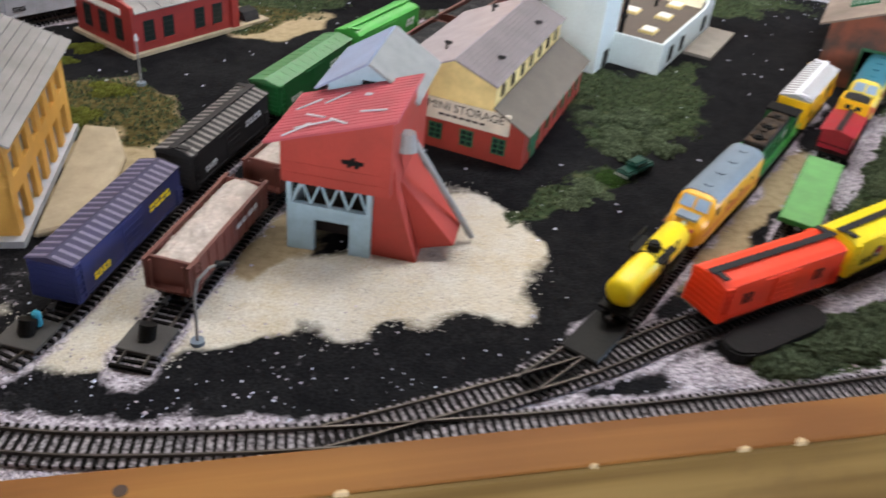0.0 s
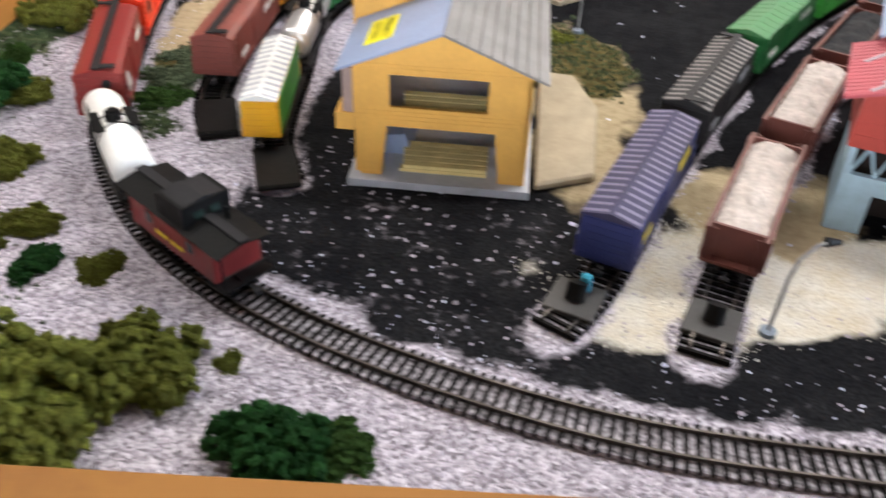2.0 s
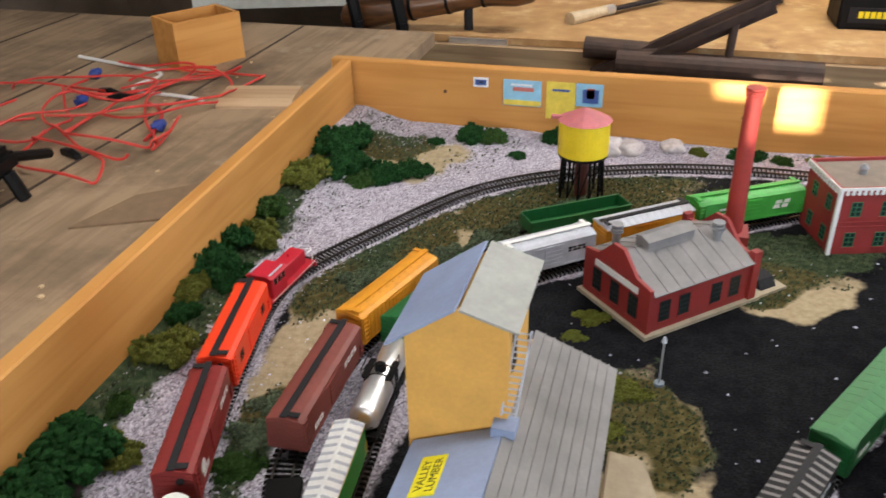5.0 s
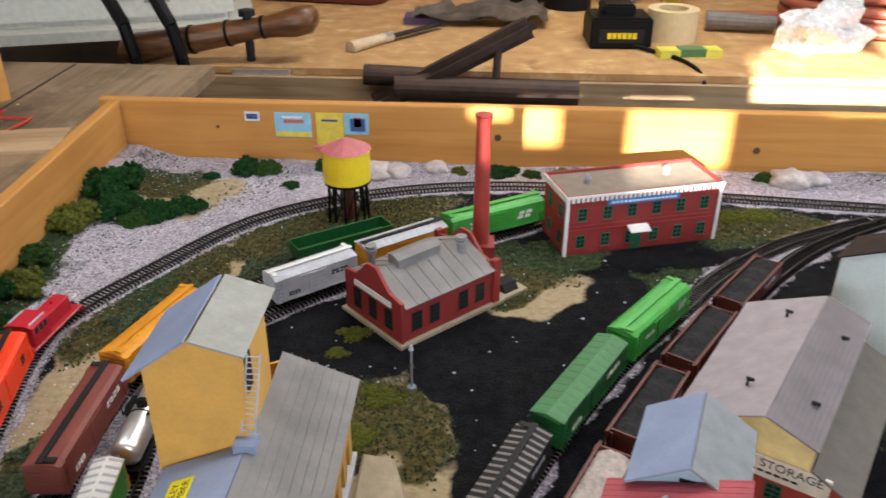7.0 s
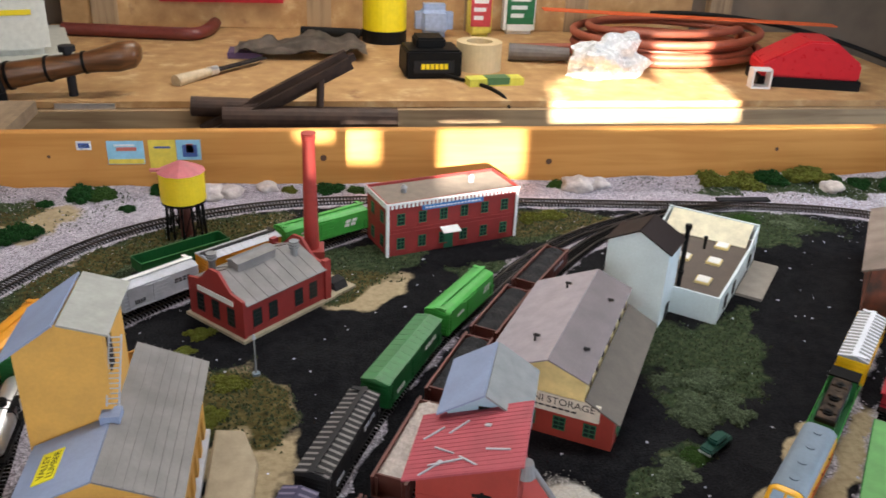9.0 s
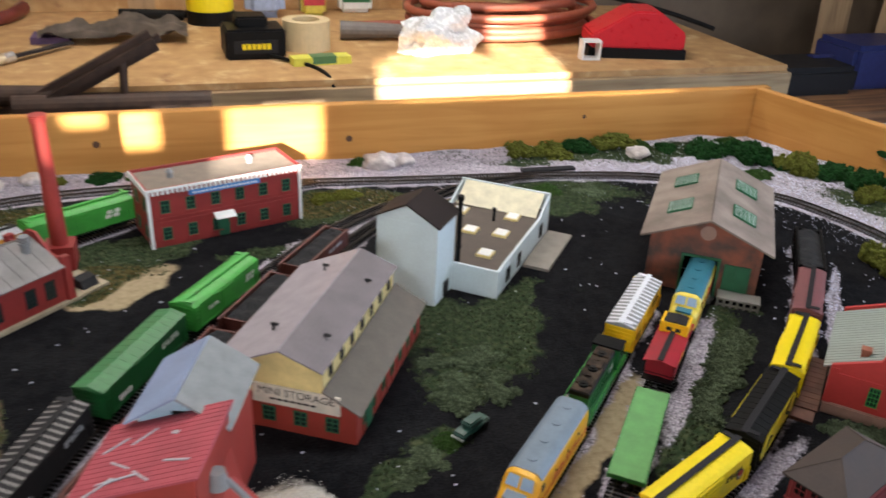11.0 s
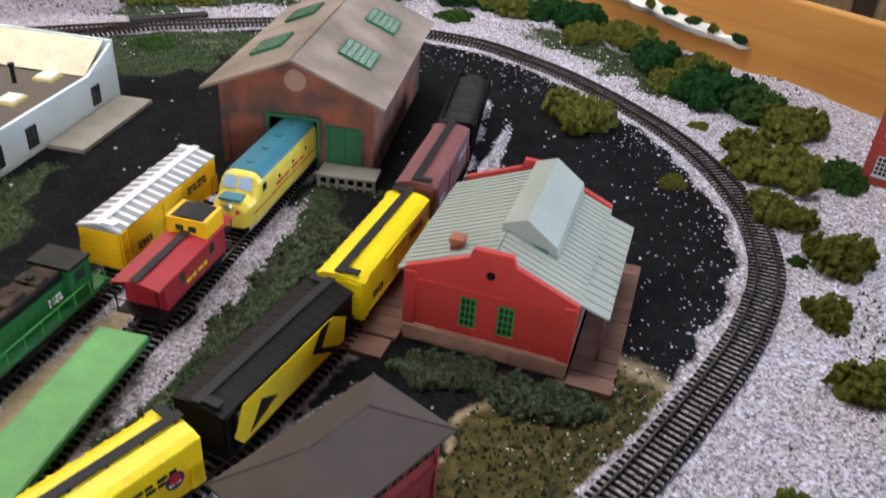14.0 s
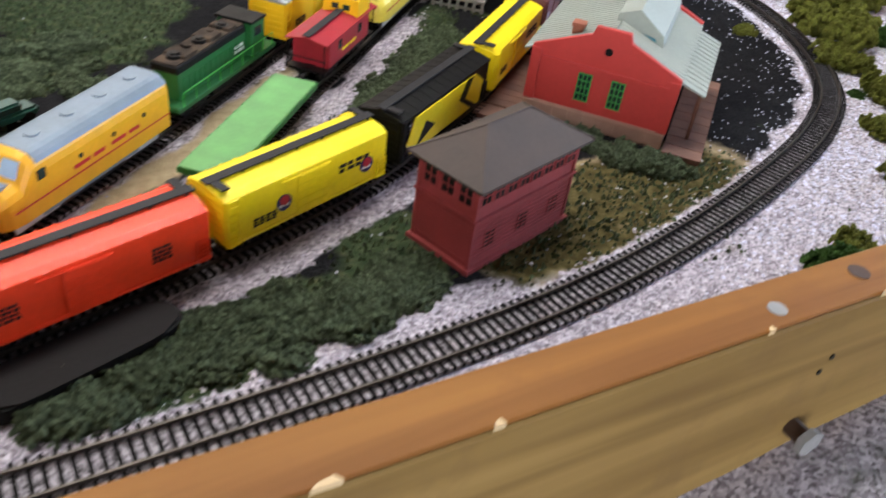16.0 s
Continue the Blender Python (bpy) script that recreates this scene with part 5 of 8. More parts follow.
def roof_slab(parent, pts, material_, thick=0.0018, ribs=0, name="roof", rib_h=0.0008, lengthwise=False):
    """A sloping roof plate: eave a, eave b, ridge b, ridge a; with raised seams from eave to ridge."""
    p = [Vector(q) for q in pts]
    bm = bmesh.new()
    quad(bm, pts, thick)
    seams = []
    n = (p[1] - p[0]).cross(p[3] - p[0]).normalized()
    for i in range(1, ribs):
        f = i / ribs
        a, b = (p[0].lerp(p[3], f), p[1].lerp(p[2], f)) if lengthwise else (p[0].lerp(p[1], f), p[3].lerp(p[2], f))
        d = ((p[3] - p[0]) if lengthwise else (p[1] - p[0])).normalized() * 0.0004
        if lengthwise:
            d = -d
        seams.append([a - d + n * thick, a + d + n * thick, b + d + n * thick, b - d + n * thick])
    slab = part(name, bm, material_, parent)
    for q in seams:
        bm = bmesh.new()
        quad(bm, q, rib_h)
        part("roof_seam", bm, material_, slab)
    return slab


def siding(bm, x0, x1, y, z0, z1, step=0.003, out=-1):
    """Raised clapboard edges on a wall in the xz plane."""
    z = z0 + step
    while z < z1 - 0.0005:
        box(bm, x0, x1, min(y, y + out * 0.0004), max(y, y + out * 0.0004), z, z + step * 0.55)
        z += step


WALL = pose(0, 0, 0)


def lumber_shed():
    b = thing("lumber_shed", frame2(-0.2355, 0.7765, -0.120, 0.7775), "ochre yellow lumber shed with a grey roof and tower", "building", "model buildings")
    w, d, ez, rz, rx = 0.116, 0.185, 0.089, 0.113, 0.058
    bm = bmesh.new()
    box(bm, -0.004, w + 0.004, -0.008, d + 0.004, 0.0, 0.006)
    part("base_slab", bm, LGREY, b, "rough pale grey base")
    # front wall with a loft window and an open bay
    bm = bmesh.new()
    opening_wall(bm, 0, w, 0.050, ez, 0, 0.003, [(0.024, 0.088, 0.058, 0.081)])
    prism(bm, [(0, ez), (w, ez), (rx, rz - 0.002)], 0, 0.003, "y")
    prism(bm, [(0.0, 0.050), (0.004, 0.006), (0.018, 0.006), (0.022, 0.044), (0.094, 0.044), (0.098, 0.006), (0.112, 0.006), (w, 0.050)], 0.0, 0.003, "y")
    bmesh.ops.remove_doubles(bm, verts=bm.verts[:], dist=1e-6)
    front_wall = part("front_wall", bm, HOUSE_YELLOW, b)
    for z in (0.048, 0.051, 0.054, 0.0842, 0.0868):
        bm = bmesh.new()
        box(bm, 0.0005, w - 0.0005, -0.0004, 0.0004, z, z + 0.0014)
        part("clapboard", bm, HOUSE_YELLOW, front_wall)
    bm = bmesh.new()
    box(bm, -0.012, 0.0, -0.001, 0.050, 0.040, 0.052)
    part("side_bin", bm, HOUSE_YELLOW, b)
    bm = bmesh.new()
    box(bm, -0.007, -0.0005, 0.001, 0.050, 0.052, 0.083)
    part("side_panel", bm, mat("mauve_brown_panel", (0.34, 0.24, 0.22), 0.6), b, "mauve-brown recessed side panel")
    bm = bmesh.new()
    opening_wall(bm, 0, d, 0.006, ez, 0, 0.004, [(i * d / 6.5 + 0.012, (i + 1) * d / 6.5, z0, z1) for i in range(6) for z0, z1 in ((0.006, 0.036), (0.050, 0.070))])
    part("side_wall", bm, HOUSE_YELLOW, b, m=pose(w, 0, 0, 0, 0, 90))
    bm = bmesh.new()
    box(bm, 0.0, 0.003, 0.003, d, 0.006, ez)
    box(bm, 0.003, w - 0.004, d - 0.003, d, 0.006, ez)
    prism(bm, [(0, ez), (w, ez), (rx, rz - 0.002)], d - 0.003, d, "y")
    part("rear_wall", bm, HOUSE_YELLOW, b)
    bm = bmesh.new()
    box(bm, 0.003, w - 0.004, 0.003, d - 0.003, 0.045, 0.049)
    part("loft_floor", bm, LGREY, b)
    for z, x0, n in ((0.0492, 0.030, 4), (0.0062, 0.030, 5)):
        for i in range(n):
            for k in range(2):
                bm = bmesh.new()
                box(bm, x0 + 0.0008 * ((i * 7 + k * 3) % 4), x0 + 0.060, 0.006 + i * 0.007, 0.0118 + i * 0.007, z + k * 0.003, z + 0.0026 + k * 0.003)
                part("lumber_board", bm, CREAM, b)
    bm = bmesh.new()
    prism(bm, [(0.01, 0.006), (0.035, 0.006), (0.030, 0.022), (0.012, 0.020)], 0.03, 0.08, "y")
    part("tarpaulin", bm, ROOF_BLUE_SHEEN, b)
    o = 0.009
    sl = (rz - ez) / rx
    # left slope has window reflection painted in as blue, right slope stays grey
    roof_slab(b, [(-o, -0.010, ez - o * sl), (-o, 0.074, ez - o * sl), (rx, 0.074, rz), (rx, -0.010, rz)][::-1], ROOF_BLUE_SHEEN, 0.0016, 0)
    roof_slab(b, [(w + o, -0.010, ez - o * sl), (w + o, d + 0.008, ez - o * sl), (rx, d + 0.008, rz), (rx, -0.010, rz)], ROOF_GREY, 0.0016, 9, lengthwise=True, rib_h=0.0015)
    bm = bmesh.new()
    box(bm, 0.050, 0.0665, 0.064, 0.080, 0.103, 0.1195)
    part("chimney_box", bm, ROOF_BLUE_SHEEN, b, "pale vent box at the ladder's foot")
    bm = bmesh.new()
    quad(bm, [(0.006, 0.014, 0.0918), (0.024, 0.014, 0.0993), (0.024, 0.052, 0.0993), (0.006, 0.052, 0.0918)], 0.0022)
    sign = part("sign", bm, mat("bright_yellow_sign", (0.85, 0.75, 0.02), 0.5), b, "bright yellow roof sign with dark lettering")
    tilt = math.degrees(math.atan2(0.0075, 0.018))
    for txt, k in (("VALLEY", -0.0042), ("LUMBER", 0.0042)):
        lettering(txt, 0.0088, DARK, sign, pose(0.015, 0.033, 0.09785, 0, 0, 0) @ pose(0, 0, 0, 0, -tilt, 0) @ pose(k, 0, 0.0001, 0, 0, 90))
    # tower
    x0, x1, y0, y1, t0, tr = -0.013, 0.059, 0.076, 0.150, 0.178, 0.207
    bm = bmesh.new()
    box(bm, x0, x1, y0, y1, 0.0, t0)
    prism(bm, [(x0, t0), (x1, t0), (x1, tr - 0.006), ((x0 + x1) / 2 + 0.004, tr)], y0, y1, "y")
    part("tower", bm, HOUSE_YELLOW, b, "tall ochre tower")
    mid = (x0 + x1) / 2 + 0.004
    # tower's left slope carries the same painted window sheen
    roof_slab(b, [(x0 - 0.010, y0 - 0.010, t0 - 0.004), (mid - 0.001, y0 - 0.010, tr + 0.002), (mid - 0.001, y1 + 0.010, tr + 0.002), (x0 - 0.010, y1 + 0.010, t0 - 0.004)], ROOF_BLUE_SHEEN, 0.0018, name="tower_roof")
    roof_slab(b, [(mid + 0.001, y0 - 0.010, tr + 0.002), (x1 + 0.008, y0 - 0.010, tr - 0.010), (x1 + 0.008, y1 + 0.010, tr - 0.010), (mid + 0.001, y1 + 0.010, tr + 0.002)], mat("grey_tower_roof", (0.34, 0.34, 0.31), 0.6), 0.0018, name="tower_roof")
    bm = bmesh.new()
    a, c = Vector((0.060, 0.074, 0.124)), Vector((0.0665, 0.090, 0.185))
    for s in (-0.005, 0.005):
        rod(bm, a + Vector((s, 0, 0)), c + Vector((s, 0, 0)), 0.0008, 6)
    for i in range(14):
        p = a.lerp(c, (i + 0.5) / 14)
        rod(bm, p + Vector((-0.005, 0, 0)), p + Vector((0.005, 0, 0)), 0.0006, 5)
    part("ladder", bm, LGREY, b, "pale metal ladder up the tower")
    bm = bmesh.new()
    box(bm, x1 - 0.001, x1 + 0.0008, y0 + 0.012, y0 + 0.026, 0.150, 0.185)
    part("tower_door", bm, ROOF_DARK, b)


def power_house():
    b = thing("power_house", frame2(-0.166, 1.222, -0.094, 1.147), "red brick power house with a grey roof and vents", "building", "model buildings")
    w, d, ez, pz = 0.104, 0.142, 0.050, 0.078
    bm = bmesh.new()
    box(bm, -0.006, w + 0.006, -0.006, d + 0.012, 0, 0.004)
    box(bm, w - 0.055, w + 0.004, d, d + 0.055, 0, 0.0036)
    part("base_slab", bm, CONCRETE, b, "tan concrete base")
    bm = bmesh.new()
    box(bm, 0, w, 0, d, 0.004, ez)
    for y0, y1 in ((-0.0012, 0.003), (d - 0.003, d + 0.0012)):
        prism(bm, [(-0.002, 0.004), (w + 0.002, 0.004), (w + 0.002, ez + 0.006), (w * 0.80, ez + 0.010), (w * 0.62, pz), (w * 0.58, pz + 0.004), (w * 0.42, pz + 0.004), (w * 0.38, pz), (w * 0.20, ez + 0.010), (-0.002, ez + 0.006)], y0, y1, "y")
    part("wall", bm, BRICK_RED, b)
    for s in (0, 1):
        e, r = (-0.005 if s == 0 else w + 0.005), w / 2
        roof_slab(b, [(e, 0.003, ez - 0.001), (e, d - 0.003, ez - 0.001), (r, d - 0.003, pz - 0.004), (r, 0.003, pz - 0.004)][:: 1 if s else -1], ROOF_GREY, 0.0014, 8)
    bm = bmesh.new()
    box(bm, r - 0.010, r + 0.010, 0.030, 0.092, pz - 0.010, pz + 0.005)
    prism(bm, [(r - 0.012, pz + 0.005), (r + 0.012, pz + 0.005), (r, pz + 0.009)], 0.028, 0.094, "y")
    part("roof_monitor", bm, ROOF_GREY, b)
    for x, y in ((0.020, 0.022), (0.070, 0.118)):
        bm = bmesh.new()
        rod(bm, (x, y, 0.056), (x, y, 0.082), 0.0045, 12)
        for k in range(3):
            rod(bm, (x, y, 0.078 + k * 0.004), (x, y, 0.080 + k * 0.004), 0.0068, 14)
        part("roof_vent", bm, GREY, b)
    side_m = pose(w, 0, 0, 0, 0, 90)
    for y in (0.022, 0.048, 0.092, 0.118):
        window(b, y, 0.014, 0.014, 0.024, side_m, DARK, 3, 4, BRICK_RED)
    for x in (0.022, 0.052, 0.082):
        window(b, x, 0.014, 0.014, 0.026, pose(0, -0.0012, 0), DARK, 3, 4, BRICK_RED)
    bm = bmesh.new()
    box(bm, 0.018, 0.088, -0.0026, -0.0012, 0.044, 0.051)
    part("name_board", bm, WHITE, b, "white name board")
    for x in (0.0, w):
        bm = bmesh.new()
        box(bm, x - 0.004, x + 0.004, d - 0.004, d + 0.006, 0.004, 0.062)
        part("pier", bm, BRICK_RED, b)
    bm = bmesh.new()
    prism(bm, [(w - 0.03, 0.0036), (w - 0.002, 0.0036), (w - 0.008, 0.014), (w - 0.022, 0.016)], d + 0.022, d + 0.045, "y")
    part("coal_heap", bm, COAL_LOAD, b)
    c = thing("smokestack", pose(-0.010, 1.345, 0), "tall red brick smokestack behind the power house", "chimney", "model buildings")
    bm = bmesh.new()
    rod(bm, (0, 0, 0.03), (0, 0, 0.205), 0.0112, 20, 0.0085)
    part("shaft", bm, mat("stack_red", (0.34, 0.035, 0.026), 0.6), c, smooth=False)
    for i in range(4):
        bm = bmesh.new()
        rod(bm, (0, 0, 0.198 + i * 0.0028), (0, 0, 0.1995 + i * 0.0028), 0.0098 + 0.0004 * i, 20)
        part("ring", bm, M["stack_red"], c)
    bm = bmesh.new()
    box(bm, -0.018, 0.018, -0.018, 0.018, 0, 0.034)
    part("base", bm, BRICK_RED, c)


def brick_works():
    b = thing("brick_works", frame2(0.103, 1.373, 0.316, 1.439), "two-storey dark red brick works with white cornice", "building", "model buildings")
    w, d, h = 0.223, 0.085, 0.082
    bm = bmesh.new()
    box(bm, 0, w, 0, d, 0, h)
    part("wall", bm, BRICK_RED, b)
    for z in (0.036, 0.042):
        bm = bmesh.new()
        box(bm, -0.0008, w + 0.0008, -0.0008, 0.0004, z, z + 0.0015)
        part("brick_band", bm, BRICK_RED, b)
    bm = bmesh.new()
    for a in ((-0.002, w + 0.002, -0.002, 0.001), (-0.002, w + 0.002, d - 0.001, d + 0.002), (-0.002, 0.001, 0.001, d - 0.001), (w - 0.001, w + 0.002, 0.001, d - 0.001)):
        box(bm, *a, h, h + 0.006)
    part("parapet", bm, BRICK_RED, b)
    bm = bmesh.new()
    box(bm, 0.001, w - 0.001, 0.001, d - 0.001, h, h + 0.002)
    part("roof", bm, mat("gravel_brown_roof", (0.24, 0.19, 0.15), 0.85), b)
    n = 34
    bm = bmesh.new()
    box(bm, -0.003, w + 0.003, -0.0035, -0.002, h + 0.003, h + 0.0062)
    box(bm, -0.0035, -0.002, -0.003, d, h + 0.003, h + 0.0062)
    for i in range(n):
        x = w * i / (n - 1)
        box(bm, x - 0.0016, x + 0.0016, -0.0034, -0.0004, h - 0.003, h + 0.003)
    for i in range(12):
        y = d * i / 11
        box(bm, -0.0034, -0.0004, y - 0.0016, y + 0.0016, h - 0.003, h + 0.003)
    part("cornice", bm, WHITE, b, "white toothed cornice")
    for x in (0.0, w):
        bm = bmesh.new()
        box(bm, x - 0.0022, x + 0.0022, -0.0022, 0.0022, 0, h + 0.002)
        part("corner_post", bm, WHITE, b)
    for z in (0.010, 0.050):
        for i in range(6):
            window(b, 0.022 + i * (w - 0.044) / 5, z, 0.013, 0.019, pose(0, 0, 0), WIN_GREEN, 2, 3, BRICK_RED)
        for y in (0.022, 0.060):
            window(b, -y, z, 0.013, 0.019, pose(0, 0, 0, 0, 0, -90), WIN_GREEN, 2, 3, BRICK_RED)
            window(b, y, z, 0.013, 0.019, pose(w, 0, 0, 0, 0, 90), WIN_GREEN, 2, 3, BRICK_RED)
    bm = bmesh.new()
    box(bm, 0.056, 0.160, -0.0035, -0.001, 0.0715, 0.0785)
    s = part("sign", bm, mat("blue_sign", (0.05, 0.22, 0.55), 0.5), b, "long blue sign board")
    bm = bmesh.new()
    for i in range(16):
        x = 0.061 + i * 0.006
        box(bm, x, x + 0.0042, -0.0039, -0.0034, 0.0738, 0.0762)
    part("sign_lettering", bm, WHITE, s)
    bm = bmesh.new()
    quad(bm, [(0.088, -0.001, 0.038), (0.118, -0.001, 0.038), (0.118, -0.016, 0.033), (0.088, -0.016, 0.033)], 0.001)
    part("awning", bm, WHITE, b, "white door awning")
    bm = bmesh.new()
    box(bm, 0.095, 0.111, -0.0010, 0.0004, 0.0, 0.028)
    part("door", bm, WIN_GREEN, b)
    for x, y in ((0.045, 0.045), (0.165, 0.050)):
        bm = bmesh.new()
        rod(bm, (x, y, h), (x, y, h + 0.012), 0.0045, 12)
        rod(bm, (x, y, h + 0.010), (x, y, h + 0.015), 0.0062, 12, 0.002)
        part("roof_vent", bm, GREY, b)


def white_plant():
    b = thing("white_plant", frame2(0.527, 1.137, 0.678, 1.325), "white clapboard plant with a tower and brown flat roof", "building", "model buildings")
    L, w, h = 0.238, 0.142, 0.040
    bm = bmesh.new()
    for a in ((0, L, 0, 0.003), (0, L, w - 0.003, w), (0, 0.003, 0.003, w - 0.003), (L - 0.003, L, 0.003, w - 0.003)):
        box(bm, *a, 0, h)
    siding(bm, 0, L, 0, 0.002, h, 0.0028)
    z = 0.004
    while z < h - 0.002:
        box(bm, -0.0004, 0, 0, w, z, z + 0.0015)
        z += 0.0028
    part("wall", bm, BLDG_WHITE, b)
    bm = bmesh.new()
    box(bm, 0.003, L - 0.003, 0.003, w - 0.003, h - 0.007, h - 0.005)
    part("roof", bm, mat("brown_flat_roof", (0.11, 0.085, 0.07), 0.8), b)
    for x, y in ((0.050, 0.035), (0.120, 0.037), (0.182, 0.040), (0.112, 0.080), (0.100, 0.122), (0.172, 0.118)):
        bm = bmesh.new()
        box(bm, x - 0.011, x + 0.011, y - 0.010, y + 0.010, h - 0.005, h - 0.002)
        sk = part("skylight", bm, CREAM, b, "cream framed skylight")
        bm = bmesh.new()
        box(bm, x - 0.0095, x + 0.0095, y - 0.0085, y + 0.0085, h - 0.002, h - 0.0005)
        soften(bm, 0.0006)
        part("pane", bm, WHITE, sk)
    for x, y, t in ((0.033, 0.078, 0.013), (0.160, 0.062, 0.015), (0.150, 0.125, 0.013)):
        bm = bmesh.new()
        rod(bm, (x, y, h - 0.005), (x, y, h + t), 0.0022, 10)
        rod(bm, (x, y, h + t - 0.003), (x, y, h + t), 0.0032, 10)
        part("vent_pipe", bm, BLACK, b)
    bm = bmesh.new()
    quad(bm, [(L - 0.044, 0.008, h - 0.004), (L - 0.004, 0.008, h + 0.020), (L - 0.004, w - 0.008, h + 0.020), (L - 0.044, w - 0.008, h - 0.004)], 0.0012)
    part("sloped_hatch", bm, mat("cream_panel", (0.72, 0.66, 0.48), 0.6), b, "cream sloping roof panel")
    bm = bmesh.new()
    prism(bm, [(L - 0.05, h), (L, h), (L, h + 0.020)], 0.0, 0.003, "y")
    prism(bm, [(L - 0.05, h), (L, h), (L, h + 0.020)], w - 0.003, w, "y")
    box(bm, L - 0.003, L, 0, w, h, h + 0.022)
    part("raised_parapet", bm, BLDG_WHITE, b)
    for x in (0.042, 0.090, 0.195):
        window(b, x, 0.008, 0.014, 0.020, pose(0, -0.0006, 0), DARK, 2, 2, BLDG_WHITE)
    bm = bmesh.new()
    box(bm, 0.105, 0.232, -0.040, -0.002, 0, 0.004)
    part("loading_dock", bm, mat("grey_dock", (0.28, 0.25, 0.22), 0.8), b, "grey-brown loading dock")
    # tower
    u0, u1, v0, v1, e, r = -0.053, 0.006, 0.064, 0.146, 0.110, 0.132
    bm = bmesh.new()
    box(bm, u0, u1, v0, v1, 0, e)
    mid = (v0 + v1) / 2
    prism(bm, [(v0, e), (v1, e), (mid, r - 0.002)], u0, u1)
    z = 0.003
    while z < e:
        box(bm, u0 - 0.0004, u1 + 0.0004, v0 - 0.0004, v1 + 0.0004, z, z + 0.0016)
        z += 0.0029
    part("tower", bm, BLDG_WHITE, b, "tall white clapboard tower")
    for s, v in ((-1, v0), (1, v1)):
        roof_slab(b, [(u0 - 0.004, v + s * 0.004, e - 0.002), (u1 + 0.004, v + s * 0.004, e - 0.002), (u1 + 0.004, mid, r), (u0 - 0.004, mid, r)][::1 if s < 0 else -1], ROOF_DARK, 0.0018, name="tower_roof")
    bm = bmesh.new()
    rod(bm, (0.0095, 0.0595, 0.035), (0.0095, 0.0595, 0.126), 0.0032, 12)
    rod(bm, (0.0095, 0.0595, 0.124), (0.0095, 0.0595, 0.130), 0.0046, 12)
    rod(bm, (0.0095, 0.0595, 0.058), (0.0095, 0.0595, 0.062), 0.0046, 12)
    part("stove_pipe", bm, BLACK, b)
    bm = bmesh.new()
    box(bm, u0 + 0.026, u0 + 0.042, v0 - 0.0010, v0, 0.002, 0.022)
    part("door", bm, DARK, b)


def storage_hall():
    b = thing("storage_hall", frame2(0.173, 0.971, 0.298, 0.896), "red and cream storage hall with a grey ribbed roof", "building", "model buildings")
    w, L = 0.1458, 0.218
    bm = bmesh.new()
    box(bm, 0, w, 0, L, 0, 0.040)
    prism(bm, [(0.113, 0.040), (w, 0.040), (0.113, 0.056)], 0, L, "y")
    for i in range(1, 12):
        y = L * i / 12
        box(bm, w, w + 0.0008, y - 0.0008, y + 0.0008, 0, 0.038)
    part("lower_wall", bm, BARN_RED, b)
    bm = bmesh.new()
    prism(bm, [(0.002, 0.040), (0.1118, 0.040), (0.1118, 0.0785), (0.070, 0.0935), (0.002, 0.062)], 0.001, L - 0.001, "y")
    part("upper_wall", bm, CREAM, b, "cream clerestory walls")
    # one roof, two tones: the left slope's extra light is painted in
    roof_slab(b, [(-0.006, -0.006, 0.0605), (0.070, -0.006, 0.0950), (0.070, L + 0.006, 0.0950), (-0.006, L + 0.006, 0.0605)], mat("hall_roof_lighter_slope", (0.34, 0.30, 0.33), 0.6), 0.0016, 0)
    roof_slab(b, [(0.1145, -0.006, 0.0782), (0.1145, L + 0.006, 0.0782), (0.070, L + 0.006, 0.0950), (0.070, -0.006, 0.0950)], HALL_ROOF_DARKER, 0.0016, 10, lengthwise=True)
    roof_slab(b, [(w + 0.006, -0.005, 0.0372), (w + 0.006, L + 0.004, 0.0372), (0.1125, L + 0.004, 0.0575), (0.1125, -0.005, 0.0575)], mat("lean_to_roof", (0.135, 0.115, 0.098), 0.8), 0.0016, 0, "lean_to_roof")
    for i in range(7):
        window(b, 0.020 + i * (L - 0.04) / 6, 0.0620, 0.008, 0.0120, pose(0.1121, 0, 0, 0, 0, 90), ROOF_DARK, 1, 1)
        window(b, 0.022 + i * (L - 0.044) / 6, 0.012, 0.010, 0.016, pose(w, 0, 0, 0, 0, 90), WIN_GREEN, 2, 3)
    bm = bmesh.new()
    box(bm, w - 0.0004, w + 0.0010, 0.028, 0.044, 0, 0.028)
    part("side_door", bm, WIN_GREEN, b)
    for x in (0.022, 0.055, 0.088, 0.121):
        window(b, x, 0.010, 0.014, 0.017, pose(0, 0, 0), WIN_GREEN, 2, 3)
    bm = bmesh.new()
    box(bm, 0.040, 0.130, -0.0026, -0.0002, 0.032, 0.053)
    s = part("sign", bm, mat("cream_sign", (0.72, 0.66, 0.55), 0.6), b, "cream sign board with dark lettering")
    lettering("MINI STORAGE", 0.0118, DARK, s, pose(0.085, -0.0027, 0.0465, 90, 0, 0))
    bm = bmesh.new()
    for i in range(7):
        box(bm, 0.058 + i * 0.007, 0.0635 + i * 0.007, -0.0029, -0.0026, 0.0372, 0.0395)
    part("small_lettering", bm, DARK, s)
    for x, y, z in ((0.042, 0.045, 0.082), (0.042, 0.180, 0.082), (0.098, 0.045, 0.080), (0.098, 0.165, 0.080)):
        bm = bmesh.new()
        rod(bm, (x, y, z - 0.003), (x, y, z + 0.008), 0.0014, 8)
        rod(bm, (x - 0.002, y, z + 0.009), (x + 0.005, y, z + 0.009), 0.0018, 8)
        part("roof_vent", bm, DARK, b)


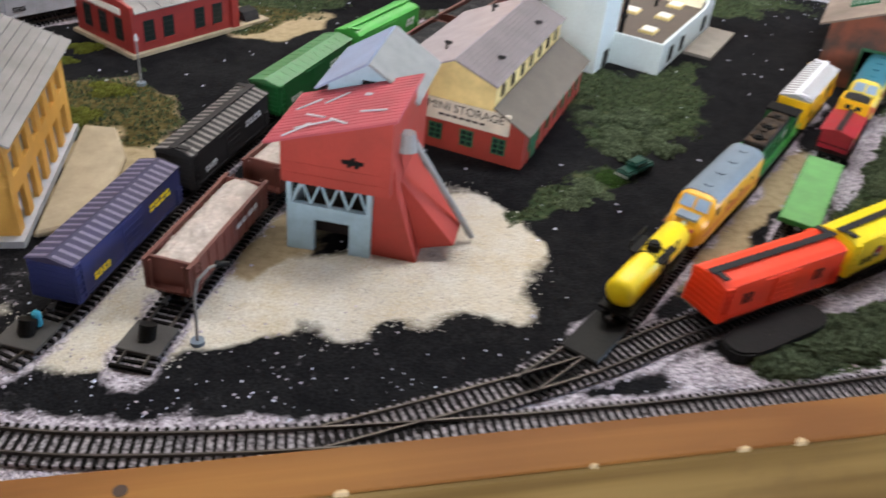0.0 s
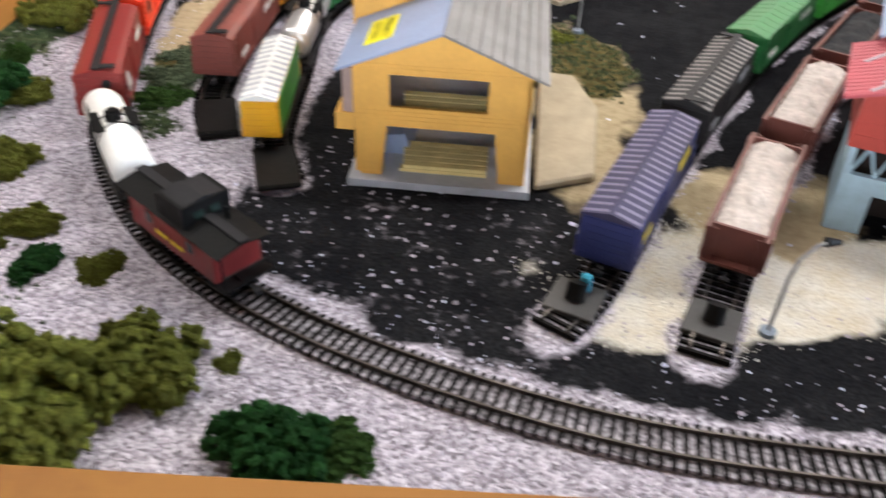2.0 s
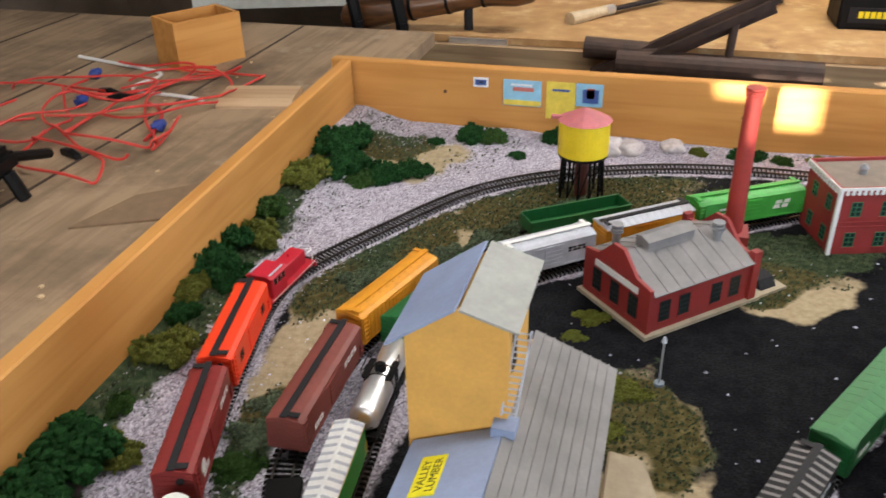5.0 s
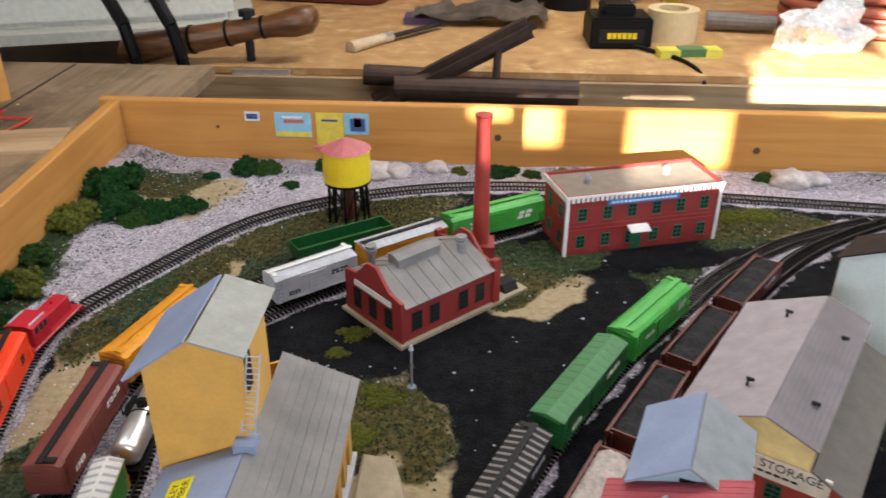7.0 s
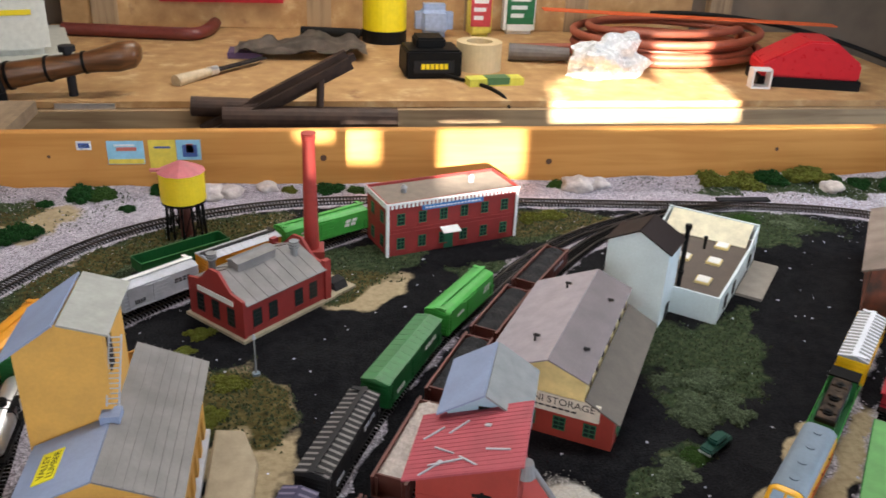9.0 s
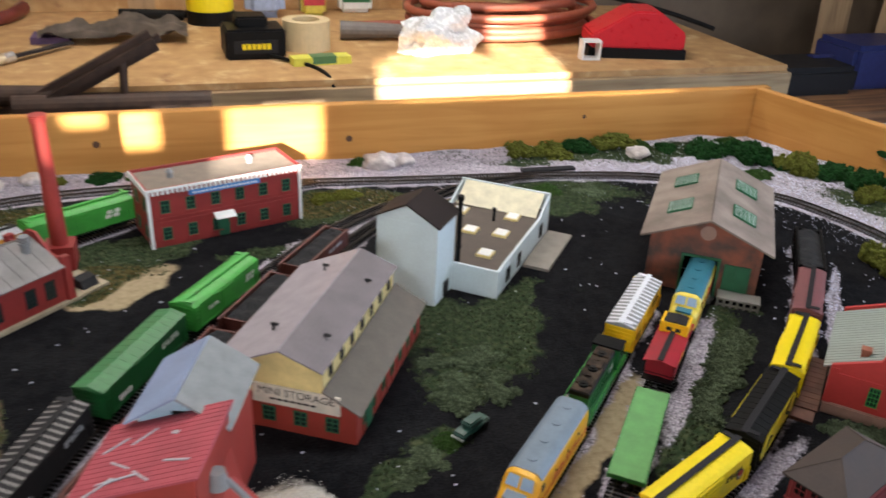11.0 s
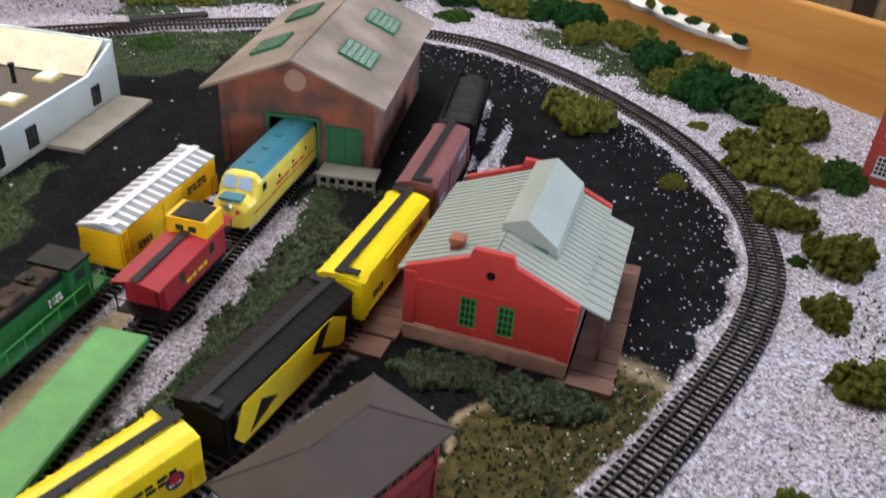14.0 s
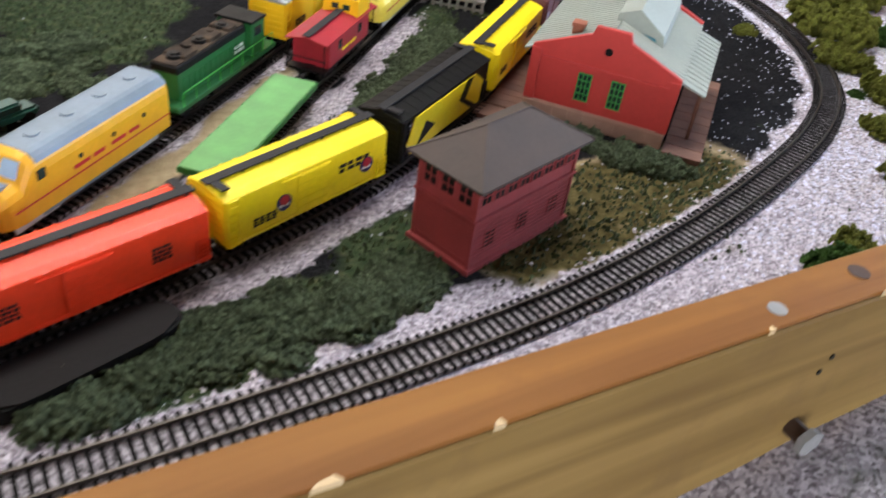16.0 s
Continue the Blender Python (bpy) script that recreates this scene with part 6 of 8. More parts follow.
def coal_house():
    b = thing("coal_house", frame2(0.079, 0.770, 0.143, 0.748), "red coaling tower on pale blue legs with a faded roof", "building", "model buildings")
    w, d = 0.081, 0.078
    bm = bmesh.new()
    opening_wall(bm, 0, 0.067, 0, 0.042, 0, 0.005, [(0.022, 0.050, -1, 0.030)])
    for x in (0.0, 0.063):
        box(bm, x, x + 0.004, 0, 0.005, 0.042, 0.062)
    for i in range(4):
        a, c = 0.004 + i * 0.0148, 0.004 + (i + 1) * 0.0148
        rod(bm, (a, 0.0025, 0.042), ((a + c) / 2, 0.0025, 0.062), 0.0011, 5)
        rod(bm, ((a + c) / 2, 0.0025, 0.062), (c, 0.0025, 0.042), 0.0011, 5)
    box(bm, 0, 0.004, 0.005, d, 0, 0.042)
    part("leg_frame", bm, SKYBLUE, b, "pale blue timber frame with a driveway")
    # added dark sheet standing in for shade inside the open driveway
    bm = bmesh.new()
    box(bm, 0.004, 0.063, 0.030, 0.034, 0.0, 0.062)
    part("inner_wall", bm, ROOF_DARK, b)
    bm = bmesh.new()
    prism(bm, [(-0.003, 0.062), (w, 0.062), (w, 0.1245), (-0.003, 0.0965)], -0.003, d, "y")
    for z in (0.070, 0.079):
        box(bm, -0.003, w, -0.0034, -0.003, z, z + 0.0006)
    part("upper_house", bm, COAL_RED, b)
    bm = bmesh.new()
    prism(bm, [(0.067, 0.0), (0.104, 0.0), (w + 0.004, 0.062), (w, 0.085), (0.067, 0.062)], 0.006, d, "y")
    prism(bm, [(w, 0.0), (0.130, 0.016), (w, 0.070)], 0.020, 0.066, "y")
    part("side_bin", bm, COAL_RED, b)
    roof_slab(b, [(-0.014, -0.008, 0.0930), (w + 0.004, -0.008, 0.1265), (w + 0.004, d + 0.004, 0.1265), (-0.014, d + 0.004, 0.0930)], ROOF_RED, 0.002, 0)
    bm = bmesh.new()
    for i in range(16):
        y = -0.006 + i * (d + 0.008) / 15
        quad(bm, [(-0.014, y - 0.0004, 0.0949), (w + 0.004, y - 0.0004, 0.1284), (w + 0.004, y + 0.0004, 0.1284), (-0.014, y + 0.0004, 0.0949)], 0.0006)
    part("roof_seam", bm, ROOF_RED, b)
    rnd = random.Random(4)
    for i in range(9):
        x, y = rnd.uniform(0.0, 0.08), rnd.uniform(0.0, d)
        z = 0.0999 + x * 0.3384 + 0.0005
        bm = bmesh.new()
        l = rnd.choice((0.004, 0.006, 0.022, 0.03))
        box(bm, -l / 2, l / 2, -0.0018 if l < 0.01 else -0.0008, 0.0018 if l < 0.01 else 0.0008, 0.0, 0.0009)
        part("roof_patch", bm, LGREY, b, "pale patch on the roof", m=pose(x, y, z) @ pose(0, 0, 0, 0, -18.7, 0) @ pose(0, 0, 0, 0, 0, rnd.uniform(-40, 60)))
    bm = bmesh.new()
    for k in range(3):
        box(bm, 0.048 + k * 0.003, 0.051 + k * 0.003, -0.0042, -0.0028, 0.083 + (k % 2) * 0.002, 0.089 + (k % 2) * 0.002)
    box(bm, 0.044, 0.0605, -0.0040, -0.0028, 0.0855, 0.0885)
    part("broken_vent", bm, BLACK, b)
    # gabled head house behind
    hx0, hx1, hy0, hy1, e, r = 0.002, 0.082, d + 0.001, d + 0.085, 0.107, 0.132
    mid = (hx0 + hx1) / 2
    bm = bmesh.new()
    box(bm, hx0 + 0.006, hx1 - 0.006, hy0, hy1 - 0.004, 0.0, 0.090)
    part("head_house_base", bm, COAL_RED, b)
    bm = bmesh.new()
    box(bm, hx0 + 0.006, hx1 - 0.006, hy0, hy1 - 0.004, 0.090, e + 0.002)
    prism(bm, [(hx0 + 0.006, e + 0.002), (hx1 - 0.006, e + 0.002), (mid, r - 0.002)], hy0, hy1 - 0.004, "y")
    hh = part("head_house", bm, SKYBLUE, b, "pale blue gabled head house")
    # solid black plate painted as the shade inside a gable opening
    bm = bmesh.new()
    box(bm, mid - 0.006, mid + 0.006, hy0 - 0.0008, hy0 + 0.0004, 0.103, 0.116)
    part("opening", bm, BLACK, hh)
    # one gable in two tones, window sheen painted into the left slope's blue
    roof_slab(b, [(hx0 - 0.002, hy0 - 0.008, e - 0.002), (mid, hy0 - 0.008, r), (mid, hy1, r), (hx0 - 0.002, hy1, e - 0.002)], ROOF_BLUE_SHEEN, 0.0018, 0, "head_house_roof")
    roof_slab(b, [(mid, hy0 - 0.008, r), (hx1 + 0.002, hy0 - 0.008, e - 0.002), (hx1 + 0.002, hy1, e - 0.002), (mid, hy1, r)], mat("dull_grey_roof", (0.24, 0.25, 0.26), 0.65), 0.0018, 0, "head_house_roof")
    bm = bmesh.new()
    rod(bm, (w + 0.010, 0.030, 0.095), (0.140, 0.055, 0.004), 0.0026, 10)
    rod(bm, (w + 0.004, 0.030, 0.088), (w + 0.004, 0.030, 0.102), 0.009, 14, 0.006)
    part("sand_pipe", bm, GREY, b, "grey delivery pipe and drum")


def engine_house():
    b = thing("engine_house", frame2(0.741, 1.140, 0.856, 1.0565), "weathered brown brick engine house with skylights", "building", "model buildings")
    w, L, e, r = 0.142, 0.230, 0.077, 0.107
    bm = bmesh.new()
    opening_wall(bm, 0, w, 0, e, 0, 0.004, [(0.046, 0.090, -1, 0.052), (0.100, 0.130, 0.012, 0.048)])
    prism(bm, [(0, e), (w, e), (w / 2, r)], 0, 0.004, "y")
    box(bm, 0, 0.004, 0.004, L, 0, e)
    box(bm, w - 0.004, w, 0.004, L, 0, e)
    box(bm, 0.004, w - 0.004, L - 0.004, L, 0, e)
    prism(bm, [(0, e), (w, e), (w / 2, r)], L - 0.004, L, "y")
    for x in (0.0, w - 0.006):
        box(bm, x, x + 0.006, -0.0015, 0, 0, e)
    part("wall", bm, ENGINE_BRICK, b)
    for s in (0, 1):
        x = -0.012 if s == 0 else w + 0.012
        z = e - 0.012 * (r - e) / (w / 2) + 0.002
        rf = roof_slab(b, [(x, -0.014, z), (x, L + 0.012, z), (w / 2, L + 0.012, r + 0.002), (w / 2, -0.014, r + 0.002)][:: 1 if s else -1], TAN, 0.0024, 0)
        for y in (0.062, 0.165):
            f = 0.50
            cx, cz = x + (w / 2 - x) * f, z + (r + 0.002 - z) * f
            a = math.degrees(math.atan2(r + 0.002 - z, w / 2 - x))
            m = pose(cx, y, cz + 0.0028) @ pose(0, 0, 0, 0, -a if s == 0 else 180 - a, 0)
            bm = bmesh.new()
            for i in range(6):
                box(bm, -0.016 + i * 0.0064 - 0.0006, -0.016 + i * 0.0064 + 0.0006, -0.019, 0.019, 0, 0.0030)
            for i in range(8):
                yy = -0.019 + i * 0.0054
                box(bm, -0.016, 0.016, yy - 0.0005, yy + 0.0005, 0, 0.0028)
            sk = part("skylight", bm, WIN_GREEN, b, "green barred skylight", m=m)
            bm = bmesh.new()
            box(bm, -0.016, 0.016, -0.019, 0.019, -0.001, 0.0022)
            part("pane", bm, mat("pale_skylight_glass", (0.42, 0.50, 0.47), 0.3), sk)
    bm = bmesh.new()
    for a in ((0.043, 0.046, 0, 0.055), (0.090, 0.093, 0, 0.055), (0.046, 0.090, 0.052, 0.055)):
        box(bm, a[0], a[1], -0.003, 0.004, a[2], a[3])
    part("door_frame", bm, WIN_GREEN, b)
    bm = bmesh.new()
    box(bm, 0.099, 0.131, -0.0012, 0.003, 0.011, 0.049)
    door = part("freight_door", bm, WIN_GREEN, b, "closed green freight door")
    for x in (0.0995, 0.115, 0.1305):
        bm = bmesh.new()
        box(bm, x - 0.001, x + 0.001, -0.0026, -0.0012, 0.013, 0.047)
        part("door_batten", bm, WIN_GREEN, door)
    for z in (0.011, 0.047):
        bm = bmesh.new()
        box(bm, 0.098, 0.132, -0.0026, -0.0012, z, z + 0.002)
        part("door_batten", bm, WIN_GREEN, door)
    bm = bmesh.new()
    box(bm, 0.096, 0.150, -0.026, -0.0016, 0.010, 0.0125)
    for i in range(7):
        x = 0.0965 + i * 0.0084
        box(bm, x, x + 0.0028, -0.026, -0.0235, 0, 0.010)
    box(bm, 0.096, 0.150, -0.026, -0.0235, 0.002, 0.004)
    part("loading_platform", bm, mat("grey_timber_platform", (0.30, 0.29, 0.27), 0.75), b)
    bm = bmesh.new()
    rod(bm, (w / 2, -0.0016, 0.088), (w / 2, 0.0005, 0.088), 0.010, 20)
    part("round_patch", bm, STONE, b)


def red_station():
    b = thing("red_station", frame2(0.789, 0.838, 0.866, 0.760), "red brick engine terminal with a pale ribbed roof", "building", "model buildings")
    w, L, e, p = 0.110, 0.140, 0.052, 0.078
    bm = bmesh.new()
    box(bm, -0.002, w + 0.002, -0.003, L + 0.003, 0, 0.014)
    for i in range(9):
        x = -0.002 + i * (w + 0.004) / 9
        box(bm, x, x + (w + 0.004) / 9 - 0.0008, -0.0042, -0.003, 0.001 + (i % 2) * 0.001, 0.0128)
    part("stone_base", bm, STONE, b, "pinkish stone base course")
    bm = bmesh.new()
    box(bm, 0, w, 0, L, 0.014, e)
    for y0, y1 in ((-0.0015, 0.003), (L - 0.003, L + 0.0015)):
        prism(bm, [(-0.003, 0.014), (w + 0.003, 0.014), (w + 0.003, e + 0.006), (w * 0.64, p - 0.002), (w * 0.62, p + 0.005), (w * 0.38, p + 0.005), (w * 0.36, p - 0.002), (-0.003, e + 0.006)], y0, y1, "y")
    for x in (-0.003, w - 0.005):
        box(bm, x, x + 0.008, -0.0032, -0.0015, 0.014, e + 0.004)
    box(bm, 0.005, w - 0.005, -0.0028, -0.0015, e - 0.004, e - 0.001)
    part("wall", bm, ROUND_RED, b)
    for s in (0, 1):
        x = -0.010 if s == 0 else w + 0.003
        z = e + 0.003 - (0.005 if s == 0 else 0)
        roof_slab(b, [(x, 0.004, z), (x, L - 0.004, z), (w / 2, L - 0.004, p), (w / 2, 0.004, p)][:: 1 if s else -1], ROOF_GREEN, 0.0014, 22, rib_h=0.0006)
    bm = bmesh.new()
    prism(bm, [(w / 2 - 0.004, p - 0.010), (w / 2 + 0.036, p - 0.014), (w / 2 + 0.034, p - 0.004), (w / 2 + 0.012, p + 0.012), (w / 2 - 0.004, p + 0.006)], 0.036, L - 0.004, "y")
    part("roof_monitor", bm, ROOF_GREEN, b)
    bm = bmesh.new()
    prism(bm, [(w / 2 + 0.003, p - 0.008), (w / 2 + 0.030, p - 0.011), (w / 2 + 0.028, p - 0.007), (w / 2 + 0.005, p - 0.003)], 0.0350, 0.0364, "y")
    part("monitor_window", bm, TEAL, b, "teal strip window under the roof monitor")
    bm = bmesh.new()
    box(bm, 0.021, 0.029, 0.018, 0.026, 0.060, 0.074)
    box(bm, 0.020, 0.030, 0.017, 0.027, 0.0715, 0.0748)
    part("chimney", bm, mat("terracotta", (0.36, 0.12, 0.07), 0.7), b, "small terracotta chimney")
    roof_slab(b, [(w + 0.022, 0.010, 0.045), (w + 0.022, L - 0.006, 0.045), (w + 0.001, L - 0.006, 0.052), (w + 0.001, 0.010, 0.052)], ROOF_GREEN, 0.0014, 14, "canopy")
    for y in (0.02, 0.07, 0.125):
        bm = bmesh.new()
        rod(bm, (w + 0.019, y, 0.004), (w + 0.019, y, 0.0455), 0.0016, 6)
        part("canopy_post", bm, PLANK, b)
    for x in (0.042, 0.068):
        window(b, x, 0.022, 0.011, 0.023, pose(0, -0.0015, 0), mat("bright_green_frame", (0.03, 0.30, 0.06), 0.5), 3, 4, ROUND_RED)
    for y in (0.03, 0.07, 0.11):
        window(b, y, 0.020, 0.014, 0.026, pose(w, 0, 0, 0, 0, 90), M["bright_green_frame"], 3, 4, ROUND_RED)
    bm = bmesh.new()
    rod(bm, (w / 2, -0.0022, 0.066), (w / 2, 0, 0.066), 0.003, 14)
    part("round_vent", bm, BLACK, b)
    for x0, x1, y0, y1 in ((-0.030, -0.004, -0.012, 0.10), (w + 0.004, w + 0.034, -0.012, L + 0.01)):
        n = 10
        bm = bmesh.new()
        box(bm, x0 + 0.001, x1 - 0.001, y0 + 0.001, y1 - 0.002, 0.0, 0.0032)
        deck = part("platform", bm, PLANK, b, "brown plank platform")
        for i in range(n):
            a = y0 + (y1 - y0) * i / n
            bm = bmesh.new()
            box(bm, x0, x1, a, a + (y1 - y0) / n - 0.0008, 0.0032, 0.0045)
            part("plank", bm, PLANK, deck)
    bm = bmesh.new()
    box(bm, -0.034, -0.006, -0.034, -0.014, 0, 0.004)
    part("step", bm, PLANK, b)


def signal_tower():
    b = thing("signal_tower", frame2(0.649, 0.657, 0.741, 0.694), "dull red signal tower with a dark hipped roof", "building", "model buildings")
    w, d, e, r = 0.098, 0.050, 0.062, 0.081
    red = mat("signal_tower_red", (0.33, 0.048, 0.052), 0.6)
    bm = bmesh.new()
    box(bm, 0.002, w - 0.002, 0.002, d - 0.002, 0.0, e)
    box(bm, 0, w, 0, d, 0.036, 0.0375)
    box(bm, -0.001, w + 0.001, -0.001, d + 0.001, 0, 0.003)
    z = 0.006
    while z < 0.036:
        box(bm, 0.0015, w - 0.0015, 0.0015, d - 0.0015, z, z + 0.0016)
        z += 0.003
    for x in (0.001, w - 0.003):
        for y in (0.001, d - 0.003):
            box(bm, x, x + 0.002, y, y + 0.002, 0, e)
    part("wall", bm, red, b)
    o = 0.0045
    bm = bmesh.new()
    c = [(-o, -o, e), (w + o, -o, e), (w + o, d + o, e), (-o, d + o, e)]
    lo = [bm.verts.new(p) for p in c]
    lo2 = [bm.verts.new((p[0], p[1], e - 0.0018)) for p in c]
    a, t = bm.verts.new((d / 2 + 0.004, d / 2, r)), bm.verts.new((w - d / 2 - 0.004, d / 2, r))
    bm.faces.new((lo[0], lo[1], t, a))
    bm.faces.new((lo[1], lo[2], t))
    bm.faces.new((lo[2], lo[3], a, t))
    bm.faces.new((lo[3], lo[0], a))
    bm.faces.new(lo2[::-1])
    for i in range(4):
        bm.faces.new((lo2[i], lo2[(i + 1) % 4], lo[(i + 1) % 4], lo[i]))
    part("roof", bm, mat("brown_shingle_roof", (0.062, 0.044, 0.038), 0.75, vary=0.15, scale=40), b, "dark brown hipped shingle roof")
    for p, q in ((c[0], (d / 2 + 0.004, d / 2, r)), (c[3], (d / 2 + 0.004, d / 2, r)), (c[1], (w - d / 2 - 0.004, d / 2, r)), (c[2], (w - d / 2 - 0.004, d / 2, r)), ((d / 2 + 0.004, d / 2, r), (w - d / 2 - 0.004, d / 2, r))):
        bm = bmesh.new()
        rod(bm, p, q, 0.0007, 6)
        part("hip_cap", bm, M["brown_shingle_roof"], b)
    for i in range(8):
        window(b, 0.009 + i * 0.0115, 0.046, 0.010, 0.012, pose(0, 0.002, 0), red, 2, 2, glass=BLACK)
    for i in range(3):
        window(b, -(0.011 + i * 0.014), 0.044, 0.011, 0.013, pose(0.002, 0, 0, 0, 0, -90), red, 2, 2, glass=BLACK)
    for x in (0.018, 0.049, 0.080):
        window(b, x, 0.012, 0.010, 0.014, pose(0, 0.002, 0), red, 2, 2, glass=BLACK)


def water_tower():
    b = thing("water_tower", pose(-0.205, 1.470, 0), "yellow water tower with a faded pink roof on black legs", "water tower", "model buildings")
    bm = bmesh.new()
    rod(bm, (0, 0, 0.064), (0, 0, 0.110), 0.034, 40)
    tank = part("tank", bm, mat("water_tank_yellow", (0.85, 0.62, 0.02), 0.45, vary=0.05), b)
    bm = bmesh.new()
    rod(bm, (0, 0, 0.110), (0, 0, 0.126), 0.0365, 12, 0.003)
    part("roof", bm, mat("pink_roof", (0.50, 0.14, 0.15), 0.6), b)
    bm = bmesh.new()
    box(bm, -0.045, -0.030, -0.004, 0.004, 0.109, 0.113)
    part("spout", bm, M["pink_roof"], b)
    for i in range(12):
        a = math.tau * i / 12
        bm = bmesh.new()
        x, y = math.cos(a), math.sin(a)
        rod(bm, (0.030 * x, 0.030 * y, 0), (0.027 * x, 0.027 * y, 0.064), 0.0018, 6)
        part("leg", bm, BLACK, b)
        bm = bmesh.new()
        x2, y2 = math.cos(a + math.tau / 12), math.sin(a + math.tau / 12)
        rod(bm, (0.030 * x, 0.030 * y, 0.004), (0.027 * x2, 0.027 * y2, 0.052), 0.0009, 5)
        part("brace", bm, BLACK, b)
    bm = bmesh.new()
    rod(bm, (0, 0, 0.0), (0, 0, 0.064), 0.009, 14)
    part("riser", bm, HOPPER, b)
    bm = bmesh.new()
    rod(bm, (0, 0, 0.060), (0, 0, 0.065), 0.0335, 32)
    part("tank_floor", bm, BLACK, b)


def corner_mill():
    b = thing("corner_mill", frame2(1.300, 0.868, 1.345, 0.955), "tall red brick mill with white-framed windows", "building", "model buildings")
    b.matrix_basis = pose(1.305, 0.885, 0, 0, 0, -62)
    w, d, h = 0.11, 0.055, 0.125
    bm = bmesh.new()
    box(bm, 0, w, 0, d, 0, h)
    for z in (0.045, 0.088, h - 0.004):
        box(bm, -0.001, w + 0.001, -0.001, d + 0.001, z, z + 0.002)
    part("wall", bm, mat("mill_red", (0.33, 0.04, 0.035), 0.6), b)
    for z in (0.014, 0.056, 0.096):
        for i in range(4):
            window(b, 0.016 + i * 0.026, z, 0.013, 0.020, pose(0, 0, 0), LGREY, 3, 4, LGREY)
        for y in (0.015, 0.040):
            window(b, -y, z, 0.013, 0.020, pose(0, 0, 0, 0, 0, -90), LGREY, 3, 4, LGREY)


lumber_shed()
power_house()
brick_works()
white_plant()
storage_hall()
coal_house()
engine_house()
red_station()
signal_tower()
water_tower()
corner_mill()

# ---- scenery: foliage, loose stones, small yard things ----


def bush_mesh(seed, lumps, material_, flat=0.75, lobes=8):
    """A clump of foam foliage: ragged crumbs packed over several rounded lobes, one unit across."""
    rnd = random.Random(seed)
    base = bmesh.new()
    bmesh.ops.create_icosphere(base, subdivisions=1, radius=1.0)
    co = np.array([v.co[:] for v in base.verts])
    fc = np.array([[v.index for v in f.verts] for f in base.faces])
    base.free()
    V, F, n = [], [], 0
    domes = []
    for i in range(lobes):
        a, r = i * 2.4 + rnd.uniform(-0.4, 0.4), 0.36 * math.sqrt((i + 0.3) / lobes)
        domes.append((r * math.cos(a), r * math.sin(a), rnd.uniform(0.13, 0.23) * (1.25 - r)))
    for i in range(lumps):
        cx, cy, R = rnd.choice(domes)
        a, up = rnd.uniform(0, math.tau), rnd.uniform(0.0, 1.0)
        k = R * math.sqrt(1 - up * up * 0.96) * rnd.uniform(0.72, 1.14)
        x, y = cx + k * math.cos(a), cy + k * math.sin(a)
        z = flat * (R * 0.55 + R * 1.25 * up) * rnd.uniform(0.8, 1.12)
        s, ph = rnd.uniform(0.022, 0.046), rnd.uniform(0, 99)
        k = 1 + 1.25 * np.array([noise.noise(Vector(c) * 2.6 + Vector((ph, 0, ph))) for c in co])
        V.append(co * k[:, None] * s + (x, y, z))
        F.append(fc + n)
        n += len(co)
    for cx, cy, R in domes:
        V.append(co * (R * 0.74, R * 0.74, R * flat * 1.05) + (cx, cy, R * 0.42 * flat))
        F.append(fc + n)
        n += len(co)
    me = bpy.data.meshes.new("bush")
    me.from_pydata(np.concatenate(V).tolist(), [], np.concatenate(F).tolist())
    me.materials.append(material_)
    return me


BUSH = [bush_mesh(11, 620, FOLIAGE[0]), bush_mesh(12, 620, FOLIAGE[1]), bush_mesh(13, 520, FOLIAGE[2]), bush_mesh(14, 480, FOLIAGE[1], 0.6, 6), bush_mesh(15, 460, FOLIAGE[3], 0.6, 7)]
BUSH_LABEL = ["dark green foam bush on the layout's gravel", "olive green foam bush on the layout's gravel", "mid green foam bush beside the track", "low olive green foam bush on the gravel", "low greyish green foam shrub between the tracks"]


def ground_z(x, y):
    i = int(np.clip(round((x + 0.64) / 2.30 * (NX - 1)), 0, NX - 1))
    j = int(np.clip(round((y - 0.40) / 1.30 * (NY - 1)), 0, NY - 1))
    return float(gz[j, i])


brnd = random.Random(21)


def bush(x, y, size, kind, squash=1.0):
    ob = new("bush", BUSH[kind])
    ob.matrix_basis = Matrix.LocRotScale((x, y, ground_z(x, y) - 0.002), Euler((0, 0, brnd.uniform(0, 6.28))), (size * brnd.uniform(0.85, 1.15), size * brnd.uniform(0.85, 1.15), size * squash))
    return tagged(ob, BUSH_LABEL[kind], "bush", "foam bushes")


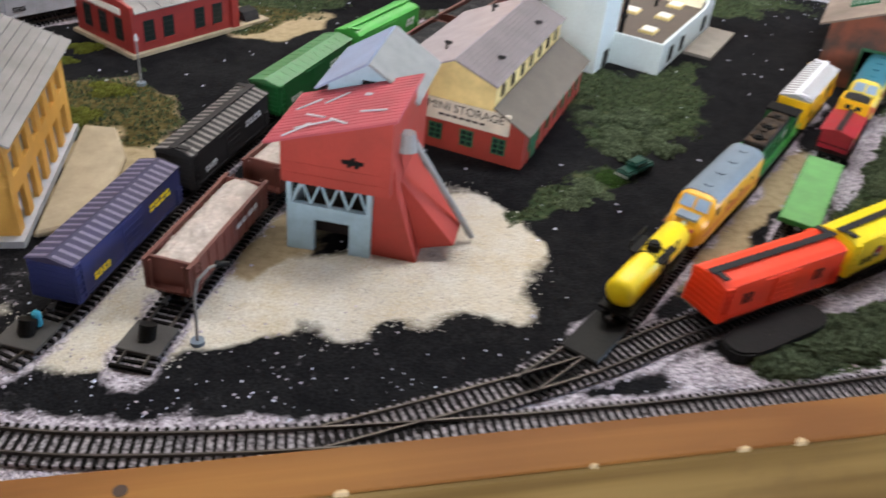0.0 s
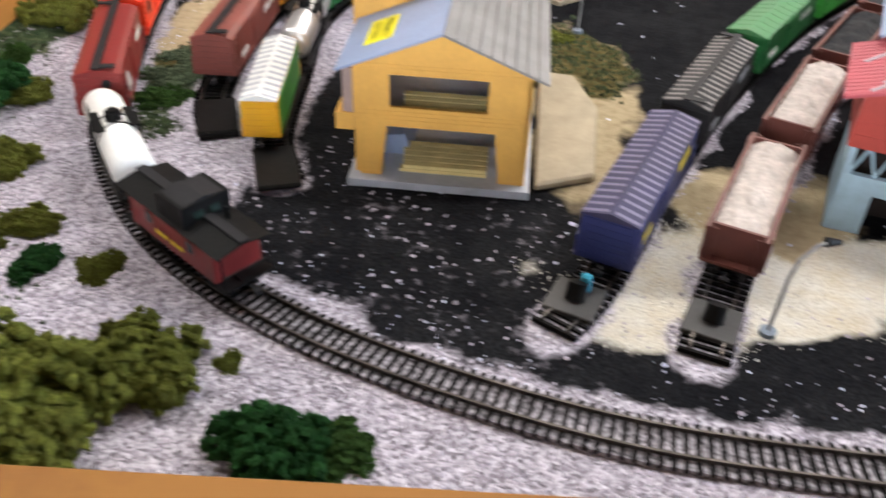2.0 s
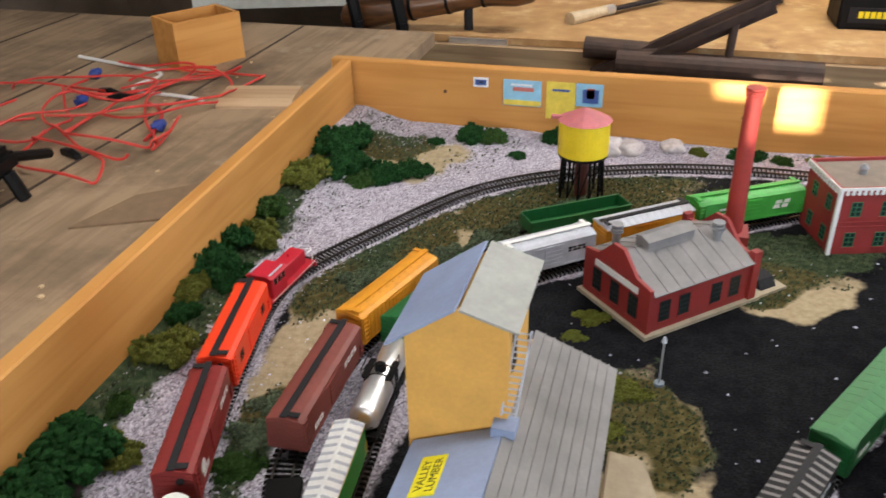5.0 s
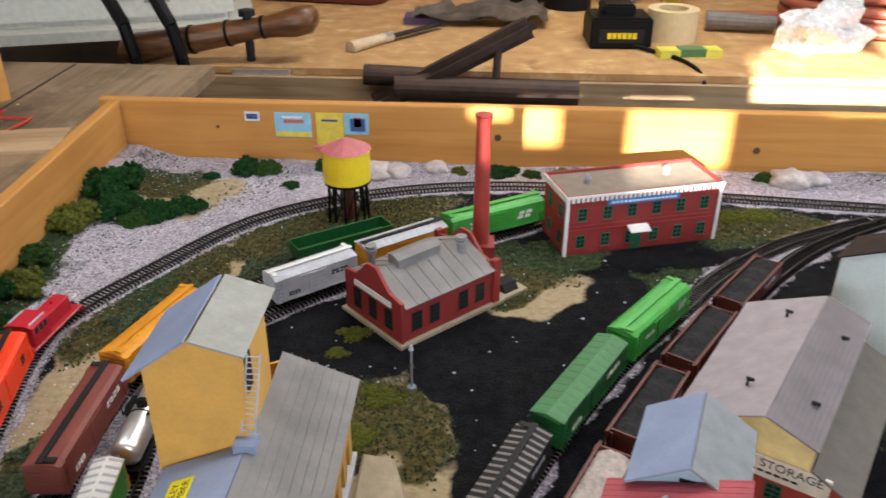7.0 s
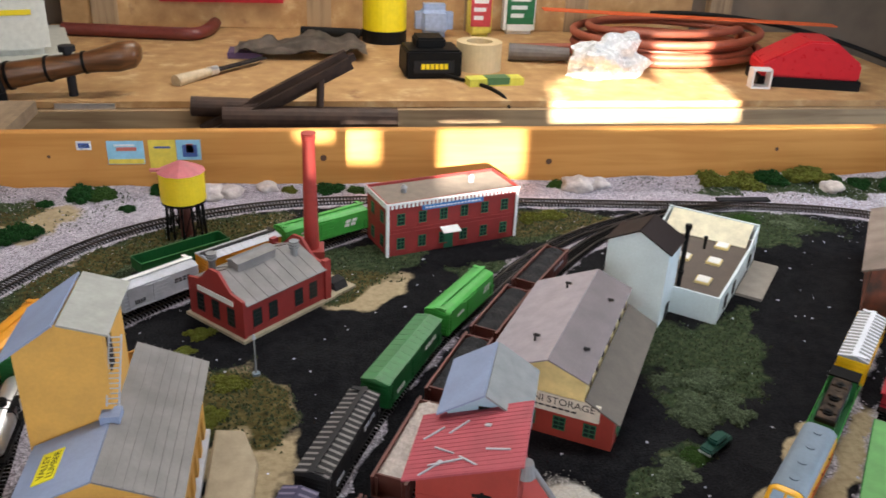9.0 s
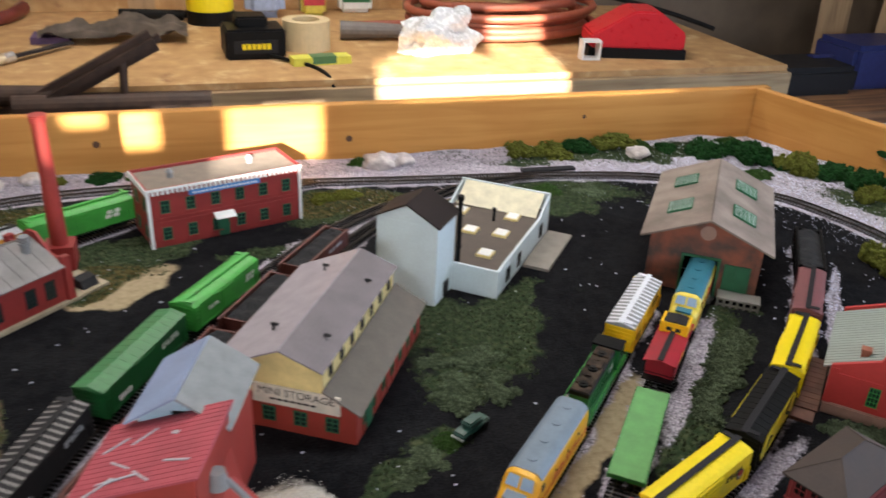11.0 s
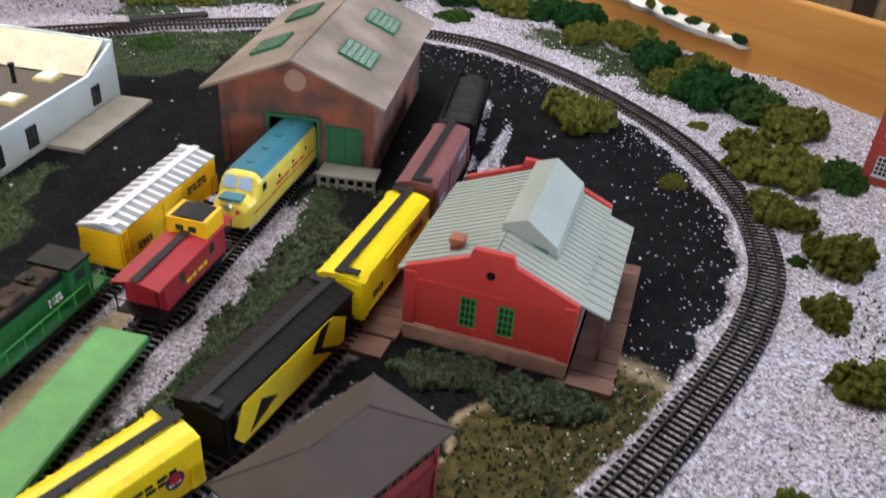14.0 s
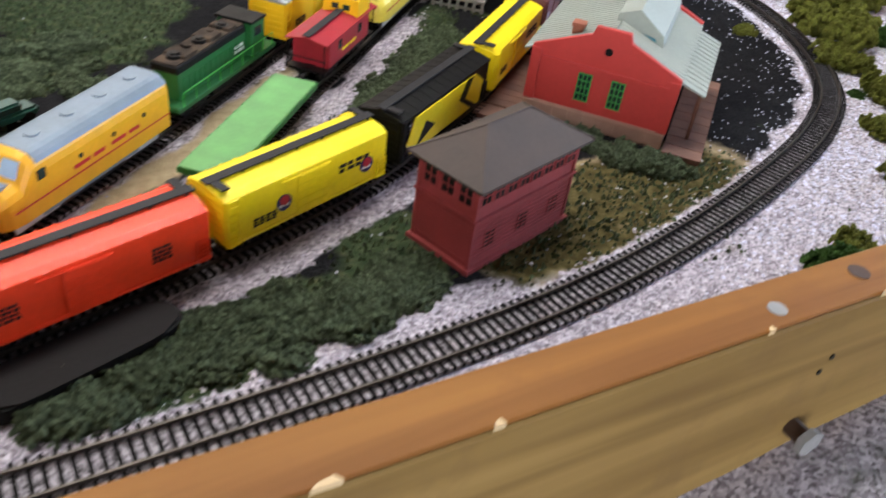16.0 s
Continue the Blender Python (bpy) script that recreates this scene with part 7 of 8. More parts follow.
# along the left board
for x, y, s, k in ((-0.368, 0.538, 0.085, 1), (-0.335, 0.552, 0.070, 1), (-0.345, 0.512, 0.070, 1), (-0.303, 0.580, 0.058, 1), (-0.322, 0.602, 0.032, 1), (-0.226, 0.535, 0.060, 0), (-0.196, 0.541, 0.032, 2), (-0.266, 0.592, 0.017, 1),
                   (-0.402, 0.652, 0.030, 0), (-0.425, 0.688, 0.034, 1), (-0.438, 0.662, 0.019, 1), (-0.364, 0.655, 0.027, 1), (-0.478, 0.756, 0.044, 1), (-0.477, 0.690, 0.014, 1),
                   (-0.560, 0.735, 0.062, 1), (-0.533, 0.742, 0.066, 0), (-0.548, 0.787, 0.076, 0), (-0.548, 0.838, 0.072, 0), (-0.522, 0.850, 0.050, 1), (-0.552, 0.700, 0.055, 0), (-0.548, 0.905, 0.030, 2),
                   (-0.553, 0.989, 0.060, 1), (-0.571, 1.048, 0.038, 0), (-0.585, 1.085, 0.050, 1), (-0.590, 1.135, 0.078, 0), (-0.556, 1.128, 0.050, 0), (-0.570, 1.222, 0.062, 1), (-0.598, 1.190, 0.060, 0), (-0.590, 1.290, 0.050, 2),
                   (-0.588, 1.390, 0.075, 1), (-0.572, 1.510, 0.082, 0), (-0.548, 1.450, 0.076, 0), (-0.484, 1.455, 0.066, 0), (-0.451, 1.478, 0.048, 0), (-0.512, 1.430, 0.050, 2), (-0.451, 1.600, 0.028, 0), (-0.398, 1.625, 0.056, 0),
                   (-0.362, 1.620, 0.045, 2), (-0.315, 1.577, 0.024, 0), (-0.266, 1.655, 0.055, 0)):
    bush(x, y, s * 1.2, k)
# along the back board
for x, y, s, k in ((0.02, 1.655, 0.055, 0), (0.07, 1.65, 0.04, 2), (0.45, 1.655, 0.045, 2), (-0.05, 1.655, 0.035, 1), (0.76, 1.655, 0.08, 1), (0.82, 1.645, 0.085, 1), (0.88, 1.655, 0.08, 0), (0.95, 1.65, 0.09, 1),
                   (1.00, 1.64, 0.07, 2), (1.06, 1.635, 0.06, 0), (1.12, 1.60, 0.07, 0), (0.12, 1.66, 0.04, 3), (1.19, 1.56, 0.075, 0), (1.24, 1.50, 0.07, 0), (1.16, 1.47, 0.055, 2),
                   (0.36, 1.505, 0.05, 3), (0.40, 1.515, 0.05, 3), (1.20, 1.63, 0.05, 2)):
    bush(x, y, s, k, 0.75)
# along the right board and inside the right-hand curve
for x, y, s, k in ((1.305, 1.370, 0.085, 0), (1.293, 1.430, 0.075, 0), (1.255, 1.480, 0.085, 1), (1.190, 1.545, 0.090, 0), (1.125, 1.590, 0.080, 0), (1.305, 1.095, 0.095, 0), (1.325, 1.050, 0.082, 2), (1.320, 0.990, 0.080, 1),
                   (1.247, 0.978, 0.062, 1), (1.232, 0.925, 0.086, 1), (1.172, 0.862, 0.062, 1), (1.131, 0.800, 0.020, 2), (1.162, 0.785, 0.068, 1), (1.092, 0.735, 0.042, 1), (1.050, 0.660, 0.056, 1), (0.880, 0.582, 0.062, 2),
                   (0.912, 0.592, 0.052, 1), (0.805, 0.572, 0.030, 2), (0.628, 0.562, 0.034, 0), (0.572, 0.566, 0.024, 0), (1.120, 1.103, 0.084, 1), (1.122, 0.950, 0.028, 1), (1.244, 1.048, 0.020, 1), (1.330, 1.150, 0.075, 1),
                   (1.312, 1.215, 0.082, 0), (1.325, 1.285, 0.080, 1), (1.285, 0.890, 0.062, 2), (1.275, 1.320, 0.060, 1), (1.285, 1.150, 0.055, 1)):
    bush(x, y, s * 1.08, k, 1.1)
# low shrubs between the tracks
for i in range(54):
    f = (i + brnd.random()) / 54
    v = brnd.uniform(-1, 1)
    bush(0.418 + 0.205 * f, 0.624 + 0.036 * f + (0.011 + 0.012 * f) * v, brnd.uniform(0.030, 0.048), 4, 1.0)
for i in range(16):
    f = i / 15
    bush(0.665 + 0.115 * f + brnd.uniform(-0.01, 0.01), 0.862 + 0.125 * f + brnd.uniform(-0.01, 0.01), brnd.uniform(0.035, 0.05), 4, 0.95)
for i in range(12):
    bush(0.435 + brnd.uniform(-0.035, 0.035), 0.975 + brnd.uniform(-0.05, 0.05), brnd.uniform(0.035, 0.05), 4, 0.8)
for i in range(12):
    f = i / 11
    bush(0.775 + 0.085 * f, 0.808 - 0.085 * f + brnd.uniform(-0.008, 0.008), brnd.uniform(0.03, 0.045), 4, 1.2)
for i in range(20):
    f = i / 19
    bush(-0.415 + 0.22 * f + brnd.uniform(-0.012, 0.012), 1.17 + 0.265 * f + brnd.uniform(-0.012, 0.012), brnd.uniform(0.03, 0.05), 4, 0.95)
for x, y, s, k in ((-0.415, 0.905, 0.06, 4), (-0.412, 0.87, 0.05, 2), (-0.418, 0.95, 0.05, 4), (0.66, 1.47, 0.06, 4), (0.74, 1.475, 0.06, 2), (0.81, 1.46, 0.06, 4), (-0.15, 1.17, 0.04, 3), (-0.165, 1.13, 0.03, 3),
                   (0.36, 0.86, 0.045, 4), (0.385, 0.88, 0.04, 2), (0.335, 0.84, 0.04, 4), (-0.105, 1.055, 0.05, 3), (-0.12, 0.995, 0.045, 3)):
    bush(x, y, s, k, 0.55)


def crumbs(name, count, where, size, material_, label, seed, tall=0.7, tetra=False):
    """Loose grains strewn over the ground where a cover mask allows, one object of stuff."""
    r = np.random.default_rng(seed)
    w = where.ravel() / where.sum()
    cell = r.choice(w.size, count, p=w)
    x = gx.ravel()[cell] + r.uniform(-0.5, 0.5, count) * 2.30 / NX
    y = gy.ravel()[cell] + r.uniform(-0.5, 0.5, count) * 1.30 / NY
    z = gz.ravel()[cell]
    if tetra:
        unit = np.array([(1, 0, 0), (-0.5, 0.87, 0), (-0.5, -0.87, 0), (0, 0, 1.6)])
        tri = np.array([(0, 1, 3), (1, 2, 3), (2, 0, 3)])
    else:
        unit = np.array([(1, 0, 0), (0, 1, 0), (-1, 0, 0), (0, -1, 0), (0, 0, 0.9), (0, 0, -0.5)])
        tri = np.array([(0, 1, 4), (1, 2, 4), (2, 3, 4), (3, 0, 4), (1, 0, 5), (2, 1, 5), (3, 2, 5), (0, 3, 5)])
    s = size * r.uniform(0.5, 1.3, (count, 1, 1))
    v = unit[None] * s * r.uniform(0.65, 1.35, (count, len(unit), 3))
    v[..., 2] *= tall
    a = r.uniform(0, 6.28, count)
    c, sn = np.cos(a)[:, None], np.sin(a)[:, None]
    v[..., 0], v[..., 1] = v[..., 0] * c - v[..., 1] * sn + x[:, None], v[..., 0] * sn + v[..., 1] * c + y[:, None]
    v[..., 2] += z[:, None]
    f = tri[None] + (np.arange(count) * len(unit))[:, None, None]
    me = bpy.data.meshes.new(name)
    me.from_pydata(v.reshape(-1, 3).tolist(), [], f.reshape(-1, 3).tolist())
    me.materials.append(material_)
    return tagged(new(name, me), label, "gravel" if not tetra else "turf", kind="stuff")


in_box = (gx > -0.60 + 0.04 * (1.6 - gy)) & (gx < 1.29 + (1.68 - gy) * 0.26) & (gy < 1.675) & (gy > 0.425 + (gx + 0.6) * 0.067)
off_rail = np.clip((dmain - 0.0145) / 0.004, 0, 1) * np.clip((dside - 0.0145) / 0.004, 0, 1)
# the paler, daylight-tinted stones take over toward the right
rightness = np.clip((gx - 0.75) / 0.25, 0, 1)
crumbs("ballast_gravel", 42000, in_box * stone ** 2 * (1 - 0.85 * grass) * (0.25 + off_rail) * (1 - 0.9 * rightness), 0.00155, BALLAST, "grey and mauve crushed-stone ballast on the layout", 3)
crumbs("pale_ballast_gravel", 24000, in_box * stone * (1 - 0.85 * grass) * (0.15 + off_rail) * rightness, 0.00155, BALLAST_WINDOW_TINT, "pale crushed-stone ballast with blue window light in its colour", 4)
crumbs("white_gravel_flecks", 3000, in_box * inside * (1 - pale) * np.clip(1 - dmain / 0.16, 0.05, 1) ** 2 * (1 + 1.6 * rightness), 0.0009, BALLAST_WINDOW_TINT, "stray white gravel flecks on dark cinders", 5)
crumbs("stray_stones", 420, in_box * inside * (1 - pale), 0.0017, BALLAST_WINDOW_TINT, "stray pale stones on dark cinders", 9)
crumbs("sand_heap_grains", 5000, in_box * pale ** 0.6 * np.clip(0.6 + w1, 0.1, 2), 0.0008, mat("sandy_grains", (0.60, 0.57, 0.52), 0.9, island=0.2), "pale sand and gravel heap grains", 6)
crumbs("ground_turf", 26000, in_box * grass * off_rail * np.clip((dside - 0.02) / 0.01, 0, 1), 0.0016, mat("turf_flock", (0.050, 0.072, 0.030), 0.95, island=0.6), "coarse olive and green turf flock", 7, 1.0, True)


def buffer_stop(x, y, turn):
    b = thing("buffer_stop", pose(x, y, 0, 0, 0, turn), "dark track-end ramp with a black drum on it", "buffer stop", "buffer stops")
    bm = bmesh.new()
    box(bm, -0.016, 0.014, -0.015, 0.015, 0.004, 0.0072)
    soften(bm, 0.0005)
    part("plate", bm, mat("dusty_black_plastic", (0.05, 0.047, 0.045), 0.6), b)
    bm = bmesh.new()
    rod(bm, (-0.002, 0, 0.007), (0.002, 0, 0.0165), 0.0058, 14)
    part("drum", bm, BLACK, b)
    return b


bs = buffer_stop(-0.086, 0.664, 69)
# plain cyan block added in place of an unidentified blue object
bm = bmesh.new()
box(bm, 0.004, 0.009, -0.006, 0.000, 0.0072, 0.020)
soften(bm, 0.0015)
part("blue_rag", bm, mat("plain_cyan", (0.05, 0.38, 0.55), 0.8), bs, "small cyan block for an unidentified blue object")
buffer_stop(-0.010, 0.656, 69)
for x, y, t in ((-0.356, 0.842, 110), (-0.292, 0.778, 110), (0.300, 0.648, 45)):
    bm = bmesh.new()
    box(bm, -0.030, 0.024, -0.0150, 0.0150, 0.0030, 0.0074)
    soften(bm, 0.0012)
    solid("rerailer_plate", bm, BLACK, "black plastic rerailer plate at the siding's end", "rerailer", "rerailers", m=pose(x, y, 0, 0, 0, t))


def street_lamp(x, y, bent, label):
    l = thing("street_lamp", pose(x, y, 0, 0, 0, 20), label, "street lamp", "street lamps")
    bm = bmesh.new()
    rod(bm, (0, 0, 0), (0, 0, 0.003), 0.0048, 12)
    part("foot", bm, BGREY, l)
    bm = bmesh.new()
    if bent:
        pts = [(0, 0, 0.003), (0.001, 0, 0.040), (0.004, 0, 0.052), (0.012, 0, 0.060), (0.018, 0, 0.061)]
        for p, q in zip(pts, pts[1:]):
            rod(bm, p, q, 0.0010, 8)
    else:
        rod(bm, (0, 0, 0.003), (0, 0, 0.050), 0.0010, 8)
    part("pole", bm, GREY, l)
    bm = bmesh.new()
    if bent:
        rod(bm, (0.016, 0, 0.0615), (0.025, 0, 0.060), 0.0028, 10, 0.0016)
    else:
        rod(bm, (0, 0, 0.049), (0, 0, 0.055), 0.0026, 10, 0.0012)
    part("lamp_head", bm, BLACK if bent else LGREY, l)


street_lamp(0.021, 0.656, True, "bent grey street lamp with a black head by the gravel heap")
street_lamp(-0.076, 1.072, False, "straight grey street lamp beside the road")


def toy_car(x, y, turn):
    c = thing("toy_car", pose(x, y, 0, 0, 0, turn), "tiny dark green old-fashioned toy car on the road", "toy car")
    g = mat("deep_green_enamel", (0.012, 0.06, 0.045), 0.3)
    bm = bmesh.new()
    box(bm, -0.022, 0.022, -0.0075, 0.0075, 0.004, 0.0105)
    soften(bm, 0.0018, 2)
    part("body", bm, g, c)
    bm = bmesh.new()
    box(bm, -0.010, 0.011, -0.0065, 0.0065, 0.0100, 0.0165)
    soften(bm, 0.0018, 2)
    part("cabin", bm, g, c)
    for s in (-1, 1):
        bm = bmesh.new()
        box(bm, -0.008, 0.009, s * 0.0066 - 0.0002, s * 0.0066 + 0.0002, 0.0115, 0.0150)
        part("side_window", bm, GLASS_DARK, c)
        for xx in (-0.013, 0.013):
            bm = bmesh.new()
            rod(bm, (xx, s * 0.0062, 0.0042), (xx, s * 0.0086, 0.0042), 0.0042, 14)
            part("wheel", bm, BLACK, c)
    bm = bmesh.new()
    box(bm, -0.0235, -0.0215, -0.007, 0.007, 0.005, 0.0065)
    part("bumper", bm, SILVER, c)


toy_car(0.412, 0.890, 35)

# pale rocks, cut logs and pads
rk = mat("pale_rock", (0.62, 0.56, 0.54), 0.9, vary=0.2, bump=0.8, bump_scale=200)
for i, (x, y, s) in enumerate(((-0.185, 1.635, 0.028), (-0.155, 1.64, 0.022), (0.485, 1.645, 0.030), (0.525, 1.65, 0.022), (0.98, 1.60, 0.022), (-0.09, 1.66, 0.018))):
    bm = bmesh.new()
    bmesh.ops.create_icosphere(bm, subdivisions=3, radius=s)
    for v in bm.verts:
        v.co *= 1 + 0.45 * noise.noise(v.co * 60 + Vector((i * 5, 0, 0)))
        v.co.z *= 0.55
    solid("rock", bm, rk, "rough pale rock beside the back track", "rock", "rocks", m=pose(x, y, ground_z(x, y) + s * 0.2), smooth=True)
bm = bmesh.new()
for k in range(4):
    rod(bm, (-0.05, -0.006 + 0.004 * k, 0.003), (0.05, -0.006 + 0.004 * k + 0.002, 0.003), 0.0026, 8)
solid("track_pile", bm, DARK, "pile of dark spare rails on the ballast", "rail pile", m=pose(0.775, 1.555, 0.004, 0, 0, -3))
bm = bmesh.new()
prism(bm, [(0.052 * math.copysign(abs(math.cos(a)) ** 0.45, math.cos(a)), 0.0150 * math.copysign(abs(math.sin(a)) ** 0.7, math.sin(a))) for a in [math.tau * i / 28 for i in range(28)]], -0.001, 0.0105, "z")
soften(bm, 0.002, 2)
solid("switch_machine", bm, BLACK, "long rounded black switch casing beside the yard track", "switch machine", m=pose(0.437, 0.6455, 0, 0, 0, 23))
bm = bmesh.new()
prism(bm, [(-0.012, -0.095), (0.03, -0.075), (0.036, 0.03), (0.018, 0.085), (-0.012, 0.09)], 0.0, 0.007, "z")
soften(bm, 0.002)
solid("dock_pad", bm, CONCRETE, "tan concrete pad beside the lumber shed", "pad", kind="structure", m=pose(-0.100, 0.875, 0))

# snow ledge on the right-hand board
ledge = thing("snow_ledge", frame2(1.281, 1.681, 1.59, 0.555) @ pose(0.415, -0.006, 0.044, 0, 4, 0), "lumpy white plaster ledge with green tufts on the board", "ledge", kind="structure")
bm = bmesh.new()
bmesh.ops.create_icosphere(bm, subdivisions=4, radius=1.0)
for v in bm.verts:
    v.co = Vector((v.co.x * 0.125, v.co.y * 0.010, v.co.z * 0.0075 * (1 + 1.1 * noise.noise(Vector((v.co.x * 11, v.co.y, v.co.z)))) + 0.005 * noise.noise(Vector((v.co.x * 6, 3.0, 0)))))
part("plaster", bm, WHITE, ledge, smooth=True)
for i, x in enumerate((-0.115, -0.085, -0.03, 0.0, 0.04, 0.07, 0.11)):
    o = part("tuft", BUSH[(0, 2, 1)[i % 3]], FOLIAGE[0], ledge)
    o.matrix_basis = Matrix.LocRotScale((x, -0.004, 0.004), Euler((0, 0, i)), (0.030, 0.016, 0.028))

# ---- boards: stickers, knots and a bolt ----
def plate(name, x0, x1, z0, z1, material_, label, bits=(), yy=BACK_Y):
    s = thing(name, pose((x0 + x1) / 2, yy - 0.0006, (z0 + z1) / 2), label, "sticker", "stickers on the back board")
    w, h = (x1 - x0) / 2, (z1 - z0) / 2
    bm = bmesh.new()
    box(bm, -w, w, -0.0006, 0.0, -h, h)
    part("paper", bm, material_, s)
    for a, b, c, d, m_ in bits:
        bm = bmesh.new()
        box(bm, a * w, b * w, -0.0010, -0.0005, c * h, d * h)
        part("print", bm, m_, s)


P_BLUE, P_SKY, P_YEL = mat("sticker_navy", (0.05, 0.10, 0.32), 0.5), mat("sticker_sky", (0.28, 0.55, 0.72), 0.5), mat("sticker_yellow", (0.80, 0.62, 0.08), 0.5)
plate("small_sticker", -0.412, -0.387, 0.072, 0.088, mat("sticker_white", (0.75, 0.77, 0.80), 0.5), "small white sticker with a blue oval", ((-0.75, 0.75, -0.55, 0.55, P_BLUE), (-0.4, 0.4, -0.15, 0.15, M["sticker_white"])))
plate("beach_card", -0.362, -0.300, 0.045, 0.088, P_SKY, "pale blue picture card with a yellow band", ((-0.96, 0.96, -0.95, -0.55, P_YEL), (-0.5, 0.6, 0.15, 0.45, mat("print_red", (0.55, 0.15, 0.12), 0.5)), (-0.6, 0.5, 0.55, 0.7, M["sticker_white"])))
plate("yellow_card", -0.292, -0.246, 0.028, 0.089, P_YEL, "plain yellow card pinned to the board", ((-0.6, 0.6, 0.5, 0.62, P_BLUE),))
plate("crest_card", -0.245, -0.203, 0.052, 0.089, P_SKY, "pale blue card with a dark crest", ((-0.5, 0.7, -0.7, 0.5, P_BLUE), (-0.2, 0.4, -0.3, 0.6, mat("print_red", (0.55, 0.15, 0.12), 0.5))))
for x, z, r in ((0.012, 0.052, 0.006), (0.437, 0.040, 0.006), (-0.46, 0.06, 0.003), (0.90, 0.06, 0.004)):
    bm = bmesh.new()
    rod(bm, (x, BACK_Y + 0.001, z), (x, BACK_Y - 0.0004, z), r, 14)
    solid("knot", bm, mat("dark_wood_knot", (0.10, 0.045, 0.02), 0.7), "dark round knot in the pine board", "knot", "board knots", "structure")
fb = thing("bolt", FB @ pose(1.338, 0.0, 0.024), "rusty bolt head in the front board", "bolt")
bm = bmesh.new()
rod(bm, (0, 0.002, 0), (0, -0.010, 0), 0.0048, 10)
part("shank", bm, RUST, fb)
bm = bmesh.new()
rod(bm, (0, -0.009, 0), (0, -0.013, 0), 0.0075, 6)
part("head", bm, GREY, fb)

# ---- workbench clutter ----
Z = BENCH_Z


def tube(name, pts, r, material_, label="", category="", parent=None, group=""):
    """A cable or hose along a smooth line."""
    cu = bpy.data.curves.new(name, "CURVE")
    cu.dimensions, cu.bevel_depth, cu.bevel_resolution, cu.resolution_u = "3D", r, 2, 6
    sp = cu.splines.new("NURBS")
    sp.points.add(len(pts) - 1)
    for p, q in zip(sp.points, pts):
        p.co = (*q, 1)
    sp.use_endpoint_u, sp.order_u = True, 4
    tmp = bpy.data.objects.new(name, cu)
    me = bpy.data.meshes.new_from_object(tmp)
    bpy.data.objects.remove(tmp)
    me.materials.append(material_)
    for p in me.polygons:
        p.use_smooth = True
    ob = new(name, me)
    if parent is not None:
        ob.parent = parent
        return tagged(ob, label)
    return tagged(ob, label, category, group)


ch = thing("battery_charger", pose(0.352, 2.77, Z, 0, 0, 3), "black battery charger with a yellow label and cord", "battery charger")
bm = bmesh.new()
prism(bm, [(-0.075, 0), (0.075, 0), (0.075, 0.06), (0.06, 0.085), (-0.075, 0.085)], -0.085, 0.085)
soften(bm, 0.006, 2)
part("housing", bm, BLACK, ch)
bm = bmesh.new()
box(bm, -0.062, 0.062, -0.0775, -0.074, 0.018, 0.055)
part("label", bm, DARK, ch)
bm = bmesh.new()
for i in range(6):
    box(bm, -0.040 + i * 0.014, -0.029 + i * 0.014, -0.079, -0.0774, 0.030, 0.046)
part("lettering", bm, YELLOW, ch)
bm = bmesh.new()
box(bm, -0.05, 0.04, -0.04, 0.05, 0.083, 0.115)
soften(bm, 0.006, 2)
part("battery", bm, BLACK, ch)
tube("cord", [(0.03, -0.07, 0.012), (0.07, -0.11, 0.008), (0.13, -0.17, 0.006), (0.155, -0.24, 0.004), (0.165, -0.32, 0.0), (0.17, -0.345, -0.03), (0.17, -0.348, -0.2)], 0.006, BLACK, parent=ch)

tp = thing("tape_roll", pose(0.517, 2.83, Z), "roll of cream masking tape lying flat", "tape")
bm = bmesh.new()
n = 36
for r0, r1, z0, z1 in ((0.042, 0.072, 0.0, 0.088),):
    ring = [[bm.verts.new((r * math.cos(a * math.tau / n), r * math.sin(a * math.tau / n), z)) for r, z in ((r0, z0), (r1, z0), (r1, z1), (r0, z1))] for a in range(n)]
    for i in range(n):
        a, b = ring[i], ring[(i + 1) % n]
        for k in range(4):
            bm.faces.new((a[k], b[k], b[(k + 1) % 4], a[(k + 1) % 4]))
part("tape", bm, mat("masking_tape", (0.66, 0.52, 0.30), 0.6, vary=0.05), tp)

pk = thing("blister_pack", pose(0.53, 2.635, Z, 0, 0, 8), "yellow and white card pack on the bench", "package")
bm = bmesh.new()
box(bm, -0.085, 0.085, -0.025, 0.025, 0, 0.022)
part("card", bm, mat("pack_yellow", (0.75, 0.72, 0.10), 0.4), pk)
bm = bmesh.new()
box(bm, -0.03, 0.04, -0.0255, 0.02, 0.004, 0.0245)
part("print", bm, mat("pack_green", (0.08, 0.20, 0.08), 0.4), pk)

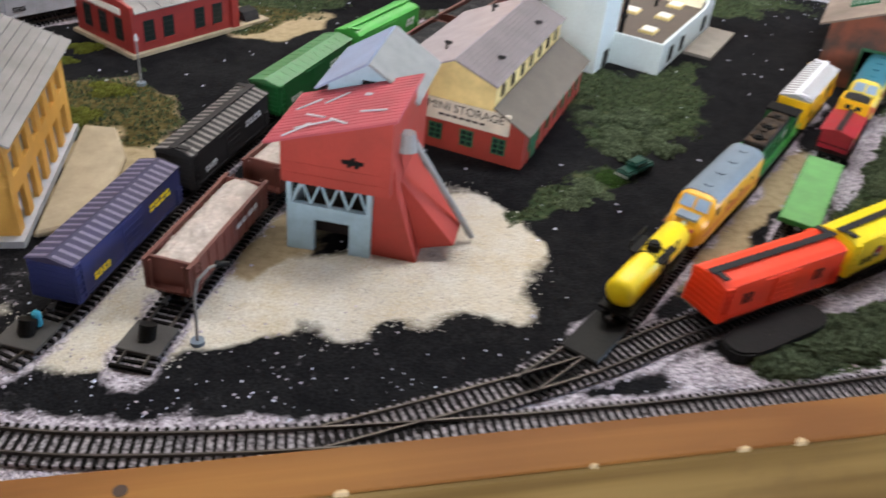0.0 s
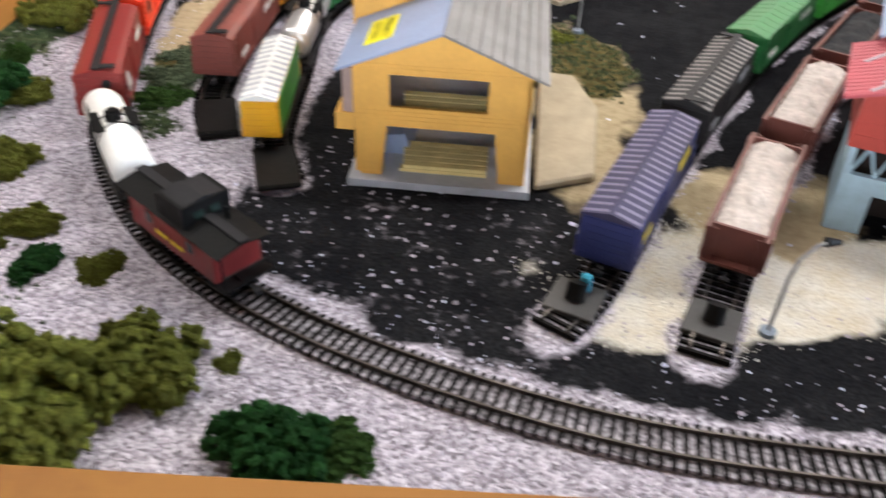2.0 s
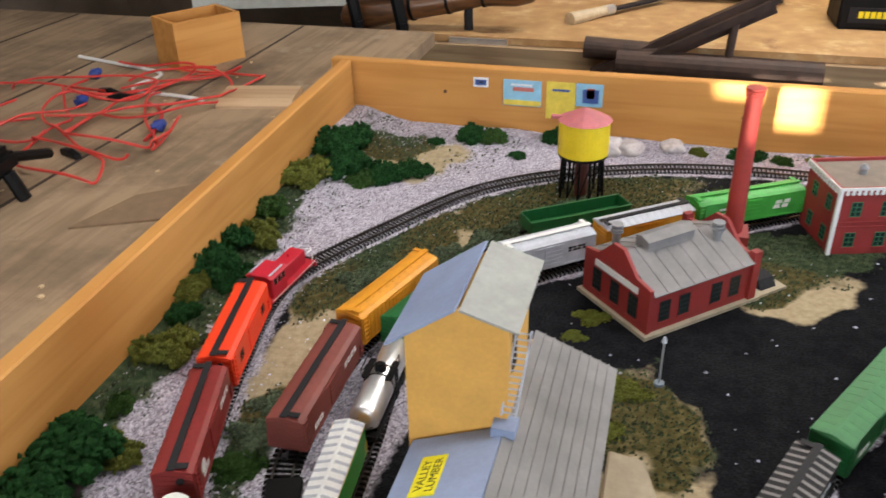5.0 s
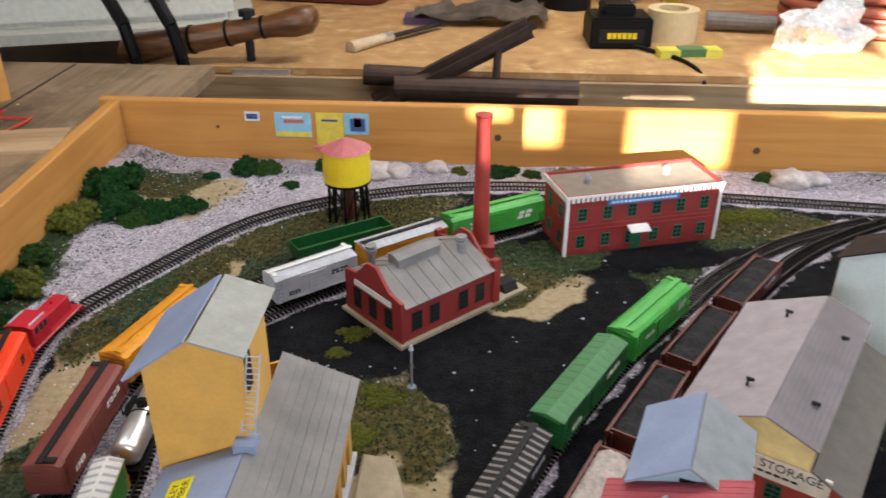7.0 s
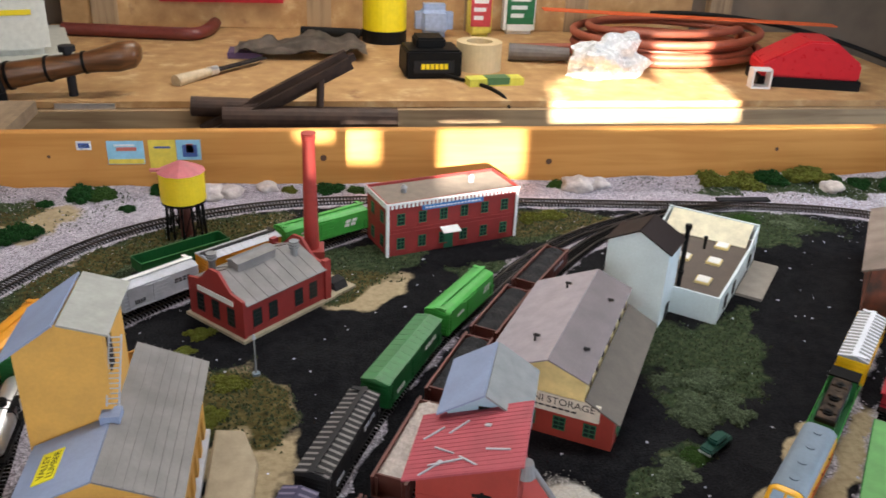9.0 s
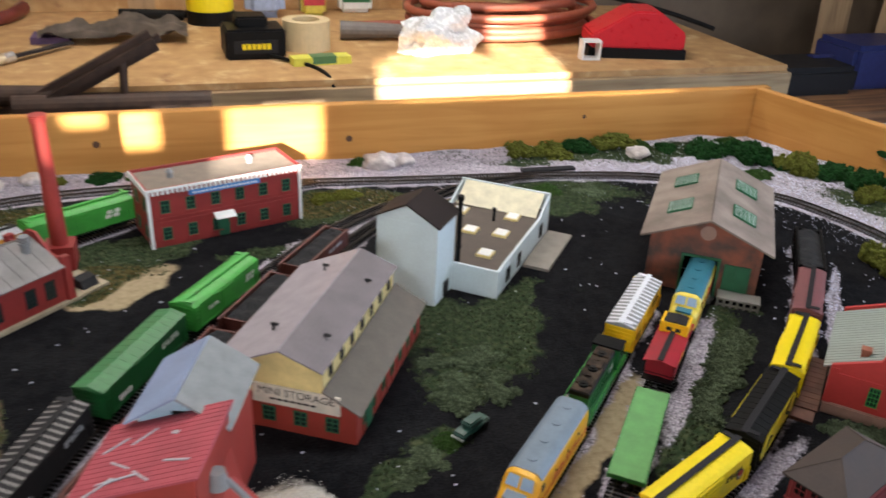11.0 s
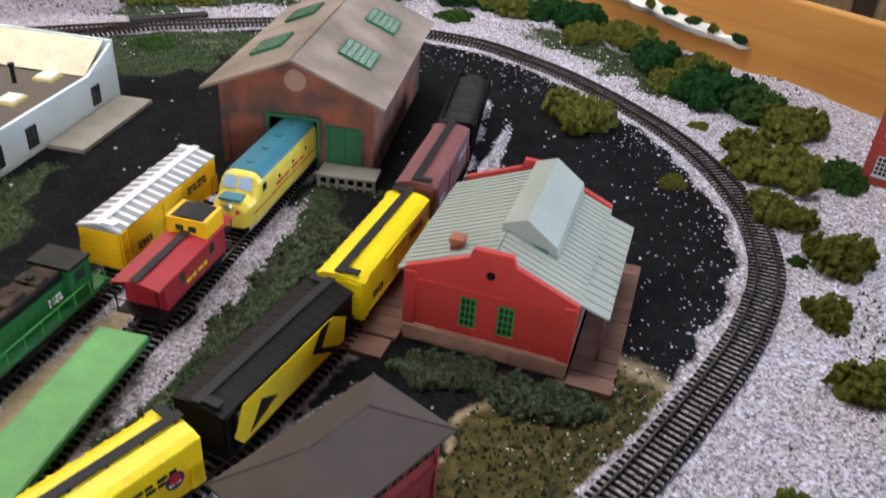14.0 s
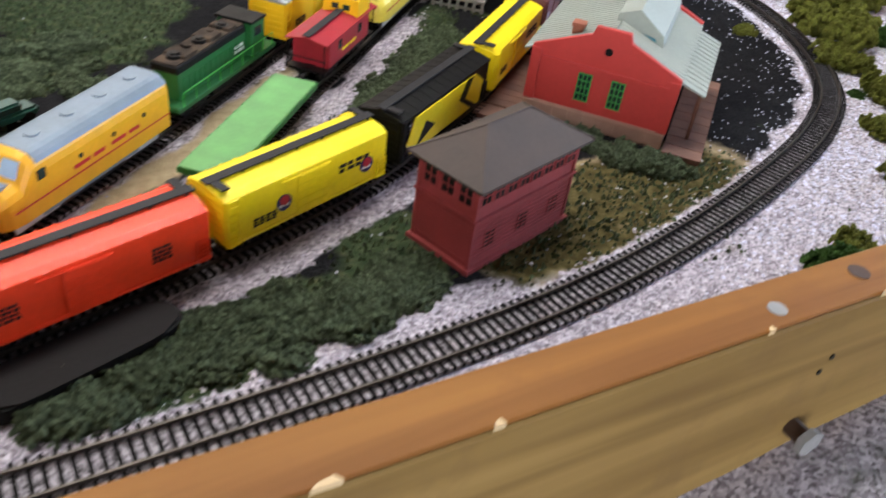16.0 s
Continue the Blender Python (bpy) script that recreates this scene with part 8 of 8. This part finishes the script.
can = thing("spray_can", pose(0.25, 3.25, Z), "large yellow can with a black base", "can")
bm = bmesh.new()
rod(bm, (0, 0, 0.045), (0, 0, 0.24), 0.078, 32)
part("can_body", bm, YELLOW, can)
bm = bmesh.new()
rod(bm, (0, 0, 0), (0, 0, 0.045), 0.079, 32)
part("base", bm, BLACK, can)
for x, y, c1, c2, w_, lab in ((0.615, 3.36, mat("bottle_yellow", (0.72, 0.62, 0.10), 0.4), mat("bottle_red", (0.55, 0.05, 0.06), 0.4), 0.045, "yellow plastic bottle with a red label"), (0.78, 3.42, WHITE, mat("bottle_green", (0.02, 0.16, 0.06), 0.4), 0.062, "pale oil bottle with a green label")):
    bt = thing("bottle", pose(x, y, Z), lab, "bottle", "bottles on the bench")
    bm = bmesh.new()
    box(bm, -w_, w_, -0.035, 0.035, 0, 0.20)
    soften(bm, 0.015, 3)
    part("bottle_body", bm, c1, bt)
    bm = bmesh.new()
    box(bm, -w_ * 0.85, w_ * 0.85, -0.0365, -0.034, 0.04, 0.16)
    lb = part("label", bm, c2, bt)
    bm = bmesh.new()
    for k in range(3):
        box(bm, -w_ * 0.6, w_ * (0.6 - 0.2 * k), -0.0375, -0.0362, 0.125 - k * 0.03, 0.140 - k * 0.03)
    part("lettering", bm, WHITE, lb)
    bm = bmesh.new()
    rod(bm, (0, 0, 0.2), (0, 0, 0.235), 0.018, 16)
    part("cap", bm, c2, bt)

hs = thing("hose_coil", pose(1.22, 3.02, Z), "coiled red-brown air hose on the bench", "hose")
pts = []
for i in range(7 * 16):
    a = i / 16 * math.tau
    k = i / 16
    rr = 0.245 + 0.028 * math.sin(k * 2.1) + 0.012 * math.sin(a * 0.37)
    pts.append((rr * 1.22 * math.cos(a), rr * 0.85 * math.sin(a), 0.016 + 0.020 * (k % 5) + 0.006 * math.sin(a * 1.3)))
pts.append((-0.55, 0.05, 0.02))
tube("hose", pts, 0.0135, mat("red_brown_rubber", (0.34, 0.085, 0.045), 0.5), parent=hs)
bm = bmesh.new()
quad(bm, [(-0.42, 0.10, 0.135), (0.60, -0.06, 0.120), (0.60, -0.02, 0.122), (-0.42, 0.145, 0.137)], 0.004)
part("orange_strap", bm, mat("orange_webbing", (0.80, 0.13, 0.03), 0.6), hs)
tube("black_cable", [(0.0, 0.18, 0.12), (0.2, 0.1, 0.145), (0.45, -0.04, 0.135), (0.75, -0.16, 0.03)], 0.008, BLACK, parent=hs)

tb = thing("red_tool_case", pose(1.535, 2.66, Z, 0, 0, -14), "bright red plastic tool case with a black base", "tool case")
bm = bmesh.new()
prism(bm, [(-0.15, 0.03), (0.15, 0.03), (0.15, 0.08), (0.06, 0.145), (-0.02, 0.145), (-0.15, 0.07)], -0.075, 0.075, "y")
soften(bm, 0.006, 2)
part("shell", bm, mat("case_red", (0.62, 0.02, 0.03), 0.3, vary=0.05), tb)
bm = bmesh.new()
box(bm, -0.155, 0.155, -0.08, 0.08, 0, 0.03)
part("base", bm, BLACK, tb)

rg = thing("work_rag", pose(-0.04, 3.02, Z), "crumpled grey-brown work glove and rag", "rag")
bm = bmesh.new()
gr = [[bm.verts.new((-0.21 + 0.42 * i / 22, -0.10 + 0.20 * j / 12, 0.022 + 0.05 * max(0, noise.noise(Vector((i * 0.28, j * 0.33, 3)))) + 0.03 * math.exp(-((i - 13) / 4) ** 2) * (j > 4) + 0.012 * noise.noise(Vector((i, j, 9))))) for j in range(13)] for i in range(23)]
for i in range(22):
    for j in range(12):
        bm.faces.new((gr[i][j], gr[i + 1][j], gr[i + 1][j + 1], gr[i][j + 1]))
rgp = bmesh.ops.solidify(bm, geom=bm.faces[:], thickness=0.02)
part("cloth", bm, mat("dirty_cloth", (0.24, 0.19, 0.15), 0.95, vary=0.3, scale=20), rg, smooth=True)
bm = bmesh.new()
box(bm, -0.235, -0.13, -0.07, 0.02, 0.0, 0.02)
part("cuff", bm, mat("purple_cloth", (0.12, 0.07, 0.14), 0.9), rg)

sc = thing("scraper", pose(-0.27, 2.76, Z + 0.012, 0, 0, 52), "scraper with a pale wooden handle", "scraper")
bm = bmesh.new()
rod(bm, (-0.19, 0, 0), (-0.06, 0, 0.004), 0.019, 12, 0.013)
part("handle", bm, mat("pale_handle_wood", (0.62, 0.50, 0.33), 0.5), sc)
bm = bmesh.new()
rod(bm, (-0.06, 0, 0.004), (-0.03, 0, 0.004), 0.014, 10)
part("ferrule", bm, SILVER, sc)
bm = bmesh.new()
box(bm, -0.03, 0.18, -0.012, 0.012, 0.0, 0.006)
part("blade", bm, DARK, sc)

# clamps and pipes in front of the bench
# rolling-pin-like wooden handle of a clamp
hp = thing("turned_wood_handle", pose(-0.72, 2.50, 0.012), "thick turned brown wooden clamp handle resting on the bench edge", "mallet")
bm = bmesh.new()
prof = [(-0.24, 0.030), (-0.20, 0.040), (-0.10, 0.036), (0.05, 0.032), (0.12, 0.027), (0.16, 0.032), (0.21, 0.040), (0.25, 0.036), (0.265, 0.018)]
rings = [[bm.verts.new((x, 0.12 * x + r * math.cos(a * math.tau / 24), 0.16 * x + r * math.sin(a * math.tau / 24))) for a in range(24)] for x, r in [(-0.25, 0.012), *prof]]
for p, q in zip(rings, rings[1:]):
    for i in range(24):
        bm.faces.new((p[i], p[(i + 1) % 24], q[(i + 1) % 24], q[i]))
bm.faces.new(rings[0])
bm.faces.new(rings[-1][::-1])
part("turned_wood", bm, timber("varnished_brown_wood", (0.17, 0.070, 0.026), (0.045, 0.020, 0.010), "X", 7, 0.3), hp, smooth=True)
for x, r in ((-0.06, 0.0375), (0.035, 0.0345), (0.125, 0.030)):
    bm = bmesh.new()
    rod(bm, (x - 0.004, 0.12 * x, 0.16 * x - 0.0006), (x + 0.004, 0.12 * x, 0.16 * x + 0.0006), r, 24)
    part("dark_band", bm, BLACK, hp)
bm = bmesh.new()
rod(bm, (0.085, 0.01, -0.16), (0.085, 0.01, 0.055), 0.012, 12)
rod(bm, (0.085, 0.01, 0.05), (0.085, 0.01, 0.065), 0.022, 8)
part("bolt", bm, DARK, hp)
bm = bmesh.new()
box(bm, 0.05, 0.20, -0.055, -0.045, -0.095, -0.072)
part("bracket", bm, SILVER, hp)
for x in (-0.93, -0.81):
    cl = thing("bar_clamp", pose(x, 2.405, 0), "black iron bar clamp standing against the bench", "clamp", "clamps")
    bm = bmesh.new()
    pts = [(0.05, 0.0, -0.30), (0.028, 0.0, -0.02), (0.012, 0.0, 0.06), (-0.02, 0.01, 0.12), (-0.045, 0.02, 0.16)]
    for p, q in zip(pts, pts[1:]):
        rod(bm, p, q, 0.017, 8)
    part("bar", bm, BLACK, cl)
    bm = bmesh.new()
    rod(bm, (-0.045, -0.012, 0.165), (-0.045, 0.035, 0.165), 0.028, 18)
    part("jaw", bm, BLACK, cl)
vp = thing("iron_pipe_rack", pose(0, 2.385, -0.085), "rusty brown iron pipes bolted to the bench edge", "pipe rack")
for p, q, r, nm in (((-0.24, 0, 0.004), (0.215, 0, -0.002), 0.032, "pipe"), ((-0.32, 0.02, 0.030), (-0.12, 0.02, 0.022), 0.026, "pipe"), ((0.01, 0, 0.02), (0.015, 0.02, 0.115), 0.010, "rung")):
    bm = bmesh.new()
    rod(bm, p, q, r, 18)
    part(nm, bm, RUST, vp)
bm = bmesh.new()
d = Vector((0.40, 0.05, 0.20)).normalized()
m_ = Matrix.Translation((-0.10, 0.02, 0.055)) @ d.to_track_quat("X", "Z").to_matrix().to_4x4()
v = box(bm, -0.23, 0.23, -0.028, 0.028, -0.026, 0.026)
bmesh.ops.transform(bm, matrix=m_, verts=v)
soften(bm, 0.017, 4)
part("beam", bm, RUST, vp)

mc = thing("white_machine", pose(-1.12, 2.95, Z, 0, 0, 18), "white bench machine with labels and a slotted panel", "machine")
bm = bmesh.new()
box(bm, -0.42, 0.30, -0.20, 0.25, 0.03, 0.42)
soften(bm, 0.02, 2)
part("housing", bm, mat("offwhite_enamel", (0.66, 0.66, 0.60), 0.4, vary=0.08), mc)
bm = bmesh.new()
box(bm, -0.46, 0.36, -0.26, 0.28, 0.0, 0.03)
part("tray", bm, M["offwhite_enamel"], mc)
for a in ((-0.30, -0.02, 0.12, 0.16, AMBER), (0.05, 0.12, 0.09, 0.30, GREY), (0.17, 0.26, 0.20, 0.215, YELLOW), (0.17, 0.26, 0.15, 0.165, YELLOW), (-0.05, 0.02, 0.10, 0.28, LGREY)):
    bm = bmesh.new()
    box(bm, a[0], a[1], -0.204, -0.199, a[2], a[3])
    part("panel", bm, a[4], mc)
tube("iron_pipe", [(-0.86, 3.30, Z + 0.022), (-0.72, 3.27, Z + 0.022), (-0.52, 3.24, Z + 0.022), (-0.42, 3.22, Z + 0.022), (-0.385, 3.24, Z + 0.022), (-0.36, 3.36, Z + 0.022), (-0.36, 3.43, Z + 0.022)], 0.022,
     mat("maroon_iron", (0.16, 0.030, 0.022), 0.4), "dark red iron pipe with a bent end", "pipe")

wr = thing("wrench_rack", pose(-0.33, 3.44, Z + 0.10, 12, 0, 0), "red tray with a row of steel wrenches", "wrench rack")
bm = bmesh.new()
box(bm, -0.22, 0.22, -0.012, 0.012, 0, 0.20)
part("tray", bm, RED, wr)
for i in range(7):
    x = -0.18 + i * 0.06
    bm = bmesh.new()
    rod(bm, (x, -0.02, 0.03), (x, -0.02, 0.07), 0.024 - i * 0.0014, 12)
    box(bm, x - 0.009, x + 0.009, -0.027, -0.015, 0.06, 0.20)
    part("wrench", bm, SILVER, wr)
bm = bmesh.new()
box(bm, -0.07, 0.07, -0.05, 0.05, 0, 0.12)
soften(bm, 0.03, 3)
solid("blue_cloth", bm, mat("pale_blue_cloth", (0.35, 0.42, 0.58), 0.9), "crumpled pale blue cloth on the bench", "cloth", m=pose(0.44, 3.34, Z))
bm = bmesh.new()
rod(bm, (-0.10, 0, 0.03), (0.10, 0, 0.03), 0.03, 14, 0.022)
solid("grey_torch", bm, mat("dull_grey_plastic", (0.16, 0.14, 0.13), 0.5), "dull grey torch lying on the bench", "torch", m=pose(0.74, 2.93, Z, 0, 0, -10))
bm = bmesh.new()
rod(bm, (-0.11, 0, 0.02), (0.10, 0.02, 0.02), 0.018, 12)
rod(bm, (0.10, 0.02, 0.02), (0.16, 0.02, 0.05), 0.012, 12)
solid("black_grinder", bm, BLACK, "black handheld tool on the bench", "tool", m=pose(0.06, 3.28, Z, 0, 0, -15))
# crumpled clear bag in the sun, and a small clear box
bm = bmesh.new()
bmesh.ops.create_icosphere(bm, subdivisions=4, radius=0.1)
for v in bm.verts:
    k = 1 + 0.55 * noise.noise(v.co * 16) + 0.25 * abs(noise.noise(v.co * 45))
    v.co = Vector((v.co.x * 1.25 * k, v.co.y * 0.8 * k, max(0.0, v.co.z * 0.75 * k + 0.045)))
film = mat("cloudy_plastic_film", (0.82, 0.83, 0.84), 0.25, vary=0.04)
film.node_tree.nodes["Principled BSDF"].inputs["Transmission Weight"].default_value = 0.15
solid("plastic_bag", bm, film, "crumpled cloudy plastic bag on the bench", "plastic bag", m=pose(0.93, 2.76, Z, 0, 0, 25))
bx = thing("clear_box", pose(1.36, 2.60, Z, 0, 0, -8), "small clear box with white edges on the bench", "box")
for a in ((-0.03, 0.03, 0.0, 0.006), (-0.03, 0.03, 0.054, 0.06), (-0.03, -0.024, 0.006, 0.054), (0.024, 0.03, 0.006, 0.054)):
    bm = bmesh.new()
    box(bm, a[0], a[1], -0.02, 0.02, a[2], a[3])
    part("edge", bm, WHITE, bx)
# wall studs behind the bench
for x in (-0.75, 0.02, 0.62, 1.02, 1.62):
    bm = bmesh.new()
    box(bm, x - 0.045, x + 0.045, 3.45, 3.498, BENCH_Z, 1.49)
    solid("wall_stud", bm, STUD_Z, "upright framing stud on the workshop wall", "stud", "wall studs", "structure")
bm = bmesh.new()
box(bm, -0.9, 1.5, 3.46, 3.497, BENCH_Z + 0.002, 0.40)
solid("bench_backboard", bm, OSB, "strand-board panel behind the bench", "panel", kind="structure")

# right-hand corner: shelf, machinery and timber
sh = thing("low_shelf", pose(2.42, 2.60, 0), "dark wooden shelf with tools beyond the bench", "shelf")
for z in (-0.22, -0.60):
    bm = bmesh.new()
    box(bm, -0.42, 0.55, -0.16, 0.60, z - 0.09, z)
    part("board", bm, timber("aged_brown_board", (0.33, 0.165, 0.075), (0.13, 0.06, 0.03), "X", 5), sh)
for x in (-0.38, 0.50):
    bm = bmesh.new()
    box(bm, x - 0.03, x + 0.03, -0.1, -0.04, -0.92, -0.31)
    part("post", bm, STUD_Z, sh)
for x, y, w_, h_, m_, nm in ((2.25, 2.75, 0.20, 0.10, DARK, "black power tool"), (2.62, 2.80, 0.16, 0.16, mat("navy_case", (0.03, 0.04, 0.16), 0.4), "navy blue tool box")):
    bm = bmesh.new()
    box(bm, -w_, w_, -0.12, 0.12, 0, h_)
    soften(bm, 0.02, 2)
    rod(bm, (-w_ - 0.1, 0, h_ * 0.5), (w_ + 0.1, 0.02, h_ * 0.4), 0.03, 12)
    solid("tool_box", bm, m_, nm + " on the low shelf", "tool", "tools on the shelf", m=pose(x, y, -0.22))
prnd = random.Random(8)
for i in range(11):
    x = 2.72 + 0.035 * i
    w_ = prnd.uniform(0.05, 0.085)
    bm = bmesh.new()
    box(bm, -w_, w_, -0.012, 0.012, 0, prnd.uniform(1.5, 2.1))
    ob = solid("leaning_plank", bm, STUD_Z, "rough pale plank leaning against the wall", "plank", "leaning planks", m=pose(min(2.98, x), 3.10 - 0.19 * i, -0.92, -4, prnd.uniform(-2, 2), -42 + prnd.uniform(-9, 9)))
bm = bmesh.new()
rod(bm, (0, 0, 0), (0.10, 0.0, 0.60), 0.036, 14, 0.012)
solid("pry_bar", bm, mat("bright_blue_plastic", (0.02, 0.10, 0.55), 0.35), "bright blue pry bar leaning by the planks", "tool", m=pose(2.66, 2.30, -0.92) @ Matrix.Scale(1.35, 4))

# ---- side table clutter ----
wb = thing("wooden_box", pose(-1.075, 1.945, LEFT_Z, 0, 0, 58), "small open-topped pine box on the table", "box")
for a in ((-0.075, 0.075, -0.05, -0.042), (-0.075, 0.075, 0.042, 0.05), (-0.075, -0.067, -0.042, 0.042), (0.067, 0.075, -0.042, 0.042)):
    bm = bmesh.new()
    box(bm, *a, 0.006, 0.098)
    part("side", bm, PINE, wb)
bm = bmesh.new()
box(bm, -0.075, 0.075, -0.05, 0.05, 0, 0.006)
part("bottom", bm, PINE, wb)
bm = bmesh.new()
prism(bm, [(-0.05, 0), (0.05, 0), (0.05, 0.006), (0.035, 0.016), (-0.035, 0.016), (-0.05, 0.006)], -0.07, 0.07)
solid("wood_block", bm, timber("pale_moulding", (0.50, 0.34, 0.20), (0.36, 0.22, 0.12), "X", 5), "pale wood block with sloping edges on the table", "wood block", m=pose(-0.83, 1.735, LEFT_Z, 0, 0, 12))
wire_red = mat("red_wire_plastic", (0.62, 0.045, 0.035), 0.4)
wr_ = random.Random(77)
for i in range(15):
    x, y = wr_.uniform(-1.32, -1.0), wr_.uniform(1.36, 1.74)
    p, a = [], wr_.uniform(0, 6.28)
    for k in range(11):
        p.append((x, y, LEFT_Z + 0.004 + 0.020 * abs(wr_.gauss(0, 0.6))))
        a += wr_.gauss(0.2, 0.7)
        x, y = min(-0.88, max(-1.5, x + 0.075 * math.cos(a))), min(1.85, max(1.28, y + 0.055 * math.sin(a)))
    tube("red_wire", p, 0.0024, wire_red, "tangled thin red wire on the table", "wire", group="tangled wires")
tube("red_wire", [(-1.02, 1.66, 0.006), (-0.955, 1.62, 0.012), (-0.94, 1.57, 0.008), (-0.925, 1.545, 0.006), (-0.92, 1.50, 0.004)], 0.003, wire_red, "tangled thin red wire on the table", "wire", group="tangled wires")
# plain white cord lying loose on the table
tube("extension_lead", [(-1.35, 1.90, 0.004), (-1.2, 1.86, 0.004), (-1.06, 1.84, 0.004), (-1.12, 1.76, 0.004), (-1.09, 1.70, 0.004), (-1.0, 1.72, 0.004), (-0.93, 1.70, 0.004)], 0.0036, WHITE, "thin white cord on the table", "cord")
for x, y, t in ((-0.925, 1.548, 20), (-1.14, 1.63, 60), (-1.22, 1.78, 10)):
    bm = bmesh.new()
    rod(bm, (0, 0, 0.010), (0.012, 0, 0.018), 0.012, 10, 0.006)
    rod(bm, (-0.010, 0, 0.008), (0, 0, 0.010), 0.007, 10)
    solid("wire_nut", bm, mat("blue_plastic", (0.02, 0.05, 0.28), 0.4), "small blue wire connector", "wire connector", "wire connectors", m=pose(x, y, LEFT_Z, 0, 0, t))
for x, y, t, l in ((-1.09, 1.68, 30, 0.05), (-1.00, 1.42, -20, 0.045), (-1.13, 1.70, -10, 0.05), (-1.20, 1.40, 80, 0.06), (-1.16, 1.33, 60, 0.09), (-1.24, 1.45, 100, 0.08)):
    bm = bmesh.new()
    prism(bm, [(-l / 2, 0), (l / 2, 0), (l * 0.4, 0.008), (0.0, 0.013), (-l / 2, 0.010)], -0.006, 0.006, "y")
    soften(bm, 0.0015)
    solid("alligator_clip", bm, BLACK, "black spring clip on the table", "clip", "clips on the table", m=pose(x, y, LEFT_Z, 0, 0, t))
bm = bmesh.new()
box(bm, -0.16, 0.09, -0.004, 0.004, 0, 0.005)
solid("wood_strip", bm, STUD, "thin pale wood strip on the table", "wood strip", m=pose(-1.06, 1.60, LEFT_Z, 0, 0, 16))
bm = bmesh.new()
prism(bm, [(-0.10, -0.05), (0.05, -0.06), (0.10, 0.05), (-0.02, 0.03)], 0, 0.003, "z")
solid("bark_scrap", bm, mat("brown_scrap", (0.22, 0.14, 0.08), 0.8), "flat brown veneer scrap on the table", "scrap", m=pose(-0.78, 1.30, LEFT_Z, 0, 0, 30))
bt_ = thing("black_tool", pose(-1.02, 1.16, LEFT_Z, 0, 0, 100), "black metal hand tool on the table", "tool")
bm = bmesh.new()
box(bm, -0.14, 0.14, -0.06, 0.06, 0.03, 0.07)
soften(bm, 0.012, 2)
part("body", bm, BLACK, bt_)
for s in (-1, 1):
    bm = bmesh.new()
    rod(bm, (0.13, s * 0.04, 0.05), (0.22, s * 0.05, 0.02), 0.008, 8)
    part("prong", bm, BLACK, bt_)
    for x in (-0.08, 0.10):
        bm = bmesh.new()
        rod(bm, (x, s * 0.06, 0.04), (x, s * 0.075, 0.0), 0.010, 8)
        part("leg", bm, BLACK, bt_)
for x in (-2.0, -1.62, -1.30, -0.98):
    bm = bmesh.new()
    box(bm, x - 0.0025, x + 0.0025, 0.11, 2.25, LEFT_Z, LEFT_Z + 0.0015)
    solid("table_seam", bm, mat("dark_seam", (0.06, 0.04, 0.028), 0.9), "dark seam between table boards", "seam", "table seams", "structure")
# unseen housings added to go with the ceiling fill lamps
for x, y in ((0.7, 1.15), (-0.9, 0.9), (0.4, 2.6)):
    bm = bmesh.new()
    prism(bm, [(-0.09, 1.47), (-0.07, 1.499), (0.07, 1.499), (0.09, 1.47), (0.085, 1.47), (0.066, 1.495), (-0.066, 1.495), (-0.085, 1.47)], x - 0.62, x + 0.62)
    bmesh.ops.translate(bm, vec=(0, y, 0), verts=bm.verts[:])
    solid("shop_light", bm, WHITE, "unseen white housing added for a ceiling fill lamp", "ceiling light", "shop lights", "structure")

# pale crumbs strewn over the work table
crnd = random.Random(19)
for i in range(46):
    bm = bmesh.new()
    bmesh.ops.create_icosphere(bm, subdivisions=1, radius=crnd.uniform(0.002, 0.0055))
    for v in bm.verts:
        v.co.z *= 0.5
    solid("wood_crumb", bm, CHIP, "pale crumb of wood on the worn table", "crumb", "crumbs on the table", m=pose(crnd.uniform(-1.35, -0.69), crnd.uniform(0.75, 2.0), LEFT_Z + 0.001))
